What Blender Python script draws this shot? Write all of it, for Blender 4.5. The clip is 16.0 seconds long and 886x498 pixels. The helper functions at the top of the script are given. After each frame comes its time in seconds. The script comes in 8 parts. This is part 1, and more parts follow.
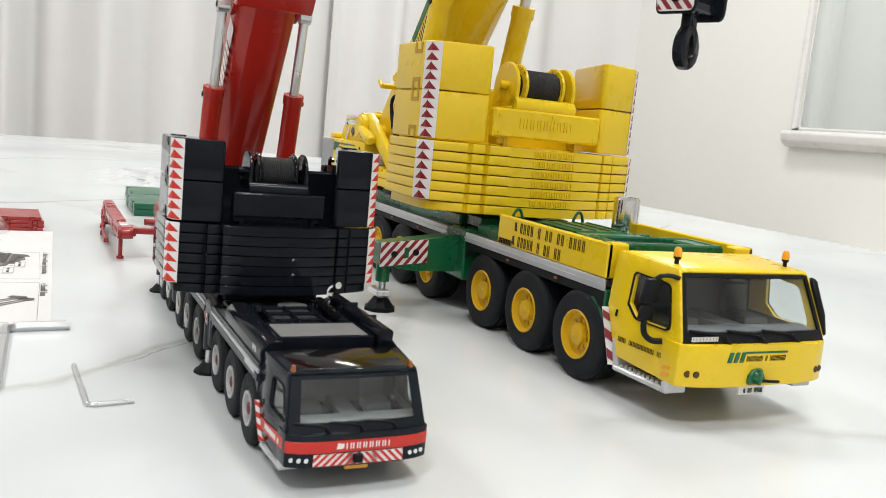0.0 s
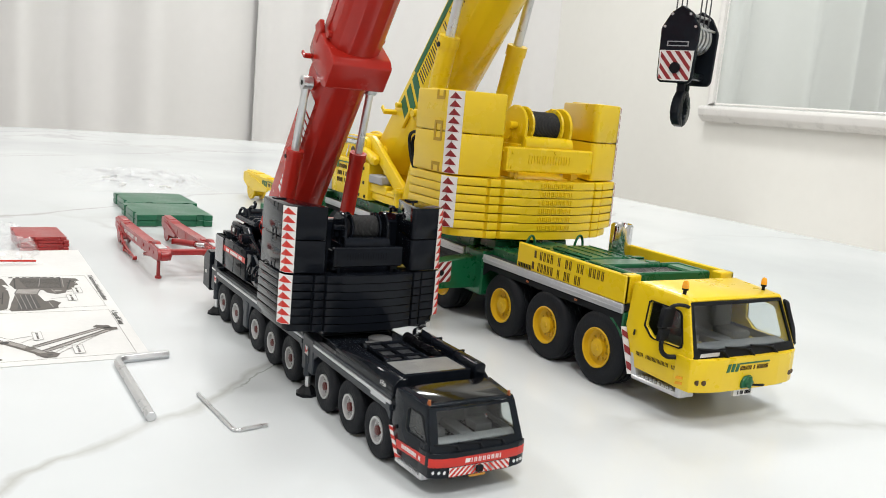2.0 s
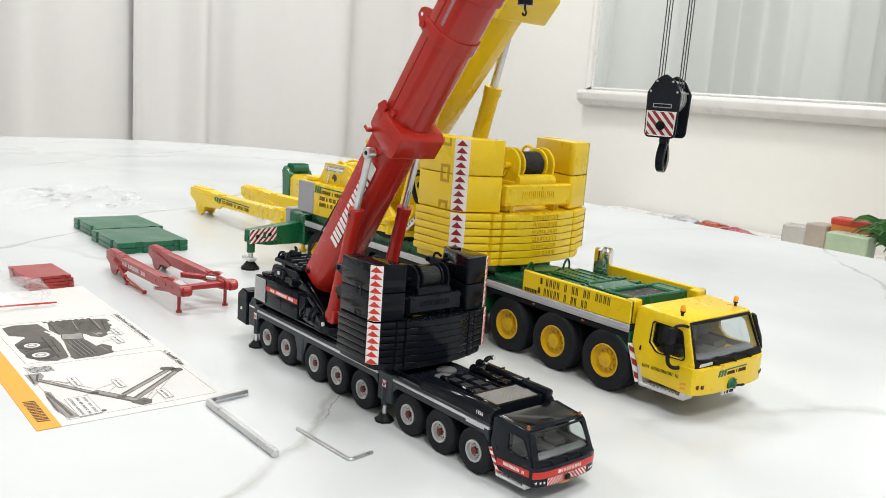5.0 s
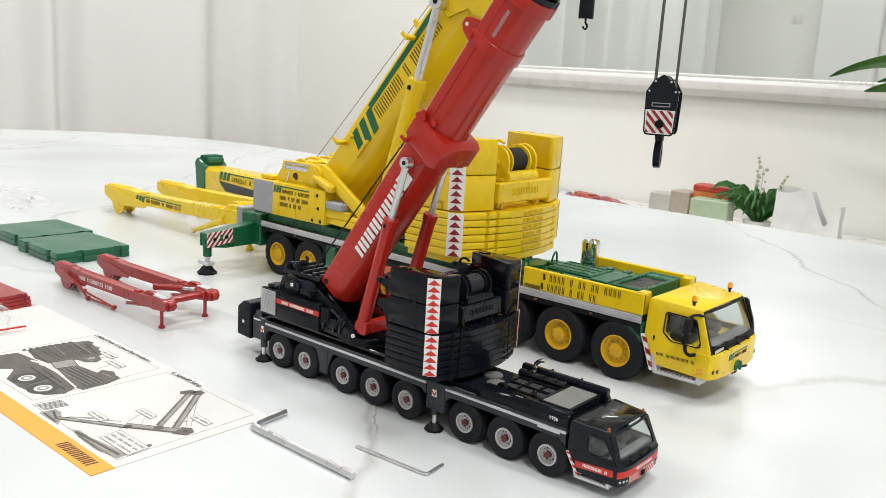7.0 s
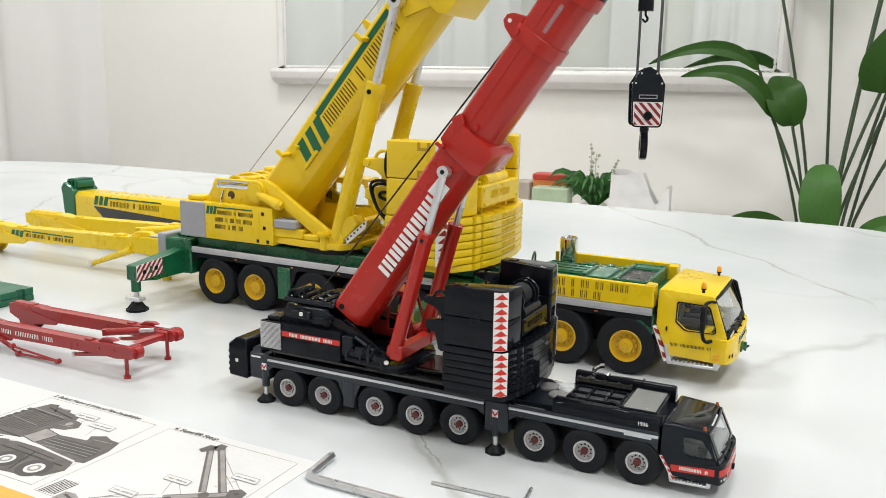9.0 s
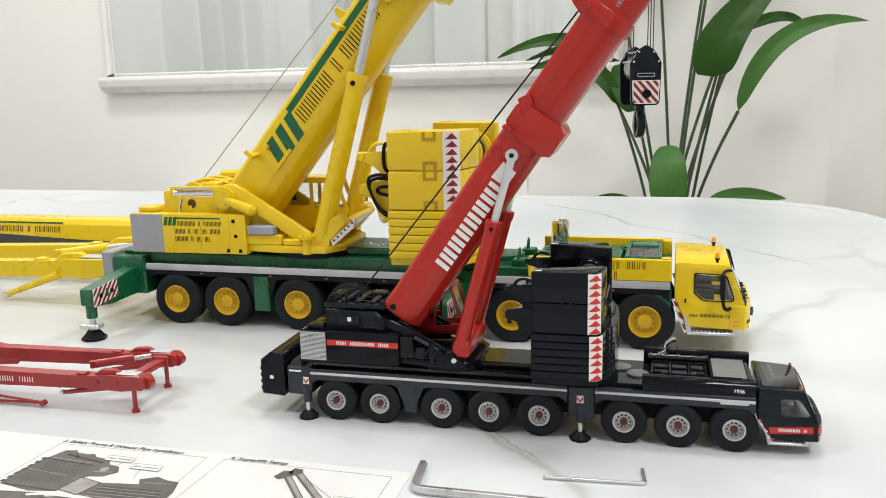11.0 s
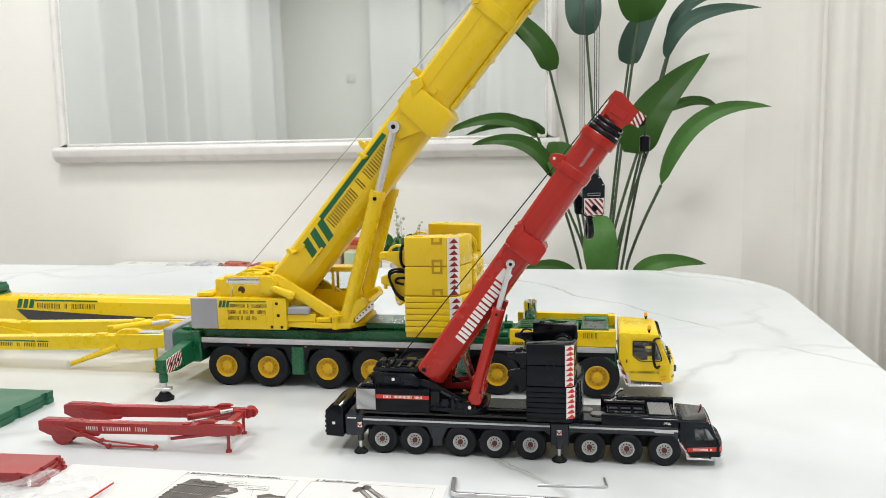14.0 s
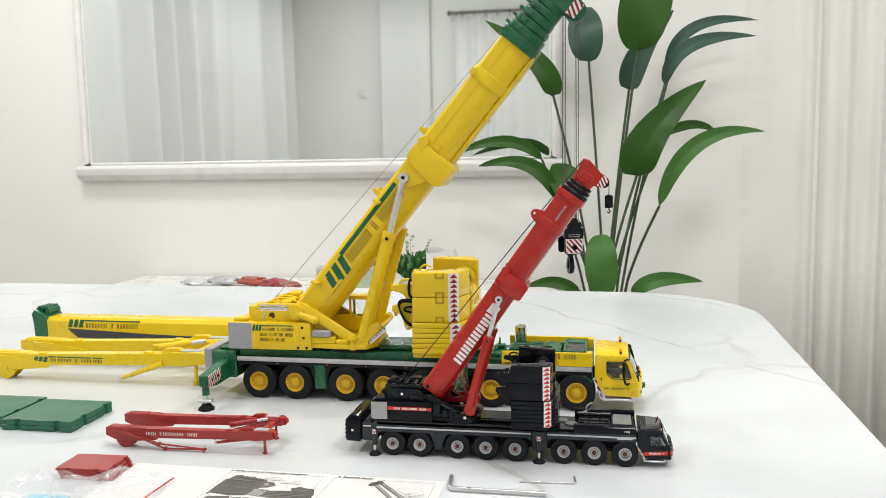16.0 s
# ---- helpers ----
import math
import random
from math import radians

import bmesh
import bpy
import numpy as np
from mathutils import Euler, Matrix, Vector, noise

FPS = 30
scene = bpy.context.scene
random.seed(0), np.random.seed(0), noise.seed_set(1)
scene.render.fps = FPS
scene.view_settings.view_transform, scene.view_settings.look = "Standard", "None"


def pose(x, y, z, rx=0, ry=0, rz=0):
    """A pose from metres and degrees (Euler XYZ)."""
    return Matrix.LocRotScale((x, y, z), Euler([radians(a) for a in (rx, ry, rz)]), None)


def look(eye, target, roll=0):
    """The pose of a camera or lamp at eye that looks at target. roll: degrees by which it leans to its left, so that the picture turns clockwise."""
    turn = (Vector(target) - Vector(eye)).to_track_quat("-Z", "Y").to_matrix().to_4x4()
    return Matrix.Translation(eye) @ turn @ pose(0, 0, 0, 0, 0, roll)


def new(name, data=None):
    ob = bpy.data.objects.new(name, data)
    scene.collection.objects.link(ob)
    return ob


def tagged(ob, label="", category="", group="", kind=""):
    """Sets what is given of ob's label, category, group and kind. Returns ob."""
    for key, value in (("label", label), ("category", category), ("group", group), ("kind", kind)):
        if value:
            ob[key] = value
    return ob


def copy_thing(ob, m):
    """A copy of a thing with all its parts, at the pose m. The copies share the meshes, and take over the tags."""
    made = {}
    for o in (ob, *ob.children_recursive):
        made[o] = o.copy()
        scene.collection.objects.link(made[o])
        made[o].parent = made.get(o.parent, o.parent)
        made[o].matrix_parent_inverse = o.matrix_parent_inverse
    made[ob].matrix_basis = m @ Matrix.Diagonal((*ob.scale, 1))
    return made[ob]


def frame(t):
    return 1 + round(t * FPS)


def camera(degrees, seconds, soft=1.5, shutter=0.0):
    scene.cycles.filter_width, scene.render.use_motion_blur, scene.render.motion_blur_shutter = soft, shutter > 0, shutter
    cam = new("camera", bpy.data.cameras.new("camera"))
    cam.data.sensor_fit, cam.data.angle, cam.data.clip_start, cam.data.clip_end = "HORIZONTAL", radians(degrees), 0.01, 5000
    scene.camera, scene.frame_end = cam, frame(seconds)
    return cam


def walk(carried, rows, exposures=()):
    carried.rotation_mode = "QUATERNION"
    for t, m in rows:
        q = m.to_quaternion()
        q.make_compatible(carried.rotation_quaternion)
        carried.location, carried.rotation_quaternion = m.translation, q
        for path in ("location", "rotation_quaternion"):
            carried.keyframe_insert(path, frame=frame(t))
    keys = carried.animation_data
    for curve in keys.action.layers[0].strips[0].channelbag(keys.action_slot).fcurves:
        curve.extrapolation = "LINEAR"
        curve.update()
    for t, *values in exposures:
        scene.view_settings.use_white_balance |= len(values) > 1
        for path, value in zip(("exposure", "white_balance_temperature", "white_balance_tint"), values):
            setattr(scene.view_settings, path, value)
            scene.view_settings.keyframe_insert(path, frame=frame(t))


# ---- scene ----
cam = camera(55.9, 16.0, 0.45)
cam.data.dof.use_dof = True
cam.data.dof.focus_distance = 0.46
cam.data.dof.aperture_fstop = 68
PATH = [
    (0, (0.49, -0.186, 0.077), (-1.298, 0.665, -0.204), 5.5),
    (0.5, (0.492, -0.202, 0.085), (-1.266, 0.703, -0.212), 5.5),
    (1, (0.497, -0.219, 0.092), (-1.235, 0.732, -0.218), 5.3),
    (1.5, (0.504, -0.237, 0.101), (-1.204, 0.752, -0.225), 5.2),
    (2, (0.511, -0.252, 0.105), (-1.175, 0.768, -0.234), 5.2),
    (2.5, (0.516, -0.265, 0.111), (-1.148, 0.787, -0.24), 5.2),
    (3, (0.524, -0.278, 0.116), (-1.119, 0.805, -0.238), 5.0),
    (3.5, (0.527, -0.29, 0.119), (-1.094, 0.827, -0.235), 4.9),
    (4, (0.522, -0.305, 0.124), (-1.067, 0.855, -0.233), 4.7),
    (6.5, (0.477, -0.384, 0.145), (-0.852, 1.057, -0.252), 3.8),
    (7, (0.455, -0.394, 0.145), (-0.799, 1.11, -0.263), 3.6),
    (7.5, (0.431, -0.403, 0.144), (-0.737, 1.169, -0.263), 3.2),
    (8, (0.41, -0.411, 0.145), (-0.671, 1.224, -0.254), 2.5),
    (8.5, (0.39, -0.419, 0.144), (-0.6, 1.274, -0.247), 1.8),
    (11, (0.278, -0.446, 0.135), (-0.245, 1.445, -0.253), -1.4),
    (11.5, (0.264, -0.455, 0.136), (-0.184, 1.46, -0.228), -1.3),
    (12, (0.254, -0.481, 0.147), (-0.14, 1.45, -0.196), -1.2),
    (12.5, (0.252, -0.512, 0.155), (-0.118, 1.427, -0.162), -1.1),
    (13, (0.254, -0.541, 0.161), (-0.107, 1.405, -0.128), -1.0),
    (13.5, (0.26, -0.563, 0.168), (-0.102, 1.386, -0.098), -1.1),
    (14, (0.268, -0.586, 0.174), (-0.1, 1.364, -0.078), -1.1),
    (14.5, (0.273, -0.611, 0.183), (-0.102, 1.339, -0.058), -1.1),
    (15, (0.278, -0.635, 0.189), (-0.104, 1.314, -0.045), -1.1),
    (15.5, (0.285, -0.655, 0.197), (-0.104, 1.293, -0.033), -1.0),
    (16, (0.292, -0.678, 0.204), (-0.099, 1.271, -0.022), -1.0),
]
walk(cam, [(t, look(eye, target, roll)) for t, eye, target, roll in PATH])

# ---- world, light ----
world = bpy.data.worlds.new("room_air")
scene.world = world
world.use_nodes = True
world.node_tree.nodes["Background"].inputs[0].default_value = (0.9, 0.95, 1.0, 1)
world.node_tree.nodes["Background"].inputs[1].default_value = 0.25


def area_lamp(name, eye, target, size, size_y, power, colour):
    d = bpy.data.lights.new(name, "AREA")
    d.shape, d.size, d.size_y, d.energy, d.color = "RECTANGLE", size, size_y, power, colour
    ob = new(name, d)
    ob.matrix_world = look(eye, target)
    return ob



for lamp_x, lamp_y, lamp_power in ((0.2, 0.15, 14.5), (-1.3, 1.0, 23), (1.3, 0.4, 10.5), (1.3, -0.9, 22), (-1.3, -1.2, 21)):
    area_lamp("ceiling_panel_light", (lamp_x, lamp_y, 1.9), (lamp_x, lamp_y, 0), 0.4, 0.4, lamp_power, (1.0, 0.99, 0.975))

# ---- materials ----
def material(name, colour, rough=0.4, metal=0.0, coat=0.0, vary=0.08, vscale=60, bump=0.0, bscale=400, transmission=0.0, alpha=1.0, ior=1.45, spec=0.5):
    m = bpy.data.materials.new(name)
    m.use_nodes = True
    nt = m.node_tree
    b = nt.nodes["Principled BSDF"]
    b.inputs["Roughness"].default_value = rough
    b.inputs["Metallic"].default_value = metal
    b.inputs["Coat Weight"].default_value = coat
    b.inputs["Coat Roughness"].default_value = 0.08
    b.inputs["Transmission Weight"].default_value = transmission
    b.inputs["Alpha"].default_value = alpha
    b.inputs["Specular IOR Level"].default_value = spec
    b.inputs["IOR"].default_value = ior
    b.inputs["Base Color"].default_value = (*colour, 1)
    tc = nt.nodes.new("ShaderNodeTexCoord")
    if vary > 0:
        n1, n2 = nt.nodes.new("ShaderNodeTexNoise"), nt.nodes.new("ShaderNodeTexNoise")
        n1.inputs["Scale"].default_value, n2.inputs["Scale"].default_value = vscale, vscale * 14
        n1.inputs["Detail"].default_value = n2.inputs["Detail"].default_value = 4
        add = nt.nodes.new("ShaderNodeMath")
        add.operation = "MULTIPLY_ADD"
        add.inputs[1].default_value = 0.5
        ramp = nt.nodes.new("ShaderNodeValToRGB")
        ramp.color_ramp.elements[0].position, ramp.color_ramp.elements[1].position = 0.52, 0.98
        lo, hi = [max(0, c * (1 - vary)) for c in colour], [min(1, c * (1 + vary)) for c in colour]
        ramp.color_ramp.elements[0].color, ramp.color_ramp.elements[1].color = (*lo, 1), (*hi, 1)
        for n in (n1, n2):
            nt.links.new(tc.outputs["Object"], n.inputs["Vector"])
        nt.links.new(n2.outputs["Fac"], add.inputs[0])
        nt.links.new(n1.outputs["Fac"], add.inputs[2])
        nt.links.new(add.outputs[0], ramp.inputs[0])
        nt.links.new(ramp.outputs[0], b.inputs["Base Color"])
        rr = nt.nodes.new("ShaderNodeMapRange")
        rr.inputs["From Min"].default_value, rr.inputs["From Max"].default_value = 0.52, 0.98
        rr.inputs["To Min"].default_value, rr.inputs["To Max"].default_value = rough * 0.8, min(1, rough * 1.25)
        nt.links.new(add.outputs[0], rr.inputs["Value"])
        nt.links.new(rr.outputs[0], b.inputs["Roughness"])
    if bump > 0:
        nb, bp = nt.nodes.new("ShaderNodeTexNoise"), nt.nodes.new("ShaderNodeBump")
        nb.inputs["Scale"].default_value = bscale
        nb.inputs["Detail"].default_value = 3
        bp.inputs["Strength"].default_value, bp.inputs["Distance"].default_value = bump, 0.0005
        nt.links.new(tc.outputs["Object"], nb.inputs["Vector"])
        nt.links.new(nb.outputs["Fac"], bp.inputs["Height"])
        nt.links.new(bp.outputs["Normal"], b.inputs["Normal"])
    return m


def marble_material():
    """White polished stone with broad faint clouds and thin grey-brown veins."""
    m = material("white_marble", (0.78, 0.78, 0.77), 0.24, vary=0, spec=0.4)
    nt = m.node_tree
    b = nt.nodes["Principled BSDF"]
    tc = nt.nodes.new("ShaderNodeTexCoord")
    warp = nt.nodes.new("ShaderNodeTexNoise")
    warp.inputs["Scale"].default_value, warp.inputs["Detail"].default_value = 4, 6
    mix = nt.nodes.new("ShaderNodeMix")
    mix.data_type = "VECTOR"
    mix.inputs["Factor"].default_value = 0.22
    vor = nt.nodes.new("ShaderNodeTexVoronoi")
    vor.feature = "DISTANCE_TO_EDGE"
    vor.inputs["Scale"].default_value = 3.1
    vein = nt.nodes.new("ShaderNodeMapRange")
    vein.inputs["From Max"].default_value = 0.02
    vein.inputs["To Min"].default_value, vein.inputs["To Max"].default_value = 1, 0
    mask = nt.nodes.new("ShaderNodeTexNoise")
    mask.inputs["Scale"].default_value, mask.inputs["Detail"].default_value = 7, 3
    mramp = nt.nodes.new("ShaderNodeMapRange")
    mramp.inputs["From Min"].default_value, mramp.inputs["From Max"].default_value = 0.4, 0.62
    mul = nt.nodes.new("ShaderNodeMath")
    mul.operation = "MULTIPLY"
    cloud = nt.nodes.new("ShaderNodeTexNoise")
    cloud.inputs["Scale"].default_value, cloud.inputs["Detail"].default_value = 3.5, 6
    cramp = nt.nodes.new("ShaderNodeValToRGB")
    cramp.color_ramp.elements[0].position, cramp.color_ramp.elements[1].position = 0.32, 0.6
    cramp.color_ramp.elements[0].color, cramp.color_ramp.elements[1].color = (0.52, 0.548, 0.56, 1), (0.632, 0.658, 0.67, 1)
    col = nt.nodes.new("ShaderNodeMix")
    col.data_type = "RGBA"
    col.inputs[7].default_value = (0.41, 0.41, 0.395, 1)
    for n in (warp, mask, cloud):
        nt.links.new(tc.outputs["Object"], n.inputs["Vector"])
    # long slanting veins, repeated across the slab and broken up by noise
    slant = nt.nodes.new("ShaderNodeVectorMath")
    slant.operation = "DOT_PRODUCT"
    slant.inputs[1].default_value = (0.79, 0.61, 0)
    wob = nt.nodes.new("ShaderNodeTexNoise")
    wob.inputs["Scale"].default_value, wob.inputs["Detail"].default_value = 9, 7
    bend = nt.nodes.new("ShaderNodeMath")
    bend.operation = "MULTIPLY_ADD"
    bend.inputs[1].default_value = 0.075
    wrap = nt.nodes.new("ShaderNodeMath")
    wrap.operation = "WRAP"
    wrap.inputs[1].default_value, wrap.inputs[2].default_value = 0.2856, -0.0444
    away = nt.nodes.new("ShaderNodeMath")
    away.operation = "SUBTRACT"
    away.inputs[1].default_value = 0.1206
    near = nt.nodes.new("ShaderNodeMath")
    near.operation = "ABSOLUTE"
    thin = nt.nodes.new("ShaderNodeMapRange")
    thin.inputs["From Max"].default_value = 0.0035
    thin.inputs["To Min"].default_value, thin.inputs["To Max"].default_value = 0.95, 0
    gaps = nt.nodes.new("ShaderNodeTexNoise")
    gaps.inputs["Scale"].default_value, gaps.inputs["Detail"].default_value = 11, 4
    gramp = nt.nodes.new("ShaderNodeMapRange")
    gramp.inputs["From Min"].default_value, gramp.inputs["From Max"].default_value = 0.38, 0.6
    cut = nt.nodes.new("ShaderNodeMath")
    cut.operation = "MULTIPLY"
    both = nt.nodes.new("ShaderNodeMath")
    both.operation = "MAXIMUM"
    nt.links.new(tc.outputs["Object"], slant.inputs[0])
    nt.links.new(tc.outputs["Object"], wob.inputs["Vector"])
    nt.links.new(tc.outputs["Object"], gaps.inputs["Vector"])
    nt.links.new(wob.outputs["Fac"], bend.inputs[0])
    nt.links.new(slant.outputs["Value"], bend.inputs[2])
    nt.links.new(bend.outputs[0], wrap.inputs[0])
    nt.links.new(wrap.outputs[0], away.inputs[0])
    nt.links.new(away.outputs[0], near.inputs[0])
    nt.links.new(near.outputs[0], thin.inputs["Value"])
    nt.links.new(gaps.outputs["Fac"], gramp.inputs["Value"])
    nt.links.new(thin.outputs[0], cut.inputs[0])
    nt.links.new(gramp.outputs[0], cut.inputs[1])
    nt.links.new(tc.outputs["Object"], mix.inputs[4])
    nt.links.new(warp.outputs["Color"], mix.inputs[5])
    nt.links.new(mix.outputs[1], vor.inputs["Vector"])
    nt.links.new(vor.outputs["Distance"], vein.inputs["Value"])
    nt.links.new(mask.outputs["Fac"], mramp.inputs["Value"])
    nt.links.new(vein.outputs[0], mul.inputs[0])
    nt.links.new(mramp.outputs[0], mul.inputs[1])
    nt.links.new(cloud.outputs["Fac"], cramp.inputs[0])
    half = nt.nodes.new("ShaderNodeMath")
    half.operation = "MULTIPLY"
    half.inputs[1].default_value = 0.45
    nt.links.new(mul.outputs[0], half.inputs[0])
    nt.links.new(half.outputs[0], both.inputs[0])
    nt.links.new(cut.outputs[0], both.inputs[1])
    nt.links.new(both.outputs[0], col.inputs[0])
    nt.links.new(cramp.outputs[0], col.inputs[6])
    # one short greenish vein in a soft grey streak, beside the small hex key
    def op(kind, a, b_, c=None):
        n = nt.nodes.new("ShaderNodeMath")
        n.operation = kind
        for socket, value in zip(n.inputs, (a, b_, c)):
            if isinstance(value, (int, float)):
                socket.default_value = value
            elif value is not None:
                nt.links.new(value, socket)
        return n.outputs[0]

    def along(way):
        n = nt.nodes.new("ShaderNodeVectorMath")
        n.operation = "DOT_PRODUCT"
        n.inputs[1].default_value = way
        nt.links.new(tc.outputs["Object"], n.inputs[0])
        return n.outputs["Value"]

    def fade(value, near_, far):
        n = nt.nodes.new("ShaderNodeMapRange")
        n.inputs["From Min"].default_value, n.inputs["From Max"].default_value = near_, far
        n.inputs["To Min"].default_value, n.inputs["To Max"].default_value = 1, 0
        nt.links.new(value, n.inputs["Value"])
        return n.outputs[0]

    jag = nt.nodes.new("ShaderNodeTexNoise")
    jag.inputs["Scale"].default_value, jag.inputs["Detail"].default_value = 70, 5
    nt.links.new(tc.outputs["Object"], jag.inputs["Vector"])
    off_line = op("ABSOLUTE", op("SUBTRACT", op("MULTIPLY_ADD", jag.outputs["Fac"], 0.012, along((0.65, 0.76, 0))), 0.0342), 0)
    mid_way = op("ABSOLUTE", op("SUBTRACT", along((0.76, -0.65, 0)), 0.2665), 0)
    crack = op("MULTIPLY", fade(off_line, 0.0002, 0.0009), fade(mid_way, 0.012, 0.026))
    streak = op("MULTIPLY", op("MULTIPLY", fade(off_line, 0.0, 0.016), fade(mid_way, 0.02, 0.06)), 0.16)
    last = nt.nodes.new("ShaderNodeMix")
    last.data_type = "RGBA"
    last.inputs[7].default_value = (0.27, 0.29, 0.255, 1)
    nt.links.new(op("MAXIMUM", op("MULTIPLY", crack, 0.75), streak), last.inputs[0])
    nt.links.new(col.outputs[2], last.inputs[6])
    nt.links.new(last.outputs[2], b.inputs["Base Color"])
    return m


MARBLE = marble_material()
YELLOW = material("yellow_diecast_paint", (0.78, 0.545, 0.009), 0.3, coat=0.12, vary=0.02, vscale=14, bump=0.02, bscale=300)
GREEN = material("green_diecast_paint", (0.006, 0.105, 0.04), 0.28, coat=0.25, vary=0.1, vscale=40, bump=0.05, bscale=900)
GREEN_DULL = material("green_cast_paint", (0.008, 0.108, 0.052), 0.36, coat=0.15, vary=0.06, vscale=40, bump=0.1, bscale=400)
RED = material("red_boom_paint", (0.41, 0.019, 0.012), 0.24, coat=0.2, spec=0.35, vary=0.04, vscale=12)
RED_DULL = material("red_cast_paint", (0.3, 0.018, 0.018), 0.34, coat=0.25, vary=0.12, vscale=50, bump=0.15, bscale=700)
BLACK = material("gloss_black_paint", (0.0068, 0.0084, 0.012), 0.07, spec=0.17, coat=0.0, vary=0.2, vscale=40, bump=0.12, bscale=160)
BLACK_SATIN = material("blue_black_satin_paint", (0.0095, 0.0125, 0.017), 0.12, spec=0.22, coat=0.0, vary=0.2, vscale=40, bump=0.1, bscale=160)
DARK = material("dark_underframe_plastic", (0.007, 0.008, 0.01), 0.5, spec=0.2, vary=0.2, vscale=60)
SIDE_GREY = material("dark_grey_side_panel", (0.022, 0.027, 0.035), 0.35, spec=0.4, vary=0.12, vscale=40)
RUBBER = material("tyre_rubber", (0.0125, 0.014, 0.017), 0.62, spec=0.2, vary=0.25, vscale=120, bump=0.4, bscale=1500)
RIM_YELLOW = material("yellow_rim_plastic", (0.64, 0.385, 0.007), 0.42, vary=0.06, vscale=80)
RIM_SILVER = material("silver_rim_paint", (0.52, 0.52, 0.52), 0.32, metal=0.45, vary=0.12, vscale=150)
HUB_RED = material("red_hub_paint", (0.11, 0.02, 0.017), 0.4, vary=0.12)
SILVER = material("silver_rail_paint", (0.55, 0.56, 0.58), 0.35, metal=0.35, vary=0.08, vscale=90)
GREY = material("light_grey_panel_paint", (0.33, 0.335, 0.36), 0.45, vary=0.05, vscale=60)
RADIATOR = material("satin_grey_radiator", (0.14, 0.135, 0.13), 0.3, metal=0.2, vary=0.2, vscale=300)
TREAD = material("dark_tread_plate", (0.05, 0.053, 0.058), 0.4, metal=0.3, vary=0.35, vscale=500, bump=0.5, bscale=1600)
CHROME = material("chrome", (0.75, 0.75, 0.76), 0.12, metal=1.0, vary=0.04, vscale=100)
STEEL = material("brushed_steel", (0.68, 0.69, 0.7), 0.32, metal=0.9, vary=0.04, vscale=200, bump=0.04, bscale=900)
# body yellow darkened: the shade inside hollows, put into the colour
RECESS_SHADE = material("shaded_recess_yellow", (0.43, 0.262, 0.008), 0.5, vary=0.06)
GLOSS = material("mirror_black_lacquer", (0.004, 0.004, 0.005), 0.11, spec=0.55, vary=0.1, vscale=40)
RIBS = material("pale_ribbed_plastic", (0.3, 0.3, 0.295), 0.35, metal=0.3, vary=0.12, vscale=200)
HATCH = material("worn_grey_tread", (0.2, 0.2, 0.2), 0.35, metal=0.3, vary=0.3, vscale=400, bump=0.3, bscale=1600)
MARKER = material("dull_orange_marker", (0.32, 0.09, 0.02), 0.4, vary=0.1)
WHITE = material("white_decal", (0.78, 0.77, 0.76), 0.4, vary=0.04)
RED_DECAL = material("red_decal", (0.55, 0.03, 0.02), 0.38, vary=0.06)
MAROON_DECAL = material("maroon_decal", (0.24, 0.016, 0.02), 0.38, vary=0.06)
GREEN_DECAL = material("green_decal", (0.01, 0.12, 0.05), 0.4, vary=0.05)
BROWN_DECAL = material("dark_brown_decal", (0.06, 0.028, 0.008), 0.4, vary=0.05)
ORANGE = material("orange_lens", (0.85, 0.36, 0.01), 0.15, coat=0.5, vary=0.05)
BAG_WHITE = material("white_bag_paper", (0.74, 0.74, 0.73), 0.7, vary=0.05, vscale=25, bump=0.1, bscale=60)
ROPE = material("black_rope", (0.016, 0.016, 0.017), 0.7, vary=0.3, vscale=900)
ROPE_PALE = material("pale_grey_line", (0.4, 0.4, 0.41), 0.6, vary=0.1, vscale=900)
CABIN_DARK = material("dark_cab_interior", (0.1, 0.105, 0.108), 0.5, vary=0.15)
ROPE_GREY = material("grey_line", (0.07, 0.07, 0.073), 0.6, vary=0.2, vscale=900)
GLASS = material("clear_model_glass", (0.82, 0.86, 0.86), 0.03, vary=0, transmission=1.0, ior=1.42)
CABIN_GREY = material("grey_cab_interior", (0.085, 0.09, 0.095), 0.55, vary=0.12)
PAPER = material("white_paper", (0.64, 0.64, 0.63), 0.85, spec=0.15, vary=0.05, vscale=30)
INK = material("grey_print_ink", (0.105, 0.095, 0.086), 0.6, vary=0.4, vscale=180)
INK_MID = material("mid_grey_print_ink", (0.28, 0.265, 0.25), 0.6, vary=0.3, vscale=180)
INK_DARK_GREY = material("dark_grey_print_ink", (0.06, 0.058, 0.056), 0.6, vary=0.3)
INK_DARK = material("black_print_ink", (0.03, 0.03, 0.03), 0.6, vary=0.2)
PAPER_ORANGE = material("orange_print_band", (0.75, 0.36, 0.05), 0.5, vary=0.03)
WALL = material("warm_white_wall_paint", (0.855, 0.852, 0.812), 0.7, vary=0.02, vscale=2)
FRAME_WHITE = material("white_gloss_frame", (0.8, 0.79, 0.77), 0.3, coat=0.2, vary=0.03, vscale=20)
MIRROR = material("mirror_glass", (0.8, 0.845, 0.83), 0.03, metal=1.0, vary=0)
CURTAIN = material("white_curtain_cloth", (0.78, 0.775, 0.77), 0.85, vary=0.02, vscale=2, bump=0.1, bscale=900)
SHEER = material("sheer_white_cloth", (0.82, 0.81, 0.775), 0.85, vary=0.02, vscale=2, bump=0.1, bscale=900)
FLOOR = material("pale_floor_tile", (0.5, 0.48, 0.45), 0.4, vary=0.06, vscale=4)
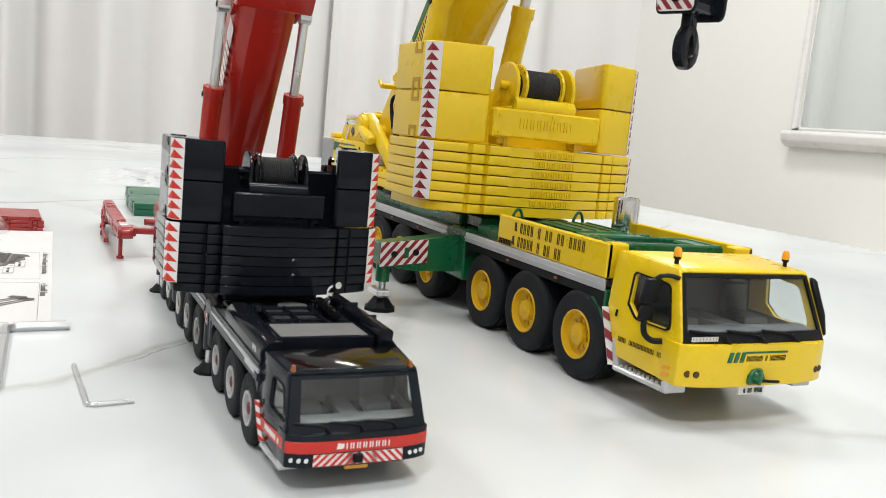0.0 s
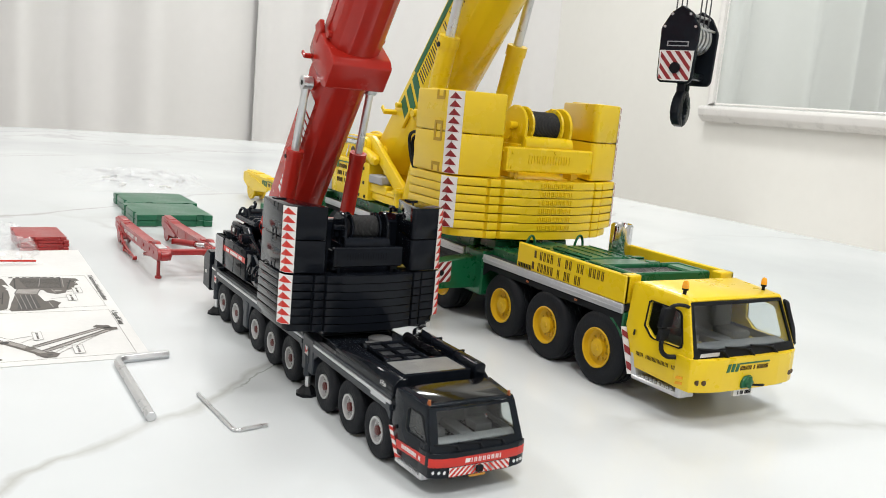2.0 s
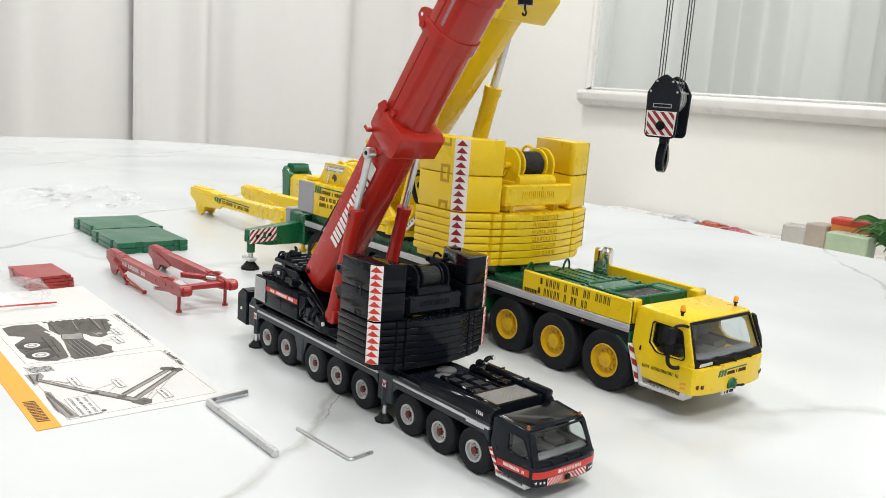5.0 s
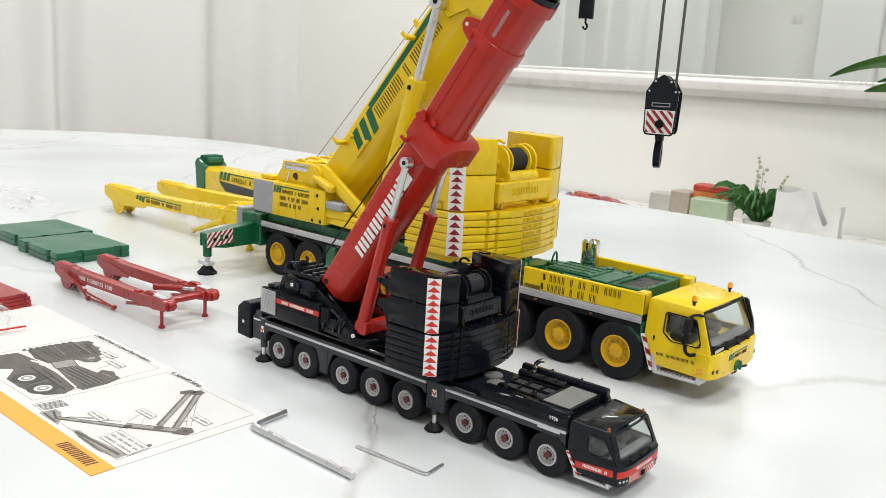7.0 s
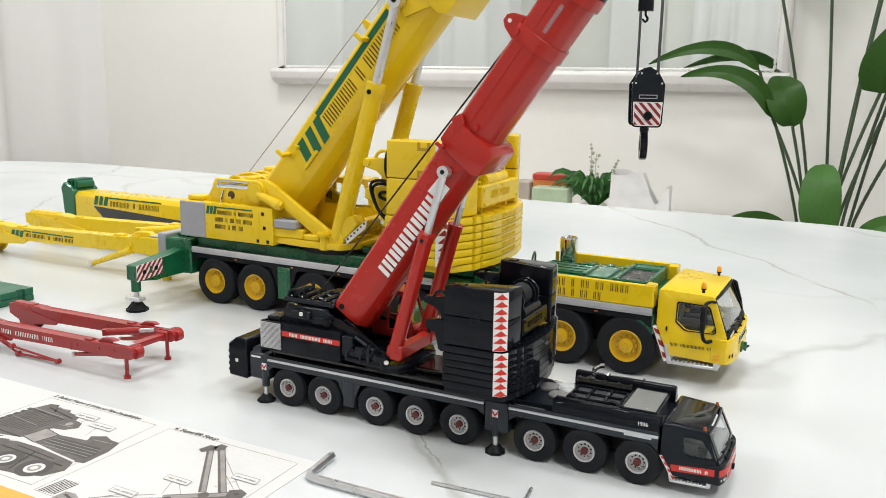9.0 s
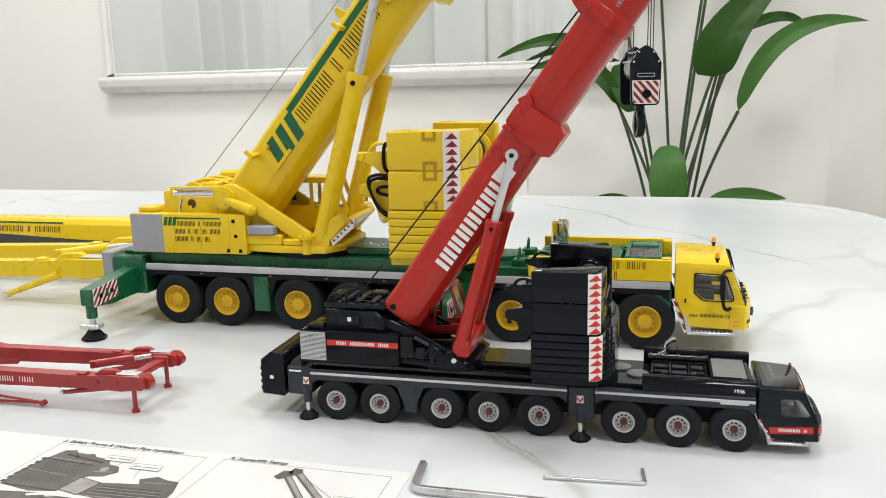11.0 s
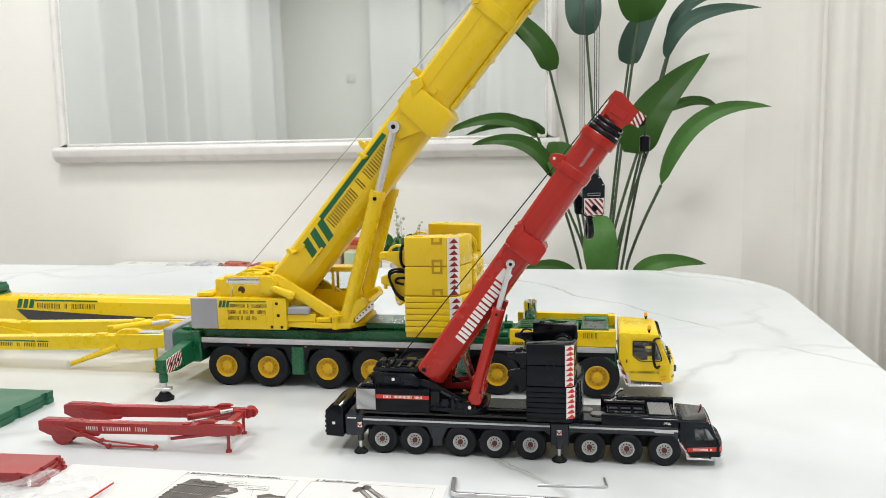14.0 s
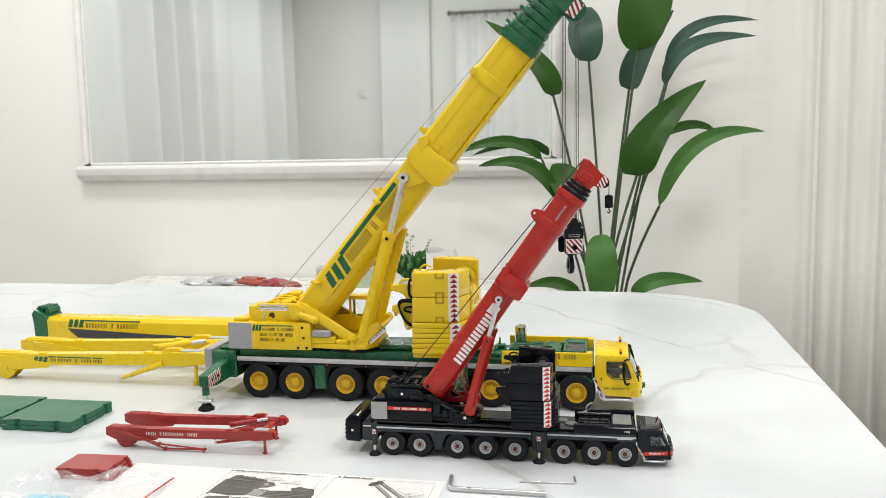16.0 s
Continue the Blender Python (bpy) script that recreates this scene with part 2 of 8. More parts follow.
LEAF = material("deep_green_leaf", (0.027, 0.083, 0.01), 0.42, spec=0.3, vary=0.14, vscale=9)
LEAF_PALE = material("pale_green_leaf", (0.055, 0.148, 0.03), 0.42, spec=0.3, vary=0.14, vscale=9)
LEAF_BLUE = material("blue_green_leaf", (0.036, 0.085, 0.06), 0.45, vary=0.12, vscale=9)
STEM = material("green_stalk", (0.045, 0.075, 0.035), 0.5, vary=0.2, vscale=20)
FERN = material("fern_leaf", (0.035, 0.13, 0.025), 0.45, vary=0.5, vscale=20)
SPIKE = material("pale_flower", (0.42, 0.45, 0.32), 0.6, vary=0.2, vscale=80)
FLASH = material("dark_grey_flash", (0.045, 0.047, 0.052), 0.4, vary=0.08, vscale=60)
METAL_DARK = material("dark_curtain_rod", (0.08, 0.075, 0.07), 0.4, metal=0.6, vary=0.1)
PLASTIC = material("clear_thin_plastic", (0.9, 0.91, 0.92), 0.1, vary=0, alpha=0.17, ior=1.5, spec=1.0)
BLUE_CARD = material("pale_blue_plastic", (0.2, 0.5, 0.62), 0.4, vary=0.05)


# ---- mesh helpers ----
def bevel(bm, edges, width, segments=1):
    if width > 0:
        bmesh.ops.bevel(bm, geom=edges, offset=width, segments=segments, affect="EDGES", clamp_overlap=True, profile=0.5)


def box(bm, x0, x1, y0, y1, z0, z1, b=0.0, seg=1):
    v = [bm.verts.new((x, y, z)) for x in (x0, x1) for y in (y0, y1) for z in (z0, z1)]
    fs = [bm.faces.new([v[i] for i in q]) for q in ((0, 1, 3, 2), (4, 6, 7, 5), (0, 4, 5, 1), (2, 3, 7, 6), (0, 2, 6, 4), (1, 5, 7, 3))]
    bevel(bm, list({e for f in fs for e in f.edges}), b, seg)


def prism(bm, prof, a, c, b=0.0, axis="y", seg=1):
    """A profile pushed along an axis: (x, z) along y, (x, y) along z, (y, z) along x."""
    def put(p, d):
        return {"y": (p[0], d, p[1]), "z": (p[0], p[1], d), "x": (d, p[0], p[1])}[axis]
    v0, v1 = [bm.verts.new(put(p, a)) for p in prof], [bm.verts.new(put(p, c)) for p in prof]
    fs = [bm.faces.new(v0), bm.faces.new(v1[::-1])]
    n = len(prof)
    fs += [bm.faces.new((v0[i], v1[i], v1[(i + 1) % n], v0[(i + 1) % n])) for i in range(n)]
    bevel(bm, list({e for f in fs for e in f.edges}), b, seg)


def rod(bm, p0, p1, r0, r1=None, n=16):
    p0, p1 = Vector(p0), Vector(p1)
    r1 = r0 if r1 is None else r1
    q = (p1 - p0).to_track_quat("Z", "Y")
    rings = []
    for p, r in ((p0, r0), (p1, r1)):
        rings.append([bm.verts.new(p + q @ Vector((r * math.cos(2 * math.pi * i / n), r * math.sin(2 * math.pi * i / n), 0))) for i in range(n)])
    bm.faces.new(rings[0][::-1])
    bm.faces.new(rings[1])
    for i in range(n):
        bm.faces.new((rings[0][i], rings[0][(i + 1) % n], rings[1][(i + 1) % n], rings[1][i]))


def tube(bm, pts, r, n=8):
    pts = [Vector(p) for p in pts]
    if 3 <= len(pts) <= 8:
        for _ in range(2):
            cut = [pts[0]]
            for a, b in zip(pts, pts[1:]):
                cut += [a.lerp(b, 0.25), a.lerp(b, 0.75)]
            pts = [*cut, pts[-1]]
    rings = []
    for i, p in enumerate(pts):
        d = (pts[min(i + 1, len(pts) - 1)] - pts[max(i - 1, 0)]).normalized()
        u = d.orthogonal().normalized() if i == 0 else (u - d * u.dot(d)).normalized()
        w = d.cross(u)
        rings.append([bm.verts.new(p + r * (u * math.cos(2 * math.pi * k / n) + w * math.sin(2 * math.pi * k / n))) for k in range(n)])
    bm.faces.new(rings[0][::-1])
    bm.faces.new(rings[-1])
    for a, c in zip(rings, rings[1:]):
        for k in range(n):
            bm.faces.new((a[k], a[(k + 1) % n], c[(k + 1) % n], c[k]))


def lathe(bm, prof, centre=(0, 0, 0), n=32, ring=False):
    """Turns (radius, y) pairs round the y axis."""
    c = Vector(centre)
    rings = [[bm.verts.new(c + Vector((r * math.cos(2 * math.pi * i / n), y, r * math.sin(2 * math.pi * i / n)))) for i in range(n)] for r, y in prof]
    for a, b in zip(rings, rings[1:] + (rings[:1] if ring else [])):
        for i in range(n):
            bm.faces.new((a[i], a[(i + 1) % n], b[(i + 1) % n], b[i]))
    if not ring and prof[0][0] < 0.03:
        bm.faces.new(rings[0])
    if not ring and prof[-1][0] < 0.03:
        bm.faces.new(rings[-1][::-1])


def plate_with_holes(bm, outer, holes, put, thick):
    """A flat plate with openings: loops in (u, v), put(u, v, w) places them, w runs through the thickness."""
    edges = []
    for loop in (outer, *holes):
        vs = [bm.verts.new(put(u, v, 0)) for u, v in loop]
        edges += [bm.edges.new((vs[i], vs[(i + 1) % len(vs)])) for i in range(len(vs))]
    made = bmesh.ops.triangle_fill(bm, use_beauty=True, use_dissolve=False, edges=edges)
    faces = [g for g in made["geom"] if isinstance(g, bmesh.types.BMFace)]
    ext = bmesh.ops.extrude_face_region(bm, geom=faces)
    step = Vector(put(0, 0, thick)) - Vector(put(0, 0, 0))
    bmesh.ops.translate(bm, vec=step, verts=[g for g in ext["geom"] if isinstance(g, bmesh.types.BMVert)])


def clip(poly, axis, limit, keep_less):
    out = []
    for i, p in enumerate(poly):
        q = poly[(i + 1) % len(poly)]
        ins_p, ins_q = (p[axis] <= limit) == keep_less, (q[axis] <= limit) == keep_less
        if ins_p:
            out.append(p)
        if ins_p != ins_q:
            f = (limit - p[axis]) / (q[axis] - p[axis])
            out.append((p[0] + f * (q[0] - p[0]), p[1] + f * (q[1] - p[1])))
    return out


def sheet(bm, polys, put, thick):
    """Flat decals with a little thickness from polygons in (u, v)."""
    for poly in polys:
        if len(poly) < 3:
            continue
        a, c = [bm.verts.new(put(u, v, 0)) for u, v in poly], [bm.verts.new(put(u, v, thick)) for u, v in poly]
        bm.faces.new(a)
        bm.faces.new(c[::-1])
        for i in range(len(poly)):
            j = (i + 1) % len(poly)
            bm.faces.new((a[i], c[i], c[j], a[j]))


def rect(u0, u1, v0, v1):
    return [(u0, v0), (u1, v0), (u1, v1), (u0, v1)]


def diagonals(w, h, band, gap, lean=1.0):
    polys, u = [], -abs(lean) * h - band
    while u < w + abs(lean) * h:
        p = [(u, 0), (u + band, 0), (u + band + lean * h, h), (u + lean * h, h)]
        for axis, lim, less in ((0, 0, False), (0, w, True)):
            p = clip(p, axis, lim, less) if p else p
        polys.append(p)
        u += band + gap
    return polys


def letters(u0, v0, w, h, counts, slant=0.0, fill=0.66, strokes=2, weight=0.72):
    """Plain upright bars that take the room of words, a gap between words."""
    slots = sum(counts) + len(counts) - 1
    step, polys, u = w / slots, [], u0
    for c in counts:
        for _ in range(c):
            bar = step * fill / (2 * strokes - 1) * (weight if strokes > 1 else 1)
            for k in range(strokes):
                a = u + k * (step * fill - bar) / max(1, strokes - 1)
                polys.append([(a, v0), (a + bar, v0), (a + bar + slant * h, v0 + h), (a + slant * h, v0 + h)])
            u += step
        u += step
    return polys


SCALE, PLACE = 1.0, Matrix.Identity(4)


def part(name, bm, mat, parent, label="", smooth=35, move=None):
    """Links a bmesh as one mesh object under a thing or a part."""
    bmesh.ops.recalc_face_normals(bm, faces=bm.faces)
    bm.transform(Matrix.Scale(SCALE, 4) @ (PLACE if move is None else move))
    me = bpy.data.meshes.new(name)
    bm.to_mesh(me)
    bm.free()
    me.materials.append(mat)
    me.polygons.foreach_set("use_smooth", [True] * len(me.polygons))
    me.set_sharp_from_angle(angle=radians(smooth))
    ob = new(name, me)
    ob.parent = parent
    if label:
        ob["label"] = label
    return ob


def empty(name, m, label, category, group="", kind=""):
    ob = new(name)
    ob.empty_display_size = 0.02
    ob.matrix_world = m
    return tagged(ob, label, category, group, kind)


def solid(name, bm, mat, label, category, kind="", m=None, smooth=35, group=""):
    """A top-level thing or piece of the setting made of one mesh."""
    ob = part(name, bm, mat, None, smooth=smooth, move=Matrix.Identity(4))
    if m is not None:
        ob.matrix_world = m
    return tagged(ob, label, category, group, kind)


# ---- the room and the table ----
FLOOR_Z, CEIL_Z = -0.75, 1.95
X0, X1, Y0, Y1 = -2.6, 2.2, -2.6, 2.0


def wall(name, x0, x1, y0, y1, z0, z1, mat, label, category):
    bm = bmesh.new()
    box(bm, x0, x1, y0, y1, z0, z1)
    return solid(name, bm, mat, label, category, "structure")


wall("floor", X0 - 0.1, X1 + 0.1, Y0 - 0.1, Y1 + 0.1, FLOOR_Z - 0.1, FLOOR_Z, FLOOR, "pale stone tiled room floor", "floor")
wall("ceiling", X0 - 0.1, X1 + 0.1, Y0 - 0.1, Y1 + 0.1, CEIL_Z, CEIL_Z + 0.1, WALL, "plain white painted ceiling", "ceiling")
wall("wall_north", X0 - 0.1, X1 + 0.1, Y1, Y1 + 0.1, FLOOR_Z, CEIL_Z, WALL, "plain warm white wall behind the mirror", "wall")
wall("wall_south", X0 - 0.1, X1 + 0.1, Y0 - 0.1, Y0, FLOOR_Z, CEIL_Z, WALL, "plain warm white wall", "wall")
wall("wall_west", X0 - 0.1, X0, Y0, Y1, FLOOR_Z, CEIL_Z, WALL, "plain white wall behind the long curtain", "wall")
wall("wall_east", X1, X1 + 0.1, Y0, Y1, FLOOR_Z, CEIL_Z, WALL, "plain white wall", "wall")


def curtain(label, path, z0, z1, depth, wave, seed, cloth=None):
    """Hanging cloth: folds of uneven width along a line from path[0] to path[1]."""
    a, b = Vector(path[0]), Vector(path[1])
    d = b - a
    length, side = d.length, Vector((-d.y, d.x)).normalized()
    n = int(length / 0.008)
    rows = (0, 0.25, 0.6, 1.0)
    ph, offs = 0.0, []
    for i in range(n + 1):
        u = i / n * length
        ph += (0.8 + 0.5 * math.sin(u * 3.1 + seed) + 0.25 * math.sin(u * 11 + 2 * seed)) * length / n / wave * 2 * math.pi
        offs.append(math.sin(ph) + 0.42 * math.sin(2 * ph + 0.6) + 0.15 * math.sin(0.37 * ph))
    bm = bmesh.new()
    grid = []
    for f in rows:
        z = z0 + (z1 - z0) * f
        row = []
        for i in range(n + 1):
            p = a + d * (i / n) + side * offs[i] * depth * (1.1 - 0.45 * f)
            row.append(bm.verts.new((p.x, p.y, z)))
        grid.append(row)
    for r0, r1 in zip(grid, grid[1:]):
        for i in range(n):
            bm.faces.new((r0[i], r0[i + 1], r1[i + 1], r1[i]))
    back = bmesh.ops.extrude_face_region(bm, geom=list(bm.faces))
    bmesh.ops.translate(bm, vec=(side.x * -0.003, side.y * -0.003, 0), verts=[g for g in back["geom"] if isinstance(g, bmesh.types.BMVert)])
    return solid("curtain", bm, cloth or CURTAIN, label, "curtain", smooth=180)


curtain("long white gathered curtain hanging to the floor", ((X0 + 0.12, -2.58), (X0 + 0.12, 0.765)), FLOOR_Z, 1.9, 0.07, 0.33, 1)
curtain("second panel of the long white curtain, reaching the corner", ((X0 + 0.125, 0.71), (X0 + 0.12, 2.004)), FLOOR_Z, 1.9, 0.055, 0.27, 2.4)
curtain("sheer white curtain gathered beside the tall plant", ((0.8, 1.99), (2.1, 1.9)), FLOOR_Z, 1.9, 0.015, 0.095, 2, SHEER)
curtain("thin sheer panel hanging flat beside the curtain", ((0.55, 2.01), (0.9, 1.991)), FLOOR_Z, 1.9, 0.003, 0.2, 6, SHEER)
curtain("white curtain at the end of the room", ((2.08, 1.8), (2.08, -2.4)), FLOOR_Z, 1.9, 0.03, 0.2, 3)
curtain("narrow white curtain on the rear wall", ((-1.235, Y0 + 0.07), (-1.67, Y0 + 0.07)), FLOOR_Z, 1.9, 0.025, 0.16, 4)
curtain("pale curtain hanging on rings from a dark rod", ((1.9, Y0 + 0.1), (-1.0, Y0 + 0.1)), FLOOR_Z, 1.36, 0.03, 0.2, 5)


def curtain_rod():
    """Thin dark rod with end knobs, rings and wall brackets."""
    root = empty("curtain_rod", pose(0.5, Y0, 1.39), "thin dark curtain rod with rings", "curtain rod")
    bm = bmesh.new()
    rod(bm, (-1.55, 0.1, 0), (1.5, 0.1, 0), 0.012, n=12)
    part("rail", bm, METAL_DARK, root)
    for x in (-1.51, 1.45):
        bm = bmesh.new()
        rod(bm, (x, 0.0, 0), (x, 0.1, 0), 0.009, n=8)
        part("bracket", bm, METAL_DARK, root)
    for s in (-1.55, 1.5):
        bm = bmesh.new()
        bmesh.ops.create_icosphere(bm, subdivisions=2, radius=0.022, matrix=Matrix.Translation((s, 0.1, 0)))
        part("end_knob", bm, METAL_DARK, root)
    for k in range(28):
        bm = bmesh.new()
        x = -1.44 + k * 0.1
        tube(bm, [(x, 0.1 + 0.02 * math.cos(a * math.pi / 6), -0.008 + 0.028 * math.sin(a * math.pi / 6)) for a in range(12)], 0.004, 6)
        part("ring", bm, METAL_DARK, root)


curtain_rod()


def light_switch(x, z):
    bm = bmesh.new()
    box(bm, x - 0.04, x + 0.04, Y0, Y0 + 0.01, z - 0.04, z + 0.04, 0.004, 2)
    box(bm, x - 0.015, x + 0.015, Y0 + 0.01, Y0 + 0.016, z - 0.025, z + 0.025, 0.003)
    solid("light_switch", bm, FRAME_WHITE, "square white light switch on the rear wall", "switch")


light_switch(-1.87, 0.75)


def wall_mirror(x0, x1, z0, z1):
    """White frame round a plain mirror: narrow beaded sides, a deep sill below."""
    root = empty("wall_mirror", pose((x0 + x1) / 2, Y1, z0), "large wall mirror in a white moulded frame", "mirror")
    m = Matrix.Translation((-(x0 + x1) / 2, -Y1, -z0))
    side = [(0.0, 0.0), (0.0, 0.016), (0.006, 0.024), (0.016, 0.027), (0.026, 0.022), (0.03, 0.012), (0.03, 0.0)]
    y = Y1 - 0.002
    bm = bmesh.new()
    prism(bm, [(y, z0 - 0.016), (y - 0.02, z0 - 0.018), (y - 0.034, z0 - 0.008), (y - 0.046, z0 + 0.002), (y - 0.05, z0 + 0.024), (y - 0.046, z0 + 0.032), (y - 0.03, z0 + 0.036), (y, z0 + 0.037)], x0 - 0.008, x1 + 0.008, 0.002, "x", 2)
    sill = part("frame_sill", bm, FRAME_WHITE, root, "deep rounded white sill", move=m)
    zb = z0 + 0.032
    corners = [(x0, zb, 1, 1), (x1, zb, -1, 1), (x1, z1, -1, -1), (x0, z1, 1, -1)]
    for i in range(4):
        (ax, az, asx, asz), (bx, bz, bsx, bsz) = corners[i], corners[(i + 1) % 4]
        bm = bmesh.new()
        loops = []
        for cx, cz, sx, sz in ((ax, az, asx, asz), (bx, bz, bsx, bsz)):
            loops.append([bm.verts.new((cx + sx * u, y - w, cz + sz * u * (0.5 if cz == zb else 1))) for u, w in side])
        n = len(side)
        for k in range(n):
            bm.faces.new((loops[0][k], loops[0][(k + 1) % n], loops[1][(k + 1) % n], loops[1][k]))
        bm.faces.new(loops[0]), bm.faces.new(loops[1][::-1])
        if i == 0:
            bm.free()
            edge = sill
        else:
            edge = part(("frame_bottom", "frame_side", "frame_top", "frame_side")[i], bm, FRAME_WHITE, root, "narrow white moulding", move=m)
        # beading along the inner lip
        bm = bmesh.new()
        a, b = Vector((ax + asx * 0.034, y - 0.012, az + asz * (0.01 if az == zb else 0.034))), Vector((bx + bsx * 0.034, y - 0.012, bz + bsz * (0.01 if bz == zb else 0.034)))
        count = int((b - a).length / 0.0145)
        d = (b - a) / count
        for k in range(count):
            c = a + d * (k + 0.5)
            rod(bm, c - d * 0.5, c, 0.0036, 0.005, n=6)
            rod(bm, c, c + d * 0.5, 0.005, 0.0036, n=6)
        part("beading", bm, FRAME_WHITE, edge, "silvery white beading", move=m)
    bm = bmesh.new()
    box(bm, x0 + 0.028, x1 - 0.028, Y1 - 0.016, Y1 - 0.01, zb + 0.001, z1 - 0.028)
    part("mirror_glass", bm, MIRROR, root, "plain silvered mirror", move=m)


wall_mirror(-1.534, 0.142, 0.148, 1.25)


def table():
    root = empty("table", pose(0, 0, FLOOR_Z), "white marble table with rounded corners", "table")
    m = Matrix.Translation((0, 0, -FLOOR_Z))
    tx0, tx1, ty0, ty1, r = -1.15, 0.477, -0.46, 0.55, 0.17
    out = []
    for cx, cy, a0 in ((tx1 - r, ty1 - r, 0), (tx0 + 0.42, ty1 - 0.42, 90), (tx0 + 0.42, ty0 + 0.42, 180), (tx1 - r, ty0 + r, 270)):
        rr = r if cx > 0 else 0.42
        out += [(cx + rr * math.cos(radians(a0 + k * 7.5)), cy + rr * math.sin(radians(a0 + k * 7.5))) for k in range(13)]
    bm = bmesh.new()
    prism(bm, out, -0.02, 0.0, 0.003, "z", 2)
    part("tabletop", bm, MARBLE, root, "polished white marble slab with faint grey veins", move=m)
    for x in (-0.8, 0.15):
        bm = bmesh.new()
        box(bm, x - 0.06, x + 0.06, -0.25, 0.35, FLOOR_Z, -0.02, 0.01)
        part("pedestal", bm, FRAME_WHITE, root, move=m)


table()


# ---- the two model cranes: lengths below are those of the full-size machine, x ahead from the rear axle ----
AXLES = (0.0, 1.62, 3.85, 5.5, 7.2, 9.95, 11.65, 13.35)
TYRE_R, HALF = 0.745, 1.5


def side_put(y, sign):
    """(u, v) = (x, z) on a side face at y, w outwards."""
    return lambda u, v, w: (u, y + sign * w, v)


def front_put(x):
    """(u, v) = (y, z) on a face that looks ahead at x."""
    return lambda u, v, w: (x + w, u, v)


def slope_put(origin, u_way, v_way):
    o, u_, v_ = Vector(origin), Vector(u_way).normalized(), Vector(v_way).normalized()
    n = u_.cross(v_)
    return lambda u, v, w: o + u_ * u + v_ * v + n * w


def make_wheel(root, rim_mat, hub_mat, dark):
    """One wheel with its tyre, rim and hub; the outer face looks to -y at y = 0."""
    R = TYRE_R
    bm = bmesh.new()
    yel = rim_mat == RIM_YELLOW
    small = 0.92 if yel else 0.88
    prof = [(0.41 * small, 0.05), (0.44 * small, 0.01), (0.55, -0.012), (0.66, 0.0), (0.715, 0.025), (R, 0.07)]
    for y in (0.17, 0.3, 0.43):
        prof += [(R, y - 0.018), (R - 0.025, y - 0.012), (R - 0.025, y + 0.012), (R, y + 0.018)]
    prof += [(R, 0.52), (0.71, 0.57), (0.6, 0.6), (0.41 * small, 0.56)]
    lathe(bm, prof, n=56, ring=True)
    wheel = part("wheel", bm, RUBBER, root, "black rubber tyre")
    bm = bmesh.new()
    if yel:
        lathe(bm, [(0.445, 0.06), (0.445, -0.004), (0.43, -0.016), (0.408, -0.004), (0.385, 0.1), (0.34, 0.12), (0.2, 0.125), (0.19, 0.09), (0.01, 0.09)], n=36)
    else:
        lathe(bm, [(0.41, 0.06), (0.41, -0.01), (0.39, -0.02), (0.345, -0.01), (0.33, 0.1), (0.29, 0.13), (0.2, 0.12), (0.15, 0.11), (0.01, 0.11)], n=36)
    bmesh.ops.scale(bm, vec=(small, 1, small), verts=bm.verts)
    part("rim", bm, rim_mat, wheel)
    bm = bmesh.new()
    hr = 1.25 if yel else 0.85
    lathe(bm, [(0.15 * hr, 0.12), (0.14 * hr, 0.03), (0.12, 0.015), (0.07, 0.015), (0.06, 0.0), (0.01, -0.004)], n=24)
    part("hub", bm, hub_mat, wheel)
    bm = bmesh.new()
    for k in range(10):
        a = 2 * math.pi * k / 10
        q = 0.19
        rod(bm, (q * math.cos(a), 0.11, q * math.sin(a)), (q * math.cos(a), 0.082 if yel else 0.04, q * math.sin(a)), 0.024, n=6)
    part("nut_ring", bm, rim_mat, wheel)
    bm = bmesh.new()
    for k in range(10):
        a = 2 * math.pi * (k + 0.5) / 10
        if yel:
            q0, q1, t = 0.185, 0.27, 0.036
            d, n_ = Vector((math.cos(a), 0, math.sin(a))), Vector((-math.sin(a), 0, math.cos(a)))
            low = [d * q0 - n_ * t, d * q1 - n_ * t * 1.5, d * q1 + n_ * t * 1.5, d * q0 + n_ * t]
            v = [bm.verts.new(p + Vector((0, y, 0))) for y in (0.17, 0.1) for p in low]
            bm.faces.new(v[4:])
            for i in range(4):
                bm.faces.new((v[i], v[(i + 1) % 4], v[4 + (i + 1) % 4], v[4 + i]))
        else:
            q, y = 0.21, 0.132
            hole = bmesh.new()
            rod(hole, (q * math.cos(a), y, q * math.sin(a)), (q * math.cos(a), y - 0.014, q * math.sin(a)), 0.032, n=10)
            part("hand_hole", hole, dark, wheel)
    if yel:
        part("spoke_ring", bm, rim_mat, wheel)
        # ring between the spokes in darkened yellow, painting the pockets' shade
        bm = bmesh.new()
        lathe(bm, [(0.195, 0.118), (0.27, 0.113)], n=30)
        part("pocket_shade_ring", bm, RECESS_SHADE, wheel)
    else:
        bm.free()
    return wheel


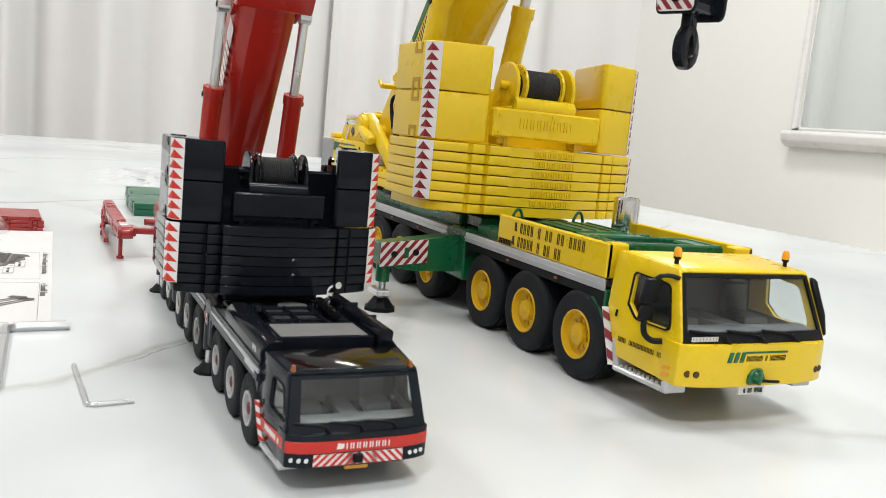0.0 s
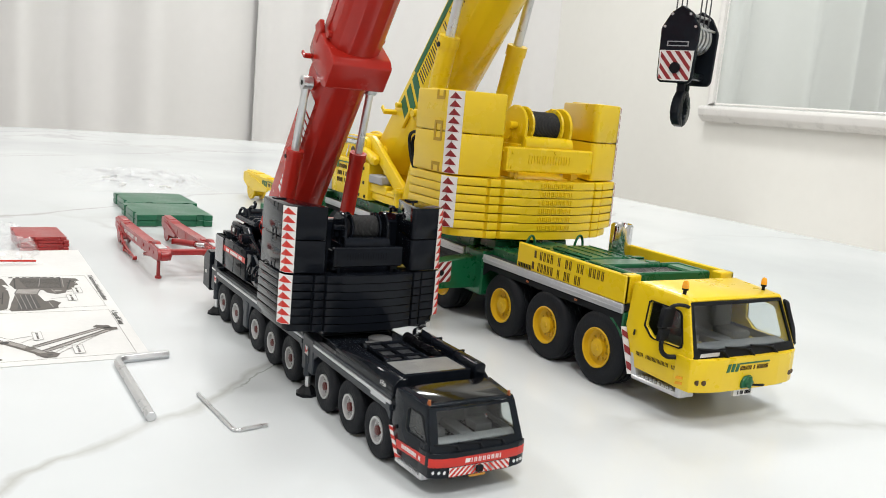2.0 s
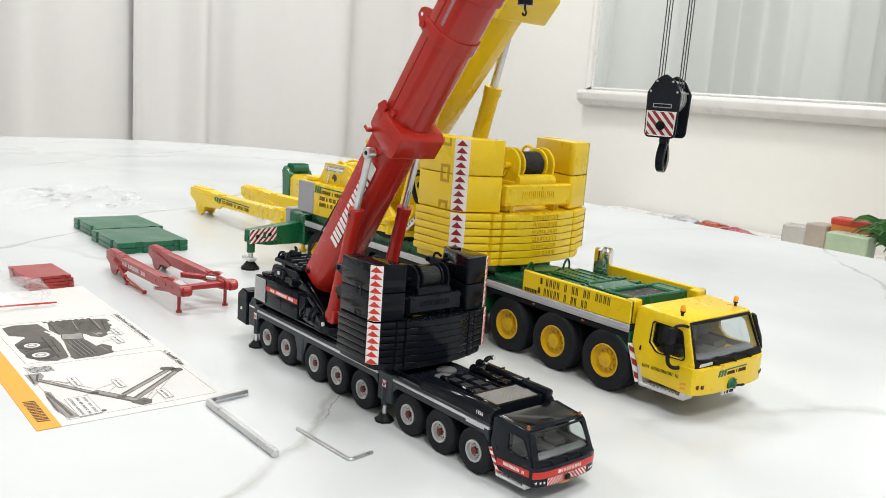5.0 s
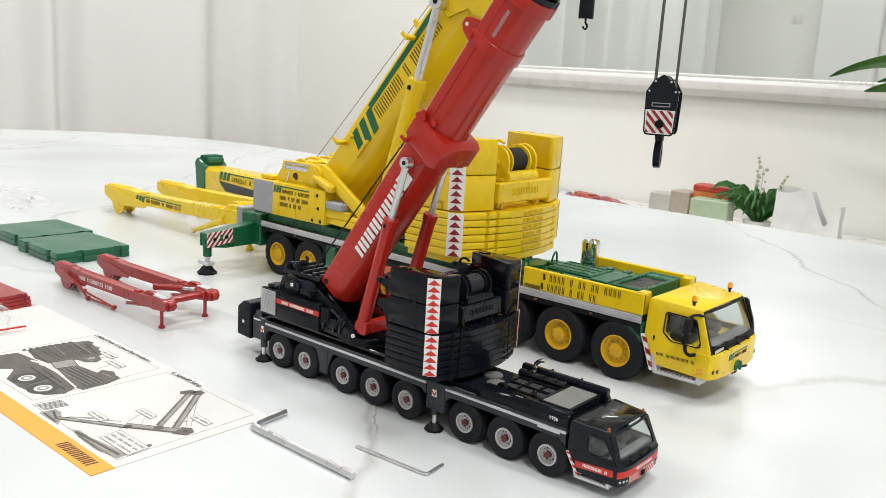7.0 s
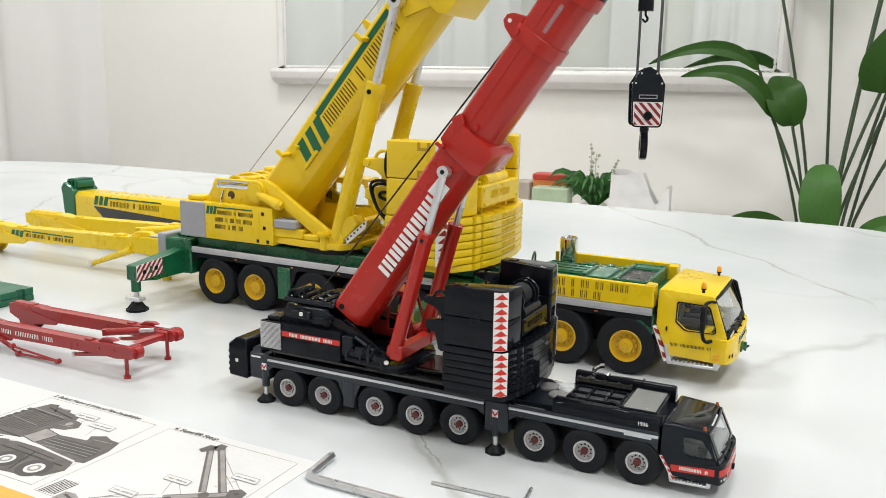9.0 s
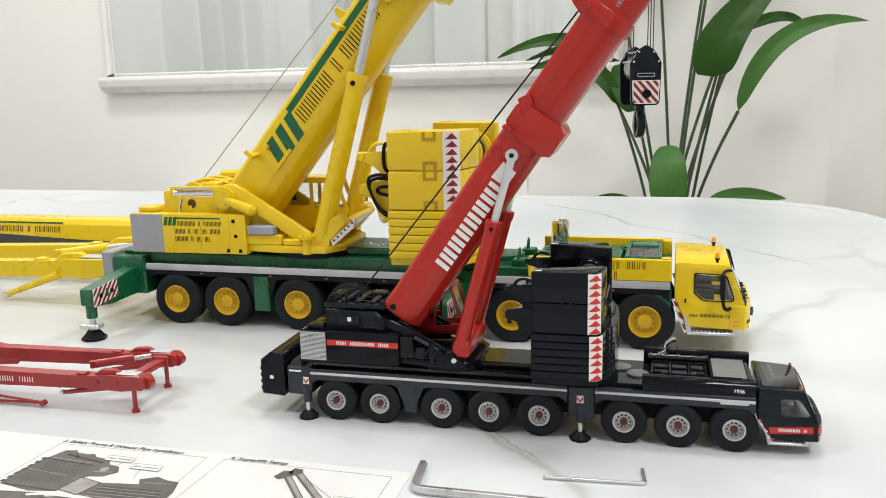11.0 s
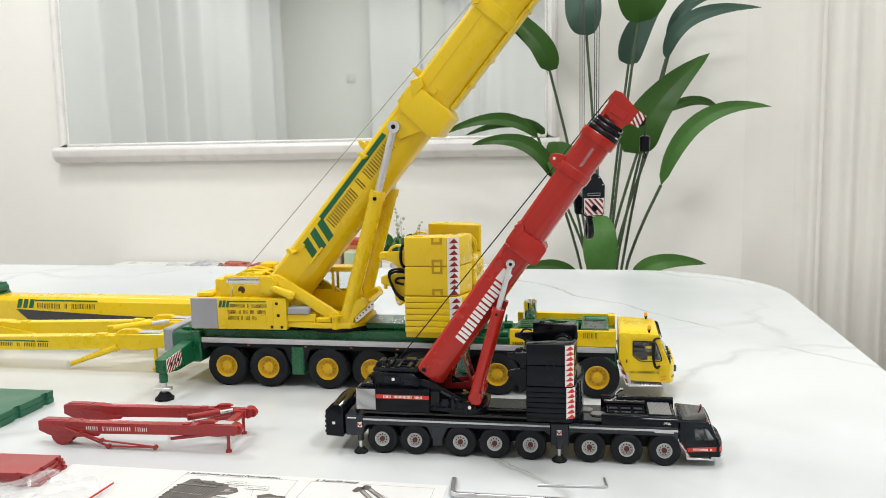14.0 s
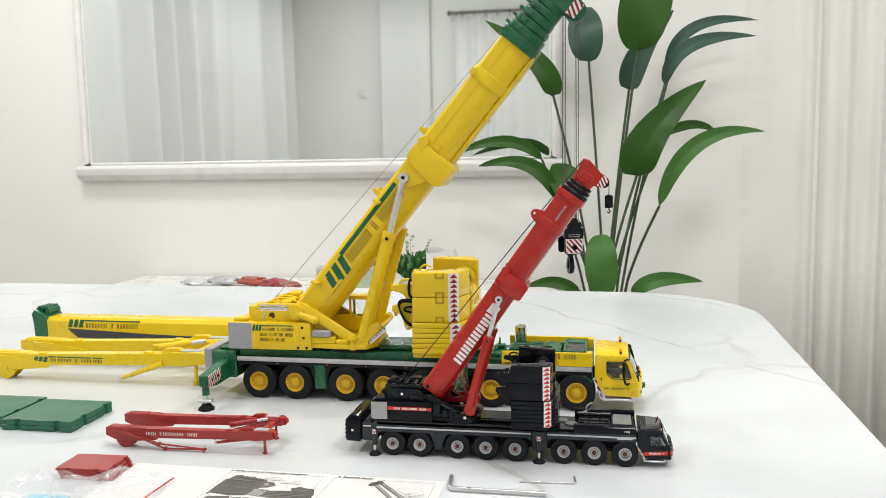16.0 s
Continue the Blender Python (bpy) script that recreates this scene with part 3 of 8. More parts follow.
def arch_skirt(x0, x1, wheels, low, top=1.6, drop=1.46):
    """Side skirt with a cut-out over each run of wheels."""
    prof = [(x0, top), (x0, low)]
    for a, b in wheels:
        a0, b0 = a - 0.95, b + 0.95
        if a0 > prof[-1][0] + 0.05:
            prof.append((a0 - 0.02, low))
            prof += [(a0 + 0.3, drop - 0.06), (a0 + 0.45, drop)]
        else:
            prof[-1] = (x0, drop - 0.2)
            prof += [(x0 + 0.25, drop)]
        if b0 < x1 - 0.05:
            prof += [(b0 - 0.45, drop), (b0 - 0.3, drop - 0.06), (b0, low)]
        else:
            prof += [(x1 - 0.25, drop), (x1, drop - 0.2)]
    if prof[-1][0] < x1 - 0.01:
        prof.append((x1, low))
    prof.append((x1, top))
    return prof


def tri_strip(bm_white, bm_red, corner, v0, v1, n, inset, tall):
    """White strip bent round a corner, with a ladder of upright triangles; corner is three points, outward on the right."""
    p, e, q = corner
    wa, wb = (e - p).length, (q - e).length
    one, two = slope_put(p, e - p, (0, 0, 1)), slope_put(e, q - e, (0, 0, 1))
    sheet(bm_white, [rect(0, wa, v0, v1)], lambda u, v, w: one(u, v, w + 0.004), 0.012)
    sheet(bm_white, [rect(0, wb, v0, v1)], lambda u, v, w: two(u, v, w + 0.004), 0.012)
    h, edge = (v1 - v0) / n, inset * (wa + wb)
    for k in range(n):
        va = v0 + (k + 0.06) * h
        bm = bmesh.new()
        sheet(bm, [[(edge, va), (wa + 0.012, va), (wa + 0.012, va + h * tall)]], lambda u, v, w: one(u, v, w + 0.016), 0.008)
        sheet(bm, [[(-0.012, va), (wb - edge, va), (-0.012, va + h * tall)]], lambda u, v, w: two(u, v, w + 0.016), 0.008)
        bm_red.append(bm)


def boom_matrix(px, pz, angle):
    return Matrix.Translation((px, 0, pz)) @ Matrix.Rotation(radians(-angle), 4, "Y")


def boom_section(bm, s0, s1, half_w, top, bottom, b=0.0, k=6):
    """Telescopic section: flat top, straight flanks, rounded belly. h up, y across."""
    prof = [(-half_w, top - 0.12), (-half_w + 0.12, top), (half_w - 0.12, top), (half_w, top - 0.12)]
    mid = bottom + half_w * 0.75
    prof += [(half_w * math.cos(math.pi * i / k), mid - (mid - bottom) * math.sin(math.pi * i / k)) for i in range(k + 1)]
    prism(bm, prof, s0, s1, b, "x")


def build_crane(c):
    global SCALE, PLACE, CAB_DROP
    SCALE, PLACE = c["scale"], Matrix.Identity(4)
    yel = c["kind"] == "yellow"
    root = empty("crane_model", c["pose"], c["label"], "model crane", "model cranes")
    long = c["carrier"]
    PLACE = Matrix.Translation((4.3 * (1 - long), 0, 0)) @ Matrix.Diagonal((long, 1, 1, 1))
    body, deckm, cw = c["body"], c["deck"], c["weights"]

    # -- carrier --
    bm = bmesh.new()
    box(bm, -0.9, 13.9, -0.72, 0.72, 0.62, 1.6, 0.03)
    for x in AXLES:
        rod(bm, (x, -1.2, 0.74), (x, 1.2, 0.74), 0.16, n=10)
        box(bm, x - 0.2, x + 0.2, -0.5, 0.5, 0.5, 0.95, 0.05)
    part("chassis_frame", bm, DARK, root, "dark underframe with axles")
    bm = bmesh.new()
    box(bm, -0.98, 8.15, -1.22, 1.22, 1.6, 2.08, 0.04)
    box(bm, 4.9, 8.15, -0.8, 0.8, 2.08, 2.3, 0.05)
    part("rear_deck", bm, deckm if yel else GLOSS, root)
    for x0, x1 in ((-0.95, 8.12), (9.02, 13.95)):
        for s in (-1, 1):
            bm = bmesh.new()
            box(bm, x0, x1, min(s * 1.22, s * 1.44), max(s * 1.22, s * 1.44), 1.66, 1.775)
            part("walkway", bm, TREAD, root, "grey tread plate walkway")
            bm = bmesh.new()
            za, zb = (1.6, 1.79) if yel else (1.66, 1.75)
            box(bm, x0, x1, min(s * 1.44, s * 1.5), max(s * 1.44, s * 1.5), za, zb, 0.012)
            if yel:
                box(bm, x0, x1, min(s * 1.5, s * 1.52), max(s * 1.5, s * 1.52), 1.67, 1.7)
            part("side_rail", bm, SILVER, root, "silver painted side rail")
    skirts = [(-0.95, 8.12, ((0, 1.62), (3.85, 7.2)), 0.55 if yel else 0.62), (9.02, 13.95, ((9.95, 13.35),), 0.62)]
    for x0, x1, runs, low in skirts:
        for s in (-1, 1):
            bm = bmesh.new()
            top = 1.6 if yel else 1.66
            prism(bm, arch_skirt(x0, x1, runs, low, top), s * 1.4, s * 1.465, 0.008)
            if not yel:
                box(bm, x0, x1, min(s * 1.42, s * 1.5), max(s * 1.42, s * 1.5), 1.5, 1.655, 0.01)
                box(bm, x0, x1, min(s * 1.42, s * 1.47), max(s * 1.42, s * 1.47), 1.755, 1.86, 0.01)
            part("side_skirt", bm, DARK if yel else SIDE_GREY, root, "dark skirt over the wheels")
            bm = bmesh.new()
            box(bm, x0 + 0.05, x1 - 0.05, min(s * 0.74, s * 1.4), max(s * 0.74, s * 1.4), 1.52, 1.6)
            part("mudguard", bm, DARK, root)
    for s in (-1, 1):
        bm = bmesh.new()
        box(bm, 2.5, 2.97, min(s * 1.0, s * 1.5), max(s * 1.0, s * 1.5), 0.5, 1.5, 0.03)
        box(bm, 2.56, 2.91, min(s * 1.49, s * 1.515), max(s * 1.49, s * 1.515), 0.6, 1.4, 0.02)
        part("side_locker", bm, deckm if yel else SIDE_GREY, root)
        if yel:
            for x in (0.82, 3.0, 4.7, 6.4, 10.8, 12.5):
                bm = bmesh.new()
                box(bm, x, x + 0.09, min(s * 1.46, s * 1.485), max(s * 1.46, s * 1.485), 1.51, 1.55, 0.006)
                part("marker_lamp", bm, MARKER, root, "small orange marker lamp")
    # rear end
    bm = bmesh.new()
    if yel:
        box(bm, -2.1, -1.0, -1.5, 1.5, 0.85, 1.98, 0.05)
        box(bm, -1.95, -1.15, -1.1, 1.1, 1.98, 2.08, 0.03)
        part("rear_outrigger_box", bm, deckm, root)
        bm = bmesh.new()
        box(bm, -2.5, -2.1, -1.45, 1.45, 1.22, 2.08, 0.04)
        part("rear_bumper_block", bm, GREY, root, "light grey rear block")
        bm = bmesh.new()
        box(bm, -2.35, -2.12, -1.3, 1.3, 0.7, 0.85, 0.03)
        part("rear_light_bar", bm, DARK, root)
    else:
        box(bm, -1.85, -0.95, -1.45, 1.45, 0.85, 1.9, 0.05)
        rod(bm, (-1.5, -1.4, 1.95), (-1.5, 1.4, 1.95), 0.22, n=14)
        part("rear_outrigger_box", bm, SIDE_GREY, root)
        bm = bmesh.new()
        prism(bm, [(-2.85, 0.8), (-1.95, 0.75), (-1.95, 2.35), (-2.45, 2.4), (-2.85, 2.1)], -1.5, 1.5, 0.05)
        for z in (0.95, 1.2, 1.45, 1.7):
            box(bm, -2.89, -2.8, -1.45, -0.9, z, z + 0.12, 0.01)
            box(bm, -2.89, -2.8, 0.9, 1.45, z, z + 0.12, 0.01)
        part("rear_bumper_block", bm, BLACK, root, "gloss black rear block")
        bm = bmesh.new()
        box(bm, -2.5, -2.36, -1.52, -1.49, 1.4, 1.53, 0.01)
        box(bm, -1.75, -1.3, -1.47, -1.44, 1.72, 1.78)
        part("reflector", bm, WHITE, root)
    # middle outrigger box
    bm = bmesh.new()
    box(bm, 8.15, 9.0, -1.48, 1.48, 0.75, 1.85, 0.04)
    box(bm, 8.2, 8.95, -1.1, 1.1, 1.85, 2.12, 0.04)
    part("middle_outrigger_box", bm, deckm if yel else SIDE_GREY, root)

    # -- outriggers --
    for x, y_out in ((c["rear_leg"][0], c["rear_leg"][1]), (c["mid_leg"][0], c["mid_leg"][1])):
        for s in (-1, 1):
            ye = y_out if s < 0 else -1.42
            ye = s * abs(ye)
            bm = bmesh.new()
            if abs(ye) > 1.6:
                xb0, xb1 = x - 0.2, x + 0.24
                yy = [s * 1.2, s * (abs(ye) - 0.6), s * (abs(ye) + 0.18)]
                prof = [(yy[0], 0.88), (yy[1], 0.88), (yy[2], 0.98), (yy[2], 1.45), (yy[0], 1.72)]
                prism(bm, prof, xb0, xb1, 0.03, "x")
            else:
                box(bm, x - 0.2, x + 0.2, min(s * 1.2, s * 1.5), max(s * 1.2, s * 1.5), 1.0, 1.5, 0.04)
            beam = part("outrigger_beam", bm, deckm if yel else SIDE_GREY, root)
            if abs(ye) > 1.6:
                bw, br, bd = bmesh.new(), bmesh.new(), bmesh.new()
                put = (lambda xx, y0: lambda u, v, w: (xx + w, y0 + u, 0.96 + v + 0.1 * u))(x + 0.243, ye - 0.18)
                sheet(bw, [rect(0, 1.05, 0.0, 0.5)], put, 0.012)
                sheet(br, diagonals(1.05, 0.5, 0.1, 0.11, 0.9), lambda u, v, w: put(u, v, w + 0.012), 0.008)
                sheet(bd, [rect(0.52, 0.62, 0.14, 0.36)], lambda u, v, w: put(u, v, w + 0.02), 0.006)
                for uu in (0.3, 0.78):
                    bo = bmesh.new()
                    rod(bo, put(uu, 0.24, 0.018), put(uu, 0.24, 0.032), 0.07, n=14)
                    part("round_opening", bo, DARK, beam)
                part("warning_plate", bw, WHITE, beam, "white plate under diagonal stripes")
                part("stripe_decal", br, MAROON_DECAL, beam, "dark red diagonal stripes")
                part("plate_bracket", bd, deckm, beam)
            else:
                bw, br = bmesh.new(), bmesh.new()
                put = (lambda yy: lambda u, v, w: (x + u, yy + s * w, 1.3 + v))(s * 1.502)
                sheet(bw, [rect(-0.11, 0.11, -0.02, 0.26)], put, 0.012)
                sheet(br, [[(-0.1, 0.24), (-0.1, 0.14), (0, 0.02), (0.1, 0.14), (0.1, 0.24), (0, 0.1)]], lambda u, v, w: put(u, v, w + 0.012), 0.008)
                part("marker_plate", bw, WHITE, beam)
                part("marker_chevron", br, RED_DECAL, beam, "red chevron")
            bm = bmesh.new()
            rod(bm, (x, ye, 0.62), (x, ye, 1.3), 0.15, n=14)
            part("jack_cylinder", bm, deckm if yel else SIDE_GREY, beam)
            bm = bmesh.new()
            rod(bm, (x, ye, 0.2), (x, ye, 0.66), 0.085, n=12)
            if yel:
                box(bm, x - 0.3, x + 0.3, ye - 0.2, ye + 0.1, 0.34, 0.46, 0.02)
            part("jack_rod", bm, STEEL, beam, "bare steel rod")
            bm = bmesh.new()
            rr = 0.34 if yel else 0.36
            rod(bm, (x, ye, 0.0), (x, ye, 0.08), rr, rr, n=8)
            rod(bm, (x, ye, 0.08), (x, ye, 0.27), rr * 0.9, 0.16, n=8)
            part("foot_pad", bm, DARK, beam, "black foot pad")

    # -- front deck --
    bm = bmesh.new()
    box(bm, 9.0, 13.98, -1.22, 1.22, 1.6, 1.98, 0.03)
    part("front_deck", bm, deckm if yel else BLACK_SATIN, root)
    if yel:
        for s in (-1, 1):
            bm = bmesh.new()
            box(bm, 10.4, 13.975, min(s * 1.4, s * 1.5), max(s * 1.4, s * 1.5), 1.8, 2.36, 0.025)
            box(bm, 13.72, 13.975, min(s * 1.1, s * 1.499), max(s * 1.1, s * 1.5), 1.8, 2.36, 0.025)
            part("side_board", bm, YELLOW, root)
            bm = bmesh.new()
            sheet(bm, letters(11.25, 2.1, 2.15, 0.19, (4, 1, 2, 2, 4), fill=0.5), side_put(s * 1.502, s), 0.01)
            sheet(bm, letters(11.2, 1.84, 1.5, 0.19, (5, 1, 2, 2), fill=0.5), side_put(s * 1.502, s), 0.01)
            sheet(bm, [[(11.05, 2.12), (11.12, 2.12), (11.1, 2.28), (11.04, 2.28)], [(11.0, 1.86), (11.07, 1.86), (11.05, 2.02), (10.99, 2.02)]], side_put(s * 1.502, s), 0.01)
            part("side_lettering", bm, BROWN_DECAL, root, "two rows of dark bars")
            bm = bmesh.new()
            sheet(bm, letters(10.48, 1.82, 0.5, 0.1, (8,), fill=0.8), side_put(s * 1.502, s), 0.01)
            part("maker_badge", bm, DARK, root)
            bm = bmesh.new()
            prism(bm, [(13.75, 1.62), (13.98, 1.62), (13.98, 0.95), (13.8, 1.0), (13.55, 1.5)], s * 1.1, s * 1.46, 0.02)
            part("step_bracket", bm, deckm, root)
        bm = bmesh.new()
        box(bm, 10.5, 12.7, -0.95, 0.62, 1.98, 2.22, 0.05, 2)
        box(bm, 10.6, 12.0, -0.7, 0.4, 2.22, 2.29, 0.03)
        for y in (-0.62, -0.3, 0.02, 0.34):
            box(bm, 10.7, 11.9, y - 0.02, y + 0.02, 2.29, 2.31)
        box(bm, 12.05, 12.6, -0.85, 0.52, 2.22, 2.27, 0.02)
        for x in (10.65, 11.2, 11.9, 12.55):
            for y in (-0.85, 0.5):
                rod(bm, (x, y, 2.22), (x, y, 2.26), 0.05, n=8)
        for x in (10.85, 12.1):
            box(bm, x, x + 0.3, -1.05, -0.9, 1.98, 2.2, 0.02)
        part("engine_cover", bm, GREEN, root)
        bm = bmesh.new()
        box(bm, 11.3, 13.65, 0.7, 1.12, 1.98, 2.2, 0.04)
        for x in (11.6, 12.1, 12.6):
            box(bm, x, x + 0.2, 0.75, 1.07, 2.2, 2.24, 0.02)
        part("side_tank", bm, GREEN, root)
        bm = bmesh.new()
        for x0, x1, y0, y1 in ((12.85, 13.7, -1.1, -1.0), (12.85, 13.7, 0.95, 1.08), (12.8, 12.9, -1.1, 1.08), (13.62, 13.72, -1.1, 1.08)):
            box(bm, x0, x1, y0, y1, 1.98, 2.34, 0.03)
        box(bm, 12.9, 13.7, 0.62, 1.12, 2.0, 2.32, 0.04)
        part("radiator_frame", bm, GREEN, root)
        bm = bmesh.new()
        box(bm, 12.88, 13.64, -1.02, 0.64, 2.1, 2.24)
        for k in range(30):
            x = 12.89 + k * 0.025
            box(bm, x, x + 0.011, -1.0, 0.62, 2.24, 2.256)
        part("radiator_grille", bm, RADIATOR, root, "fine grey radiator grille")
        bm = bmesh.new()
        lathe_pts = [(0.26, 0.0), (0.26, 0.8), (0.22, 0.85), (0.2, 0.8), (0.01, 0.78)]
        lathe(bm, lathe_pts, n=28)
        part("exhaust_pipe", bm, CHROME, root, "short chromed exhaust stack", move=Matrix.Translation((10.9, 1.1, 2.02)) @ Matrix.Rotation(radians(90), 4, "X"))
        for y in (-0.9, 0.55):
            bm = bmesh.new()
            tube(bm, [(10.05, y - 0.14, 2.1), (10.07, y - 0.1, 2.34), (10.08, y, 2.46), (10.07, y + 0.1, 2.34), (10.05, y + 0.14, 2.1)], 0.03)
            box(bm, 9.9, 10.3, y - 0.2, y + 0.2, 1.98, 2.16, 0.03)
            part("lifting_eye", bm, GREEN, root)
        bm = bmesh.new()
        rod(bm, (9.5, 0.0, 1.98), (9.5, 0.0, 2.12), 0.55, n=24)
        part("support_disc", bm, GREEN, root)
    else:
        for s in (-1, 1):
            bm = bmesh.new()
            prism(bm, [(s * 1.0, 1.98), (s * 1.44, 1.84), (s * 1.46, 2.1), (s * 1.3, 2.3), (s * 1.0, 2.3)], 10.5, 13.95, 0.03, "x")
            part("side_locker_top", bm, BLACK, root)
            bm = bmesh.new()
            box(bm, 12.9, 13.75, min(s * 1.497, s * 1.51), max(s * 1.497, s * 1.51), 1.6, 1.75, 0.0)
            part("maker_badge", bm, SILVER, root)
        bm = bmesh.new()
        for pos in ((9.75, 0.35), (10.35, -0.25)):
            rod(bm, (pos[0], pos[1], 1.98), (pos[0], pos[1], 2.04), 0.36, n=24)
        part("round_hatch", bm, HATCH, root, "grey round deck hatch")
        bm = bmesh.new()
        box(bm, 10.75, 12.55, -0.78, 0.5, 1.98, 2.16, 0.05, 2)
        for y0, y1 in ((-0.78, -0.68), (-0.2, -0.12), (0.4, 0.5)):
            box(bm, 10.75, 12.55, y0, y1, 2.14, 2.27, 0.03)
        for x0 in (10.75, 11.32, 11.92, 12.45):
            box(bm, x0, x0 + 0.1, -0.75, 0.48, 2.14, 2.25, 0.03)
        for x0, x1 in ((10.75, 11.2), (12.1, 12.55)):
            prism(bm, [(x0, 2.2), (x0 + 0.1, 2.36), (x1 - 0.1, 2.36), (x1, 2.2)], -0.9, -0.76, 0.03)
        for x in (10.9, 11.35, 11.8, 12.3):
            rod(bm, (x, -0.92, 1.98), (x, -0.92, 2.16), 0.09, n=10)
            box(bm, x - 0.12, x + 0.1, -1.04, -0.84, 1.98, 2.1, 0.03)
        part("engine_cover", bm, BLACK, root, "gloss black cover with raised ribs")
        for y0, y1 in ((-0.66, -0.22), (-0.1, 0.38)):
            for x0, x1 in ((10.87, 11.3), (11.44, 11.9), (12.04, 12.43)):
                bm = bmesh.new()
                box(bm, x0, x1, y0, y1, 2.15, 2.19, 0.01)
                for k in range(5):
                    xk = x0 + (x1 - x0) * (k + 0.5) / 5
                    box(bm, xk - 0.012, xk + 0.012, y0 + 0.03, y1 - 0.03, 2.19, 2.2)
                part("cover_panel", bm, TREAD, root, "dark grey recessed panel")
        bm = bmesh.new()
        rod(bm, (10.65, 0.72, 2.3), (12.6, 0.72, 2.3), 0.13, n=14)
        for x in (10.7, 11.1, 11.6, 12.1, 12.5):
            rod(bm, (x, 0.72, 2.3), (x + 0.09, 0.72, 2.3), 0.165, n=14)
            box(bm, x, x + 0.1, 0.62, 0.82, 1.98, 2.3, 0.02)
        for x in (10.9, 11.9):
            rod(bm, (x, 0.62, 2.16), (x + 0.5, 0.62, 2.16), 0.08, n=10)
        part("air_filter_pipe", bm, GLOSS, root, "gloss black pipe with clamps")
        bm = bmesh.new()
        for x0, x1, y0, y1 in ((12.62, 13.8, -1.1, -1.0), (12.62, 13.8, 0.86, 0.96), (12.6, 12.7, -1.1, 0.96), (13.72, 13.82, -1.1, 0.96)):
            box(bm, x0, x1, y0, y1, 1.98, 2.34, 0.02)
        part("radiator_frame", bm, BLACK, root)
        bm = bmesh.new()
        prism(bm, [(1.0, 2.0), (1.3, 2.0), (1.34, 2.44), (1.24, 2.52), (1.06, 2.52), (1.0, 2.44)], 10.5, 13.95, 0.04, "x", 2)
        for x in (11.6, 12.8):
            box(bm, x, x + 0.05, 0.98, 1.36, 2.1, 2.535, 0.01)
        part("side_tank", bm, BLACK, root, "long black locker beside the engine")
        bm = bmesh.new()
        box(bm, 12.7, 13.72, -1.0, 0.86, 2.1, 2.3)
        for k in range(17):
            x = 12.72 + k * 0.059
            box(bm, x, x + 0.034, -0.99, 0.85, 2.3, 2.33)
        part("radiator_grille", bm, RIBS, root, "pale grey ribbed radiator grille")
        bm = bmesh.new()
        tube(bm, [(10.9, 0.75, 2.1), (10.9, 0.75, 2.35), (11.1, 0.78, 2.45), (11.25, 0.8, 2.55), (11.2, 0.8, 2.75), (11.4, 0.86, 2.9), (11.55, 0.88, 2.92)], 0.08, 10)
        rod(bm, (10.8, 0.75, 2.3), (11.3, 0.75, 2.3), 0.13, n=12)
        part("exhaust_pipe", bm, CHROME, root, "bent chromed exhaust pipe")
        bm = bmesh.new()
        box(bm, 9.05, 10.2, -1.4, -0.6, 1.78, 1.8)
        for k in range(14):
            box(bm, 9.1 + k * 0.078, 9.14 + k * 0.078, -1.38, -1.2, 1.8, 1.815)
        part("deck_step", bm, HATCH, root)
        cu = bpy.data.curves.new("fleet_number", "FONT")
        cu.body, cu.size, cu.offset, cu.align_x = "1936", 1.0, 0.02, "LEFT"
        cu.materials.append(WHITE)
        ob = new("fleet_number", cu)
        ob.parent = root
        ob["label"] = "small white printed number"
        ob.matrix_local = Matrix.Translation(PLACE @ Vector((13.28, -1.464, 1.99)) * SCALE) @ Matrix.Rotation(radians(90), 4, "X") @ Matrix.Scale(0.17 * SCALE, 4)

    CAB_DROP = 0.0 if yel else 0.12
    build_cab(root, c, yel, body)

    # -- wheels --
    reach, PLACE = PLACE, Matrix.Identity(4)
    wheel = make_wheel(root, RIM_YELLOW if yel else RIM_SILVER, RIM_YELLOW if yel else HUB_RED, DARK if not yel else BROWN_DECAL)
    wheel.location = reach @ Vector((AXLES[0], -HALF, TYRE_R)) * SCALE
    for i, x in enumerate(AXLES):
        for s in (-1, 1):
            if i == 0 and s < 0:
                continue
            turn = Matrix.Rotation(radians(0 if s < 0 else 180), 4, "Z") @ Matrix.Rotation(radians(17 * i + 5), 4, "Y")
            w = copy_thing(wheel, Matrix.Translation(reach @ Vector((x, s * HALF, TYRE_R)) * SCALE) @ turn)
            w.parent = root

    build_upper(root, c, yel, body, cw)
    SCALE, PLACE = 1.0, Matrix.Identity(4)
    return root


CAB_LOW, CAB_SQUASH, CAB_DROP = 1.25, 0.72, 0.0


def cab_taper(x, y, z):
    """The cab narrows towards its nose and leans in towards its roof."""
    u, h = min(1, max(0, (x - 14.0) / 1.7)), min(1, max(0, (z - 1.25) / 1.0))
    low, high = (1.47 - 0.07 * u, 1.38 - 0.17 * u) if not CAB_DROP else (1.47 - 0.1 * u, 1.4 - 0.17 * u)
    return y * (low + (high - low) * h) / 1.5


def cab_part(name, bm, mat, parent, label="", move=None):
    """A part of the cab; everything over the bumper line is brought to the cab's low height."""
    if move is not None:
        bm.transform(move)
    for v in bm.verts:
        if move is None and v.co.z > CAB_LOW:
            v.co.z = CAB_LOW + (v.co.z - CAB_LOW) * CAB_SQUASH
        v.co.y = cab_taper(*v.co)
        if move is None:
            v.co.z -= CAB_DROP
        v.co.x += 0.06 if CAB_DROP else 0.08
    return part(name, bm, mat, parent, label)


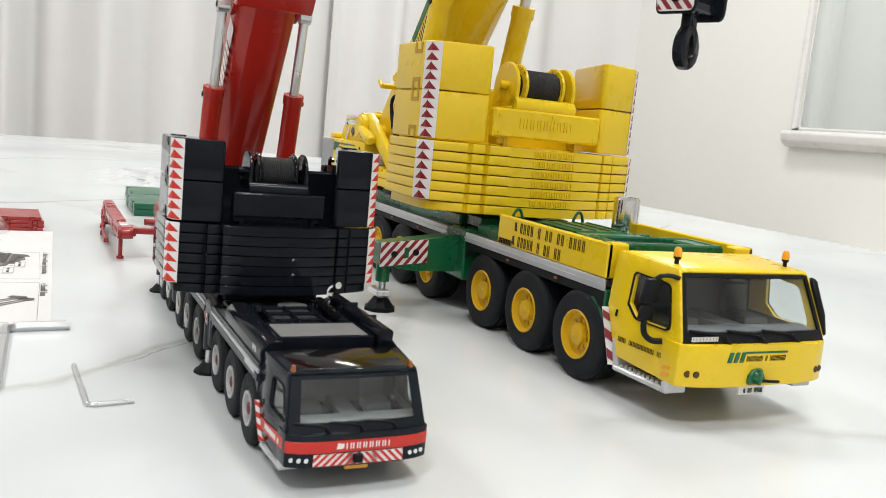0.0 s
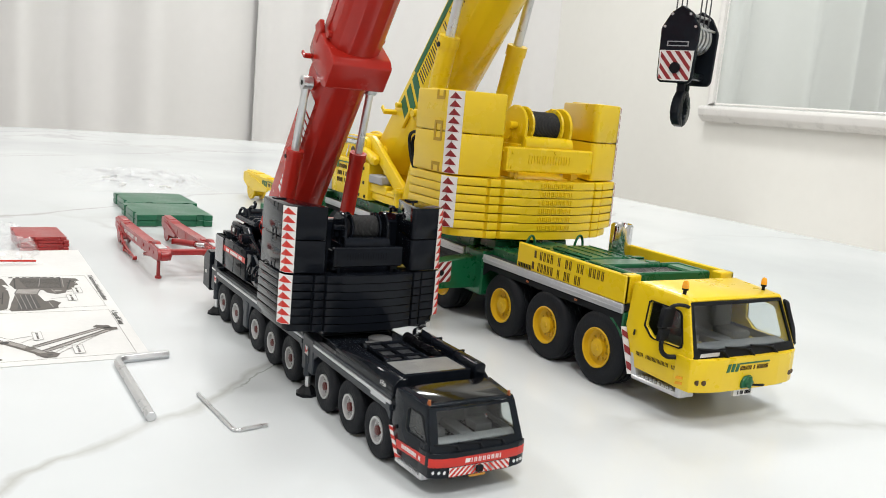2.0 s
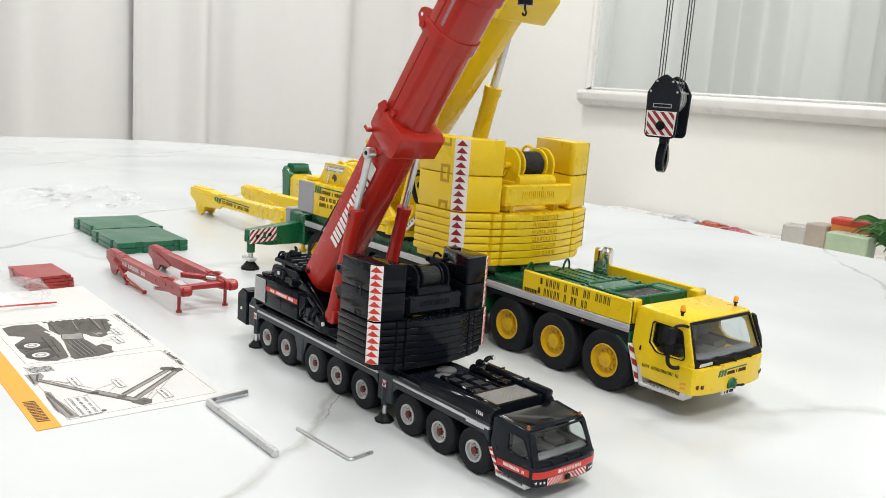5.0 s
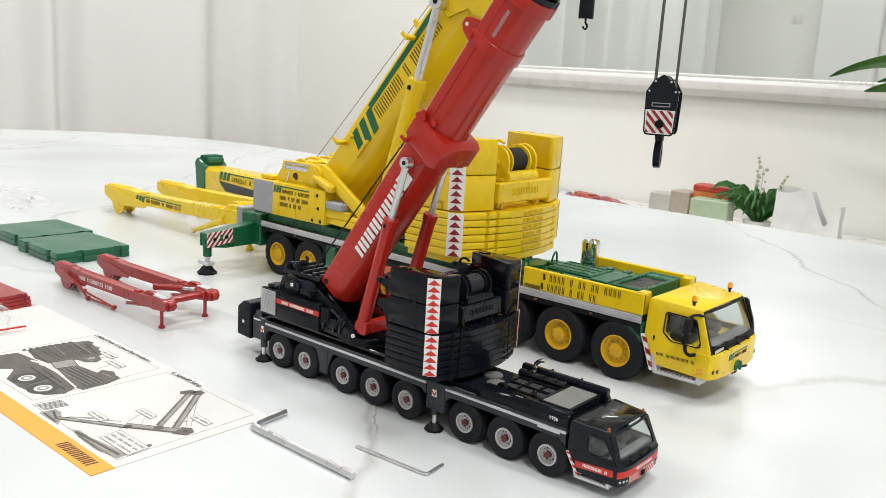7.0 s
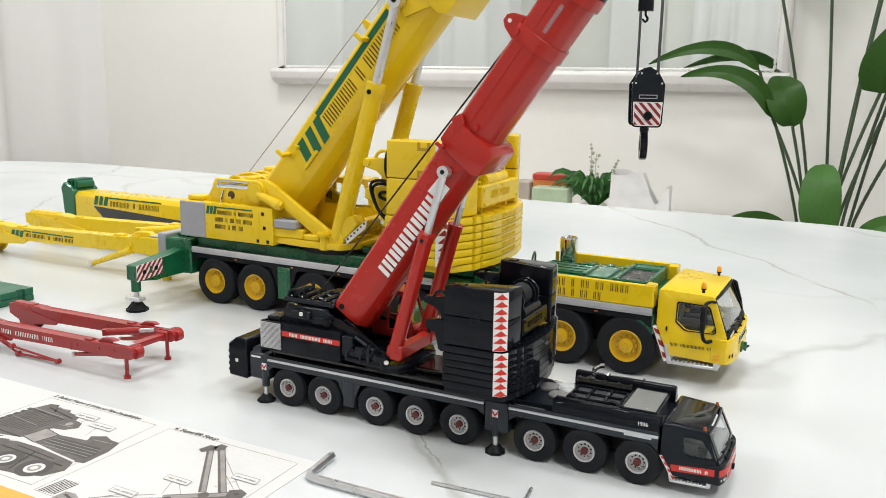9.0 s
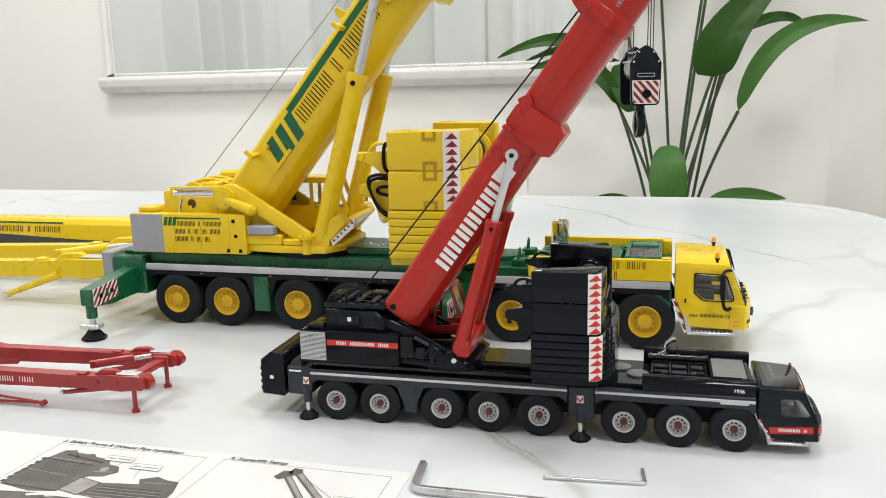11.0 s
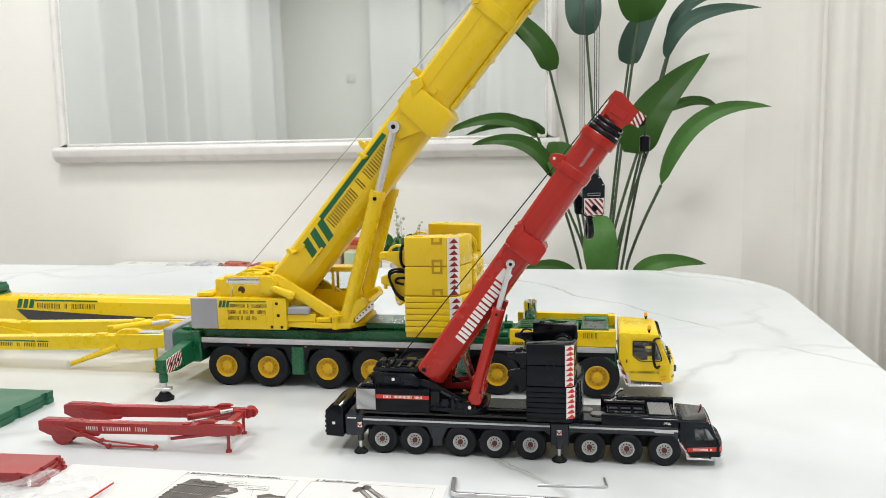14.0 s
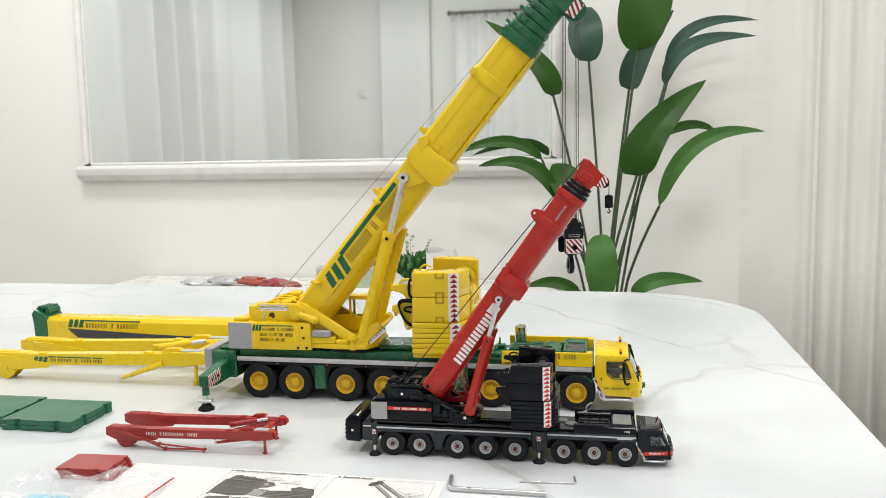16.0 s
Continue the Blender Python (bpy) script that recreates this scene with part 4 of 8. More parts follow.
def build_cab(root, c, yel, body):
    """Low driver's cab: pierced sides, roof, bowed windscreen in a dark frame, bumper."""
    bm = bmesh.new()
    side = [(13.98, 1.5), (13.98, 2.62), (14.05, 2.68), (15.24, 2.6), (15.3, 2.5), (15.64, 1.3), (15.66, 0.72), (15.55, 0.62), (14.32, 0.68), (14.2, 0.9)]
    win = [(14.46, 1.66), (14.46, 2.24), (14.5, 2.3), (15.08, 2.26), (15.16, 2.22), (15.2, 2.14), (15.36, 1.55), (15.36, 1.45), (15.3, 1.4), (14.74, 1.4), (14.66, 1.43)]
    if not yel:
        win = [(14.66, 1.58), (14.62, 2.18), (14.7, 2.26), (15.14, 2.22), (15.22, 2.14), (15.5, 1.56), (15.44, 1.46), (14.76, 1.46)]
    box(bm, 13.98, 14.06, -1.42, 1.42, 1.2, 2.6)
    box(bm, 14.06, 15.5, -1.42, 1.42, 1.12, 1.2)
    cab = cab_part("driver_cab", bm, body if yel else BLACK_SATIN, root, "low full-width driver's cab")
    for s in (-1, 1):
        bm = bmesh.new()
        plate_with_holes(bm, side, [win], lambda u, v, w, s=s: (u, s * (1.42 + w), v), 0.08)
        bevel(bm, [e for e in bm.edges if e.is_manifold and e.calc_face_angle() > 0.5 and all(abs(v.co.y) > 1.49 for v in e.verts)], 0.02, 2)
        cab_part("cab_side", bm, body if yel else BLACK_SATIN, cab, "door side of the cab")
    bm = bmesh.new()
    prism(bm, [(13.98, 2.55), (13.98, 2.66), (14.1, 2.7), (15.22, 2.62), (15.3, 2.56), (15.26, 2.5)], -1.43, 1.43, 0.02)
    cab_part("roof", bm, body if yel else BLACK_SATIN, cab)
    if not yel:
        bm = bmesh.new()
        prism(bm, [(14.1, 2.69), (14.1, 2.715), (15.2, 2.645), (15.2, 2.62)], -1.25, 1.25, 0.004)
        cab_part("roof_panel", bm, GLOSS, cab, "mirror-black lacquered roof panel")
    bm = bmesh.new()
    box(bm, 14.065, 14.1, -1.4, 1.4, 1.2, 2.54)
    box(bm, 14.1, 15.25, -1.4, 1.4, 2.5, 2.54)
    box(bm, 14.1, 15.4, -1.415, -1.4, 1.2, 1.4)
    box(bm, 14.1, 15.4, 1.4, 1.415, 1.2, 1.4)
    inside = CABIN_GREY if yel else CABIN_DARK
    cab_part("cab_lining", bm, inside, cab, "grey cab lining")
    for s in (-1, 1):
        bm = bmesh.new()
        frame_out = [(a + (0.03 if a > 14.8 else -0.03), b + (0.03 if b > 1.8 else -0.03)) for a, b in win]
        plate_with_holes(bm, frame_out, [win], lambda u, v, w, s=s: (u, s * (1.501 + w), v), 0.015)
        cab_part("window_seal", bm, DARK, cab)
        bm = bmesh.new()
        sheet(bm, [win], side_put(s * 1.45, s), 0.012)
        g = cab_part("side_window", bm, GLASS, cab, "clear side window")
        g.visible_shadow = False
        bm = bmesh.new()
        box(bm, 14.22, 14.26, min(s * 1.5, s * 1.53), max(s * 1.5, s * 1.53), 1.3, 1.45, 0.01)
        cab_part("door_handle", bm, DARK, cab)
    # windscreen, slightly bowed, in a dark surround
    def screen(y, f, push=0.0):
        x_low, x_top, z_low, z_top = (15.68, 15.3, 1.22, 2.5) if yel else (15.75, 15.36, 1.22, 2.5)
        bow = 0.07 * (1 - (y / 1.46) ** 2)
        return (x_low + (x_top - x_low) * f + bow * (1 - 0.35 * f) - 0.04 + push, y, z_low + (z_top - z_low) * f)
    ys = [-1.46 + 2.92 * k / 14 for k in range(15)]
    def strip(bm, f0, f1, y0, y1, push, thick):
        rows = []
        use = [y for y in ys if y0 < y < y1]
        use = [y0, *use, y1]
        for p in (push, push + thick):
            rows.append([[bm.verts.new(screen(y, f, p)) for y in use] for f in (f0, f1)])
        (a, b), (d, e) = rows
        for k in range(len(use) - 1):
            bm.faces.new((a[k], a[k + 1], b[k + 1], b[k]))
            bm.faces.new((d[k], e[k], e[k + 1], d[k + 1]))
            bm.faces.new((a[k], d[k], d[k + 1], a[k + 1]))
            bm.faces.new((b[k], b[k + 1], e[k + 1], e[k]))
        for k in (0, -1):
            bm.faces.new((a[k], b[k], e[k], d[k]))
    bm = bmesh.new()
    strip(bm, 0.0, 0.17, -1.46, 1.46, -0.01, 0.05)
    strip(bm, 0.965, 1.02, -1.46, 1.46, -0.01, 0.05)
    pillar = 1.385 if yel else 1.24
    strip(bm, 0.17, 0.965, -1.46, -pillar, -0.01, 0.05)
    strip(bm, 0.17, 0.965, pillar, 1.46, -0.01, 0.05)
    cab_part("windscreen_frame", bm, DARK if yel else BLACK_SATIN, cab, "black windscreen surround")
    bm = bmesh.new()
    strip(bm, 0.14, 0.98, -1.4, 1.4, 0.0, 0.015)
    g = cab_part("windscreen", bm, GLASS, cab, "clear bowed windscreen")
    g.visible_shadow = False
    for y in (-0.62, 0.1, 0.82):
        bm = bmesh.new()
        p = [Vector(screen(y + dy, f, 0.06)) for dy, f in ((0.0, 0.0), (-0.1, 0.14), (-0.75, 0.2))]
        tube(bm, [p[0] + Vector((0.02, 0, -0.05)), p[0], p[1], p[2]], 0.03, 6)
        rod(bm, p[0] + Vector((-0.02, 0, -0.08)), p[1], 0.05, 0.04, n=6)
        cab_part("wiper", bm, DARK, cab, "black wiper")
    # bumper
    bm = bmesh.new()
    nose = 15.53 if yel else 15.62
    out = [(nose + 0.3 * (1 - 0.6 * (y / 1.5) ** 6), y) for y in [-1.5, -1.47, -1.38, -1.2, -0.8, 0, 0.8, 1.2, 1.38, 1.47, 1.5]]
    prism(bm, [(15.3, -1.515), *[(a, b * 1.012) for a, b in out], (15.3, 1.515)], 0.63, 1.24, 0.05, "z", 3)
    cab_part("bumper", bm, body if yel else BLACK_SATIN, cab)
    face = nose + 0.295
    if yel:
        bm = bmesh.new()
        for k, u in enumerate((-0.72, -0.6, -0.48)):
            sheet(bm, [[(u, 0.99), (u + 0.08, 0.99), (u + 0.12, 1.14), (u + 0.04, 1.14)]], front_put(face), 0.012)
        sheet(bm, [rect(-0.36, 0.5, 1.115, 1.145)], front_put(face), 0.012)
        cab_part("front_logo", bm, GREEN_DECAL, cab, "green slanted bars")
        bm = bmesh.new()
        sheet(bm, letters(-0.34, 1.0, 0.82, 0.08, (7, 1, 7), 0.1), front_put(face), 0.012)
        cab_part("front_lettering", bm, BROWN_DECAL, cab)
        bm = bmesh.new()
        sheet(bm, letters(0, 0, 0.52, 0.09, (8,), 0.0, 0.8), lambda u, v, w: (15.7 + w, -1.36 + u, 1.285 + v), 0.02)
        cab_part("screen_badge", bm, WHITE, cab)
        bm = bmesh.new()
        for y in (-1.37, -1.24, 1.24, 1.37):
            xf = nose + 0.3 * (1 - 0.6 * (y / 1.5) ** 6)
            bm = bmesh.new()
            rod(bm, (xf - 0.05, y, 0.82), (xf + 0.015, y, 0.82), 0.05, n=12)
            cab_part("headlamp", bm, BROWN_DECAL, cab, "small dark round headlamp")
        bm = bmesh.new()
        prism(bm, [(-0.27, 0.66), (0.03, 0.66), (0.05, 0.8), (-0.02, 0.9), (-0.2, 0.88), (-0.28, 0.78)], face - 0.02, face + 0.05, 0.02, "x")
        rod(bm, (face + 0.03, -0.1, 0.78), (face + 0.12, -0.09, 0.76), 0.1, 0.06, n=12)
        rod(bm, (face + 0.1, -0.12, 0.68), (face + 0.1, -0.12, 0.9), 0.035, n=8)
        cab_part("tow_coupling", bm, GREEN, cab, "green tow coupling")
        bm = bmesh.new()
        tube(bm, [(face + 0.1, -0.06, 0.74), (face + 0.16, 0.14, 0.73), (face + 0.13, 0.28, 0.72), (face + 0.06, 0.2, 0.7), (face + 0.05, 0.02, 0.71)], 0.022, 6)
        cab_part("tow_pin", bm, DARK, cab, "thin dark wire loop")
        bm = bmesh.new()
        box(bm, face - 0.12, face - 0.06, -0.34, 0.2, 0.48, 0.62, 0.01)
        plate = cab_part("number_plate", bm, WHITE, cab, "white plate with dark bars")
        bm = bmesh.new()
        sheet(bm, letters(-0.24, 0.51, 0.4, 0.07, (1, 2, 4)), front_put(face - 0.058), 0.008)
        cab_part("plate_lettering", bm, INK_DARK, plate)
    else:
        bend = lambda y: nose + 0.3 * (1 - 0.6 * (y / 1.5) ** 6)
        bm = bmesh.new()
        prism(bm, [(15.45, -1.515), *[(a + 0.012, b * 1.01) for a, b in out], (15.45, 1.515)], 0.9, 1.12, 0.01, "z")
        for s in (-1, 1):
            prism(bm, [(14.35, 0.84), (15.6, 0.9), (15.6, 1.12), (14.3, 1.04)], s * 1.5, s * 1.52)
        cab_part("red_band", bm, RED_DECAL, cab, "bright red band round the cab")
        bm = bmesh.new()
        sheet(bm, letters(-0.32, 0.96, 0.95, 0.11, (7,), 0.0, 0.8), front_put(face + 0.014), 0.012)
        sheet(bm, [[(-0.52, 0.97), (-0.38, 0.97), (-0.36, 1.06), (-0.5, 1.08)]], front_put(face + 0.014), 0.012)
        for s in (-1, 1):
            sheet(bm, letters(14.58, 0.93, 0.84, 0.1, (7, 1), 0.0, 0.85, weight=1.1), side_put(s * 1.521, s), 0.008)
        cab_part("band_lettering", bm, WHITE, cab)
        for y0 in (-0.98, -0.02):
            bw, br = bmesh.new(), bmesh.new()
            put = (lambda y0: lambda u, v, w: (bend(y0 + u) + 0.004 + w, y0 + u, 0.66 + v))(y0)
            for k in range(6):
                sheet(bw, [rect(k * 0.155, k * 0.155 + 0.155, 0, 0.22)], put, 0.012)
            sheet(br, diagonals(0.93, 0.22, 0.075, 0.085, 1.1 if y0 < -0.5 else -1.1), lambda u, v, w, put=put: put(u, v, w + 0.014), 0.008)
            bmesh.ops.remove_doubles(bw, verts=bw.verts, dist=0.0005)
            plate = cab_part("warning_plate", bw, WHITE, cab, "white plate under diagonal stripes")
            cab_part("stripe_decal", br, RED_DECAL, plate, "red diagonal stripes")
        for y in (-1.4, -1.26, -1.12, 1.08, 1.22, 1.36):
            bm = bmesh.new()
            rod(bm, (bend(y) - 0.05, y, 0.78), (bend(y) + 0.02, y, 0.78), 0.045, n=12)
            cab_part("headlamp", bm, CHROME, cab, "small round headlamp")
        bm = bmesh.new()
        box(bm, face - 0.04, face + 0.1, -0.17, 0.03, 0.7, 0.86, 0.02)
        cab_part("tow_coupling", bm, DARK, cab)
        bm = bmesh.new()
        box(bm, face - 0.1, face - 0.04, -0.3, 0.2, 0.54, 0.65, 0.01)
        cab_part("number_plate", bm, PAPER_ORANGE, cab, "plain yellow plate")
    for s in (-1, 1):
        # striped plate behind the door and the steps under it
        bw, br = bmesh.new(), bmesh.new()
        top, w_, h_, bnd = ((14.08, s * 1.3, 1.42), 0.3, 0.95, 0.15) if yel else ((14.12, s * 1.34, 1.3), 0.26, 0.8, 0.11)
        o, u_, v_ = Vector(top), Vector((-0.5, s * 0.87, 0)), Vector((0.34, 0, -0.94)) if yel else Vector((0.5, 0, -0.866))
        out_ = Vector((0.84, s * 0.48, 0.22))
        sheet(bw, [rect(0, w_, 0, h_)], lambda u, v, w: o + u_ * u + v_ * v + out_ * (w - 0.03), 0.03)
        polys = [[(v, u) for u, v in p] for p in diagonals(h_, w_, bnd, bnd * 1.1, -0.7)]
        sheet(br, polys, lambda u, v, w: o + u_ * u + v_ * v + out_ * (w + 0.0005), 0.01)
        pl = cab_part("warning_plate", bw, WHITE, cab, "white plate under diagonal stripes")
        cab_part("stripe_decal", br, MAROON_DECAL if yel else RED_DECAL, pl, "red diagonal stripes")
        bm = bmesh.new()
        box(bm, 14.3, 15.45, min(s * 1.12, s * 1.52), max(s * 1.12, s * 1.52), 0.46, 0.54, 0.02)
        prism(bm, [(14.2, 0.95), (14.28, 0.95), (14.42, 0.5), (14.3, 0.46)], s * 1.15, s * 1.5, 0.01)
        box(bm, 15.38, 15.5, min(s * 1.12, s * 1.52), max(s * 1.12, s * 1.52), 0.46, 0.64, 0.02)
        for k in range(9):
            rod(bm, (14.45 + k * 0.1, s * 1.46, 0.54), (14.45 + k * 0.1, s * 1.46, 0.57), 0.03, n=6)
            rod(bm, (14.45 + k * 0.1, s * 1.36, 0.54), (14.45 + k * 0.1, s * 1.36, 0.57), 0.03, n=6)
        cab_part("step", bm, SILVER, cab, "silver perforated step")
        # beacon
        bx, by = (14.98, s * 1.26) if yel else (15.2, s * 1.36)
        if yel:
            bm = bmesh.new()
            rod(bm, (bx, by, 2.58), (bx, by, 2.78), 0.035, n=12)
            rod(bm, (bx, by, 2.74), (bx, by, 2.79), 0.06, n=12)
            bc = cab_part("beacon", bm, DARK, cab, "black beacon post")
            bm = bmesh.new()
            lathe(bm, [(0.064, 0.0), (0.064, 0.02), (0.058, 0.1), (0.035, 0.135), (0.01, 0.14)], n=16)
            cab_part("beacon_lens", bm, ORANGE, bc, "orange beacon lens", move=Matrix.Translation((bx, by, 2.36)) @ Matrix.Rotation(radians(90), 4, "X"))
        else:
            bm = bmesh.new()
            rod(bm, (bx, by, 2.55), (bx, by, 2.76), 0.06, 0.04, n=10)
            cab_part("beacon", bm, MARKER, cab, "small dull orange beacon")
        if yel:
            if s > 0:
                bm = bmesh.new()
                prism(bm, [(15.28, 2.5), (15.42, 2.46), (15.56, 1.75), (15.62, 1.3), (15.5, 1.3), (15.36, 1.8)], 1.5, 1.62, 0.04)
                cab_part("folded_mirror", bm, DARK, cab, "black mirror folded against the pillar")
                continue
            bm = bmesh.new()
            tube(bm, [(15.3, s * 1.48, 2.42), (15.2, s * 1.6, 2.46), (15.1, s * 1.76, 2.4), (15.1, s * 1.78, 1.9), (15.12, s * 1.76, 1.3), (15.2, s * 1.66, 1.16), (15.3, s * 1.52, 1.18)], 0.045, 8)
            arm = cab_part("mirror_arm", bm, DARK, cab, "black mirror arm")
            bm = bmesh.new()
            box(bm, 15.04, 15.16, min(s * 1.62, s * 1.92), max(s * 1.62, s * 1.92), 1.86, 2.36, 0.04, 2)
            box(bm, 15.05, 15.16, min(s * 1.64, s * 1.88), max(s * 1.64, s * 1.88), 1.52, 1.82, 0.04, 2)
            cab_part("mirror_housing", bm, DARK, arm)
            bm = bmesh.new()
            sheet(bm, letters(14.35, 0.93, 1.0, 0.075, (3, 9, 2), 0.0, 0.7), side_put(s * 1.501, s), 0.008)
            cab_part("door_lettering", bm, BROWN_DECAL, cab)
            for z in (0.72, 0.82):
                bm = bmesh.new()
                prism(bm, [(15.36, z - 0.02), (15.52, z + 0.01), (15.52, z + 0.055), (15.38, z + 0.035)], s * 1.515, s * 1.53)
                cab_part("side_marker", bm, ORANGE, cab, "slanted orange marker")
    # interior
    bm = bmesh.new()
    prism(bm, [(15.2, 1.2), (15.58, 1.2), (15.56, 1.42), (15.3, 1.5)], -1.35, 1.35, 0.04)
    box(bm, 14.2, 15.2, -0.2, 0.2, 1.2, 1.45, 0.05)
    cab_part("dashboard", bm, inside, cab)
    for y in (-0.75, 0.75):
        bm = bmesh.new()
        box(bm, 14.4, 14.95, y - 0.28, y + 0.28, 1.2, 1.5, 0.08, 2)
        box(bm, 14.3, 14.45, y - 0.27, y + 0.27, 1.45, 2.1, 0.06, 2)
        box(bm, 14.3, 14.42, y - 0.15, y + 0.15, 2.12, 2.32, 0.04, 2)
        cab_part("seat", bm, inside, cab, "grey cab seat")


def build_upper(root, c, yel, body, cw):
    """Slewing platform, engine house, boom with lift cylinders, counterweight."""
    global PLACE
    PLACE = Matrix.Translation((4.3, 0, 0)) @ Matrix.Rotation(radians(c["slew"]), 4, "Z") @ Matrix.Translation((-4.3, 0, 0))
    frame_m, boom_m = c["upper"], c["boom"]
    bm = bmesh.new()
    rod(bm, (4.0, 0, 2.05), (4.0, 0, 2.2), 1.4, n=40)
    for k in range(40):
        a = 2 * math.pi * k / 40
        rod(bm, (4.0 + 1.32 * math.cos(a), 1.32 * math.sin(a), 2.2), (4.0 + 1.32 * math.cos(a), 1.32 * math.sin(a), 2.24), 0.05, n=6)
    part("slewing_ring", bm, DARK, root, "dark slewing ring")
    bm = bmesh.new()
    prism(bm, [(2.2, -1.3), (3.4, -1.45), (4.7, -1.45), (5.1, -0.9), (5.1, 0.9), (4.7, 1.45), (3.4, 1.45), (2.2, 1.3)], 2.22, 2.42, 0.03, "z")
    box(bm, 2.3, 3.4, -1.4, -0.6, 2.42, 2.72, 0.04)
    box(bm, 3.42, 4.0, -1.42, -0.9, 2.42, 2.6, 0.04)
    rod(bm, (4.15, -1.36, 2.2), (4.15, -1.36, 2.75), 0.16, 0.14, n=14)
    rod(bm, (4.15, -1.36, 2.62), (4.15, -1.36, 2.7), 0.24, n=14)
    rod(bm, (4.15, 1.36, 2.2), (4.15, 1.36, 2.75), 0.16, 0.14, n=14)
    part("platform", bm, frame_m, root)
    # engine house
    bm = bmesh.new()
    box(bm, -1.25, 2.36, -1.48, 1.48, 2.14, 3.3, 0.05, 2)
    for x in (0.95, 1.85):
        box(bm, x, x + 0.012, -1.492, -1.47, 2.2, 3.22)
    house = part("engine_house", bm, frame_m, root)
    bm = bmesh.new()
    if yel:
        box(bm, -1.27, -0.24, -1.5, -1.3, 2.16, 3.28, 0.02)
        part("side_cover", bm, GREY, house, "light grey end cover")
        bm = bmesh.new()
        for u in (-0.2, -0.06, 0.08):
            sheet(bm, [[(u, 2.95), (u + 0.1, 2.95), (u + 0.16, 3.2), (u + 0.06, 3.2)]], side_put(-1.482, -1), 0.012)
        sheet(bm, [rect(0.2, 1.6, 3.15, 3.19)], side_put(-1.482, -1), 0.012)
        part("house_logo", bm, GREEN_DECAL, house, "green slanted bars")
        bm = bmesh.new()
        sheet(bm, letters(0.25, 2.95, 1.4, 0.13, (7, 1, 7)), side_put(-1.482, -1), 0.01)
        sheet(bm, letters(0.15, 2.72, 1.45, 0.14, (4, 1, 2, 2, 4)), side_put(-1.482, -1), 0.01)
        sheet(bm, letters(0.15, 2.5, 1.1, 0.14, (5, 1, 2, 2)), side_put(-1.482, -1), 0.01)
        part("house_lettering", bm, BROWN_DECAL, house, "three rows of dark bars")
        bm = bmesh.new()
        for x, z in ((1.95, 3.05), (2.0, 2.62), (1.75, 2.2), (2.12, 2.2)):
            box(bm, x, x + 0.1, -1.5, -1.475, z, z + 0.1, 0.01)
        part("latch", bm, DARK, house)
        bm = bmesh.new()
        box(bm, 2.4, 3.2, -1.5, -1.0, 2.72, 2.98, 0.04)
        part("air_box", bm, GREY, house, "light grey box")
        bm = bmesh.new()
        rod(bm, (0.1, -1.1, 3.82), (1.3, -1.1, 3.82), 0.13, n=18)
        rod(bm, (0.05, -1.1, 3.82), (0.12, -1.1, 3.82), 0.15, n=18)
        rod(bm, (1.3, -1.1, 3.82), (1.5, -1.1, 3.8), 0.06, n=12)
        box(bm, 0.1, 1.3, -1.28, -0.6, 3.94, 4.02, 0.02)
        tube(bm, [(0.3, -1.2, 3.7), (0.24, -1.22, 3.5), (0.2, -1.24, 3.3)], 0.03, 6)
        part("silencer", bm, CHROME, house, "bright silver silencer")
    else:
        box(bm, -1.28, -0.3, -1.5, -1.3, 2.2, 3.3, 0.02)
        part("grille_back", bm, DARK, house)
        bm = bmesh.new()
        for k in range(22):
            z = 2.24 + k * 0.047
            box(bm, -1.27, -0.32, -1.525, -1.5, z, z + 0.031)
            box(bm, -1.3, -1.28, -1.48, -0.5, z, z + 0.031)
        part("grille", bm, SILVER, house, "silver slatted grille")
        bm = bmesh.new()
        sheet(bm, [rect(-0.28, 2.34, 2.8, 3.0)], side_put(-1.482, -1), 0.012)
        part("red_name_strip", bm, RED_DECAL, house, "red strip")
        bm = bmesh.new()
        sheet(bm, letters(0.08, 2.84, 1.95, 0.12, (3, 7, 3), 0.0, 0.78, weight=1.1), side_put(-1.495, -1), 0.01)
        part("strip_lettering", bm, WHITE, house)
    # machinery on the house
    def fit_out(name, shape, label=""):
        b = bmesh.new()
        shape(b)
        return part(name, b, frame_m if yel else BLACK_SATIN, house, label)

    if yel:
        prof = [(-0.47, 3.28), (-0.25, 3.6), (-0.09, 3.78), (-0.06, 4.04), (1.85, 4.06), (2.33, 3.34), (2.33, 3.28)]
    else:
        prof = [(-0.47, 3.28), (-0.4, 3.7), (-0.25, 3.85), (-0.2, 3.98), (1.5, 3.98), (1.9, 3.6), (2.33, 3.28)]
    for y in (-1.2, 1.0):
        fit_out("machinery_bracket", lambda b: prism(b, prof, y, y + 0.2, 0.04, seg=2))
    fit_out("filler_lid", lambda b: box(b, -1.1, -0.5, -1.32, -0.75, 3.3, 3.46, 0.06, 2))
    fit_out("filler_lid", lambda b: box(b, -1.1, -0.5, 0.4, 1.1, 3.3, 3.42, 0.06, 2))
    fit_out("winch_drum", lambda b: rod(b, (0.5, -0.9, 3.8), (0.5, 0.9, 3.8), 0.26, n=20), "winch drum")
    for y in (-0.9, -0.2, 0.4, 0.84):
        fit_out("drum_flange", lambda b: rod(b, (0.5, y, 3.8), (0.5, y + 0.06, 3.8), 0.34, n=20))
    fit_out("gear_housing", lambda b: box(b, -0.7, 0.1, -0.6, 0.6, 3.3, 3.85, 0.08, 2))
    fit_out("cross_beam", lambda b: box(b, 0.95, 1.3, -1.0, 1.0, 4.0, 4.14, 0.04))
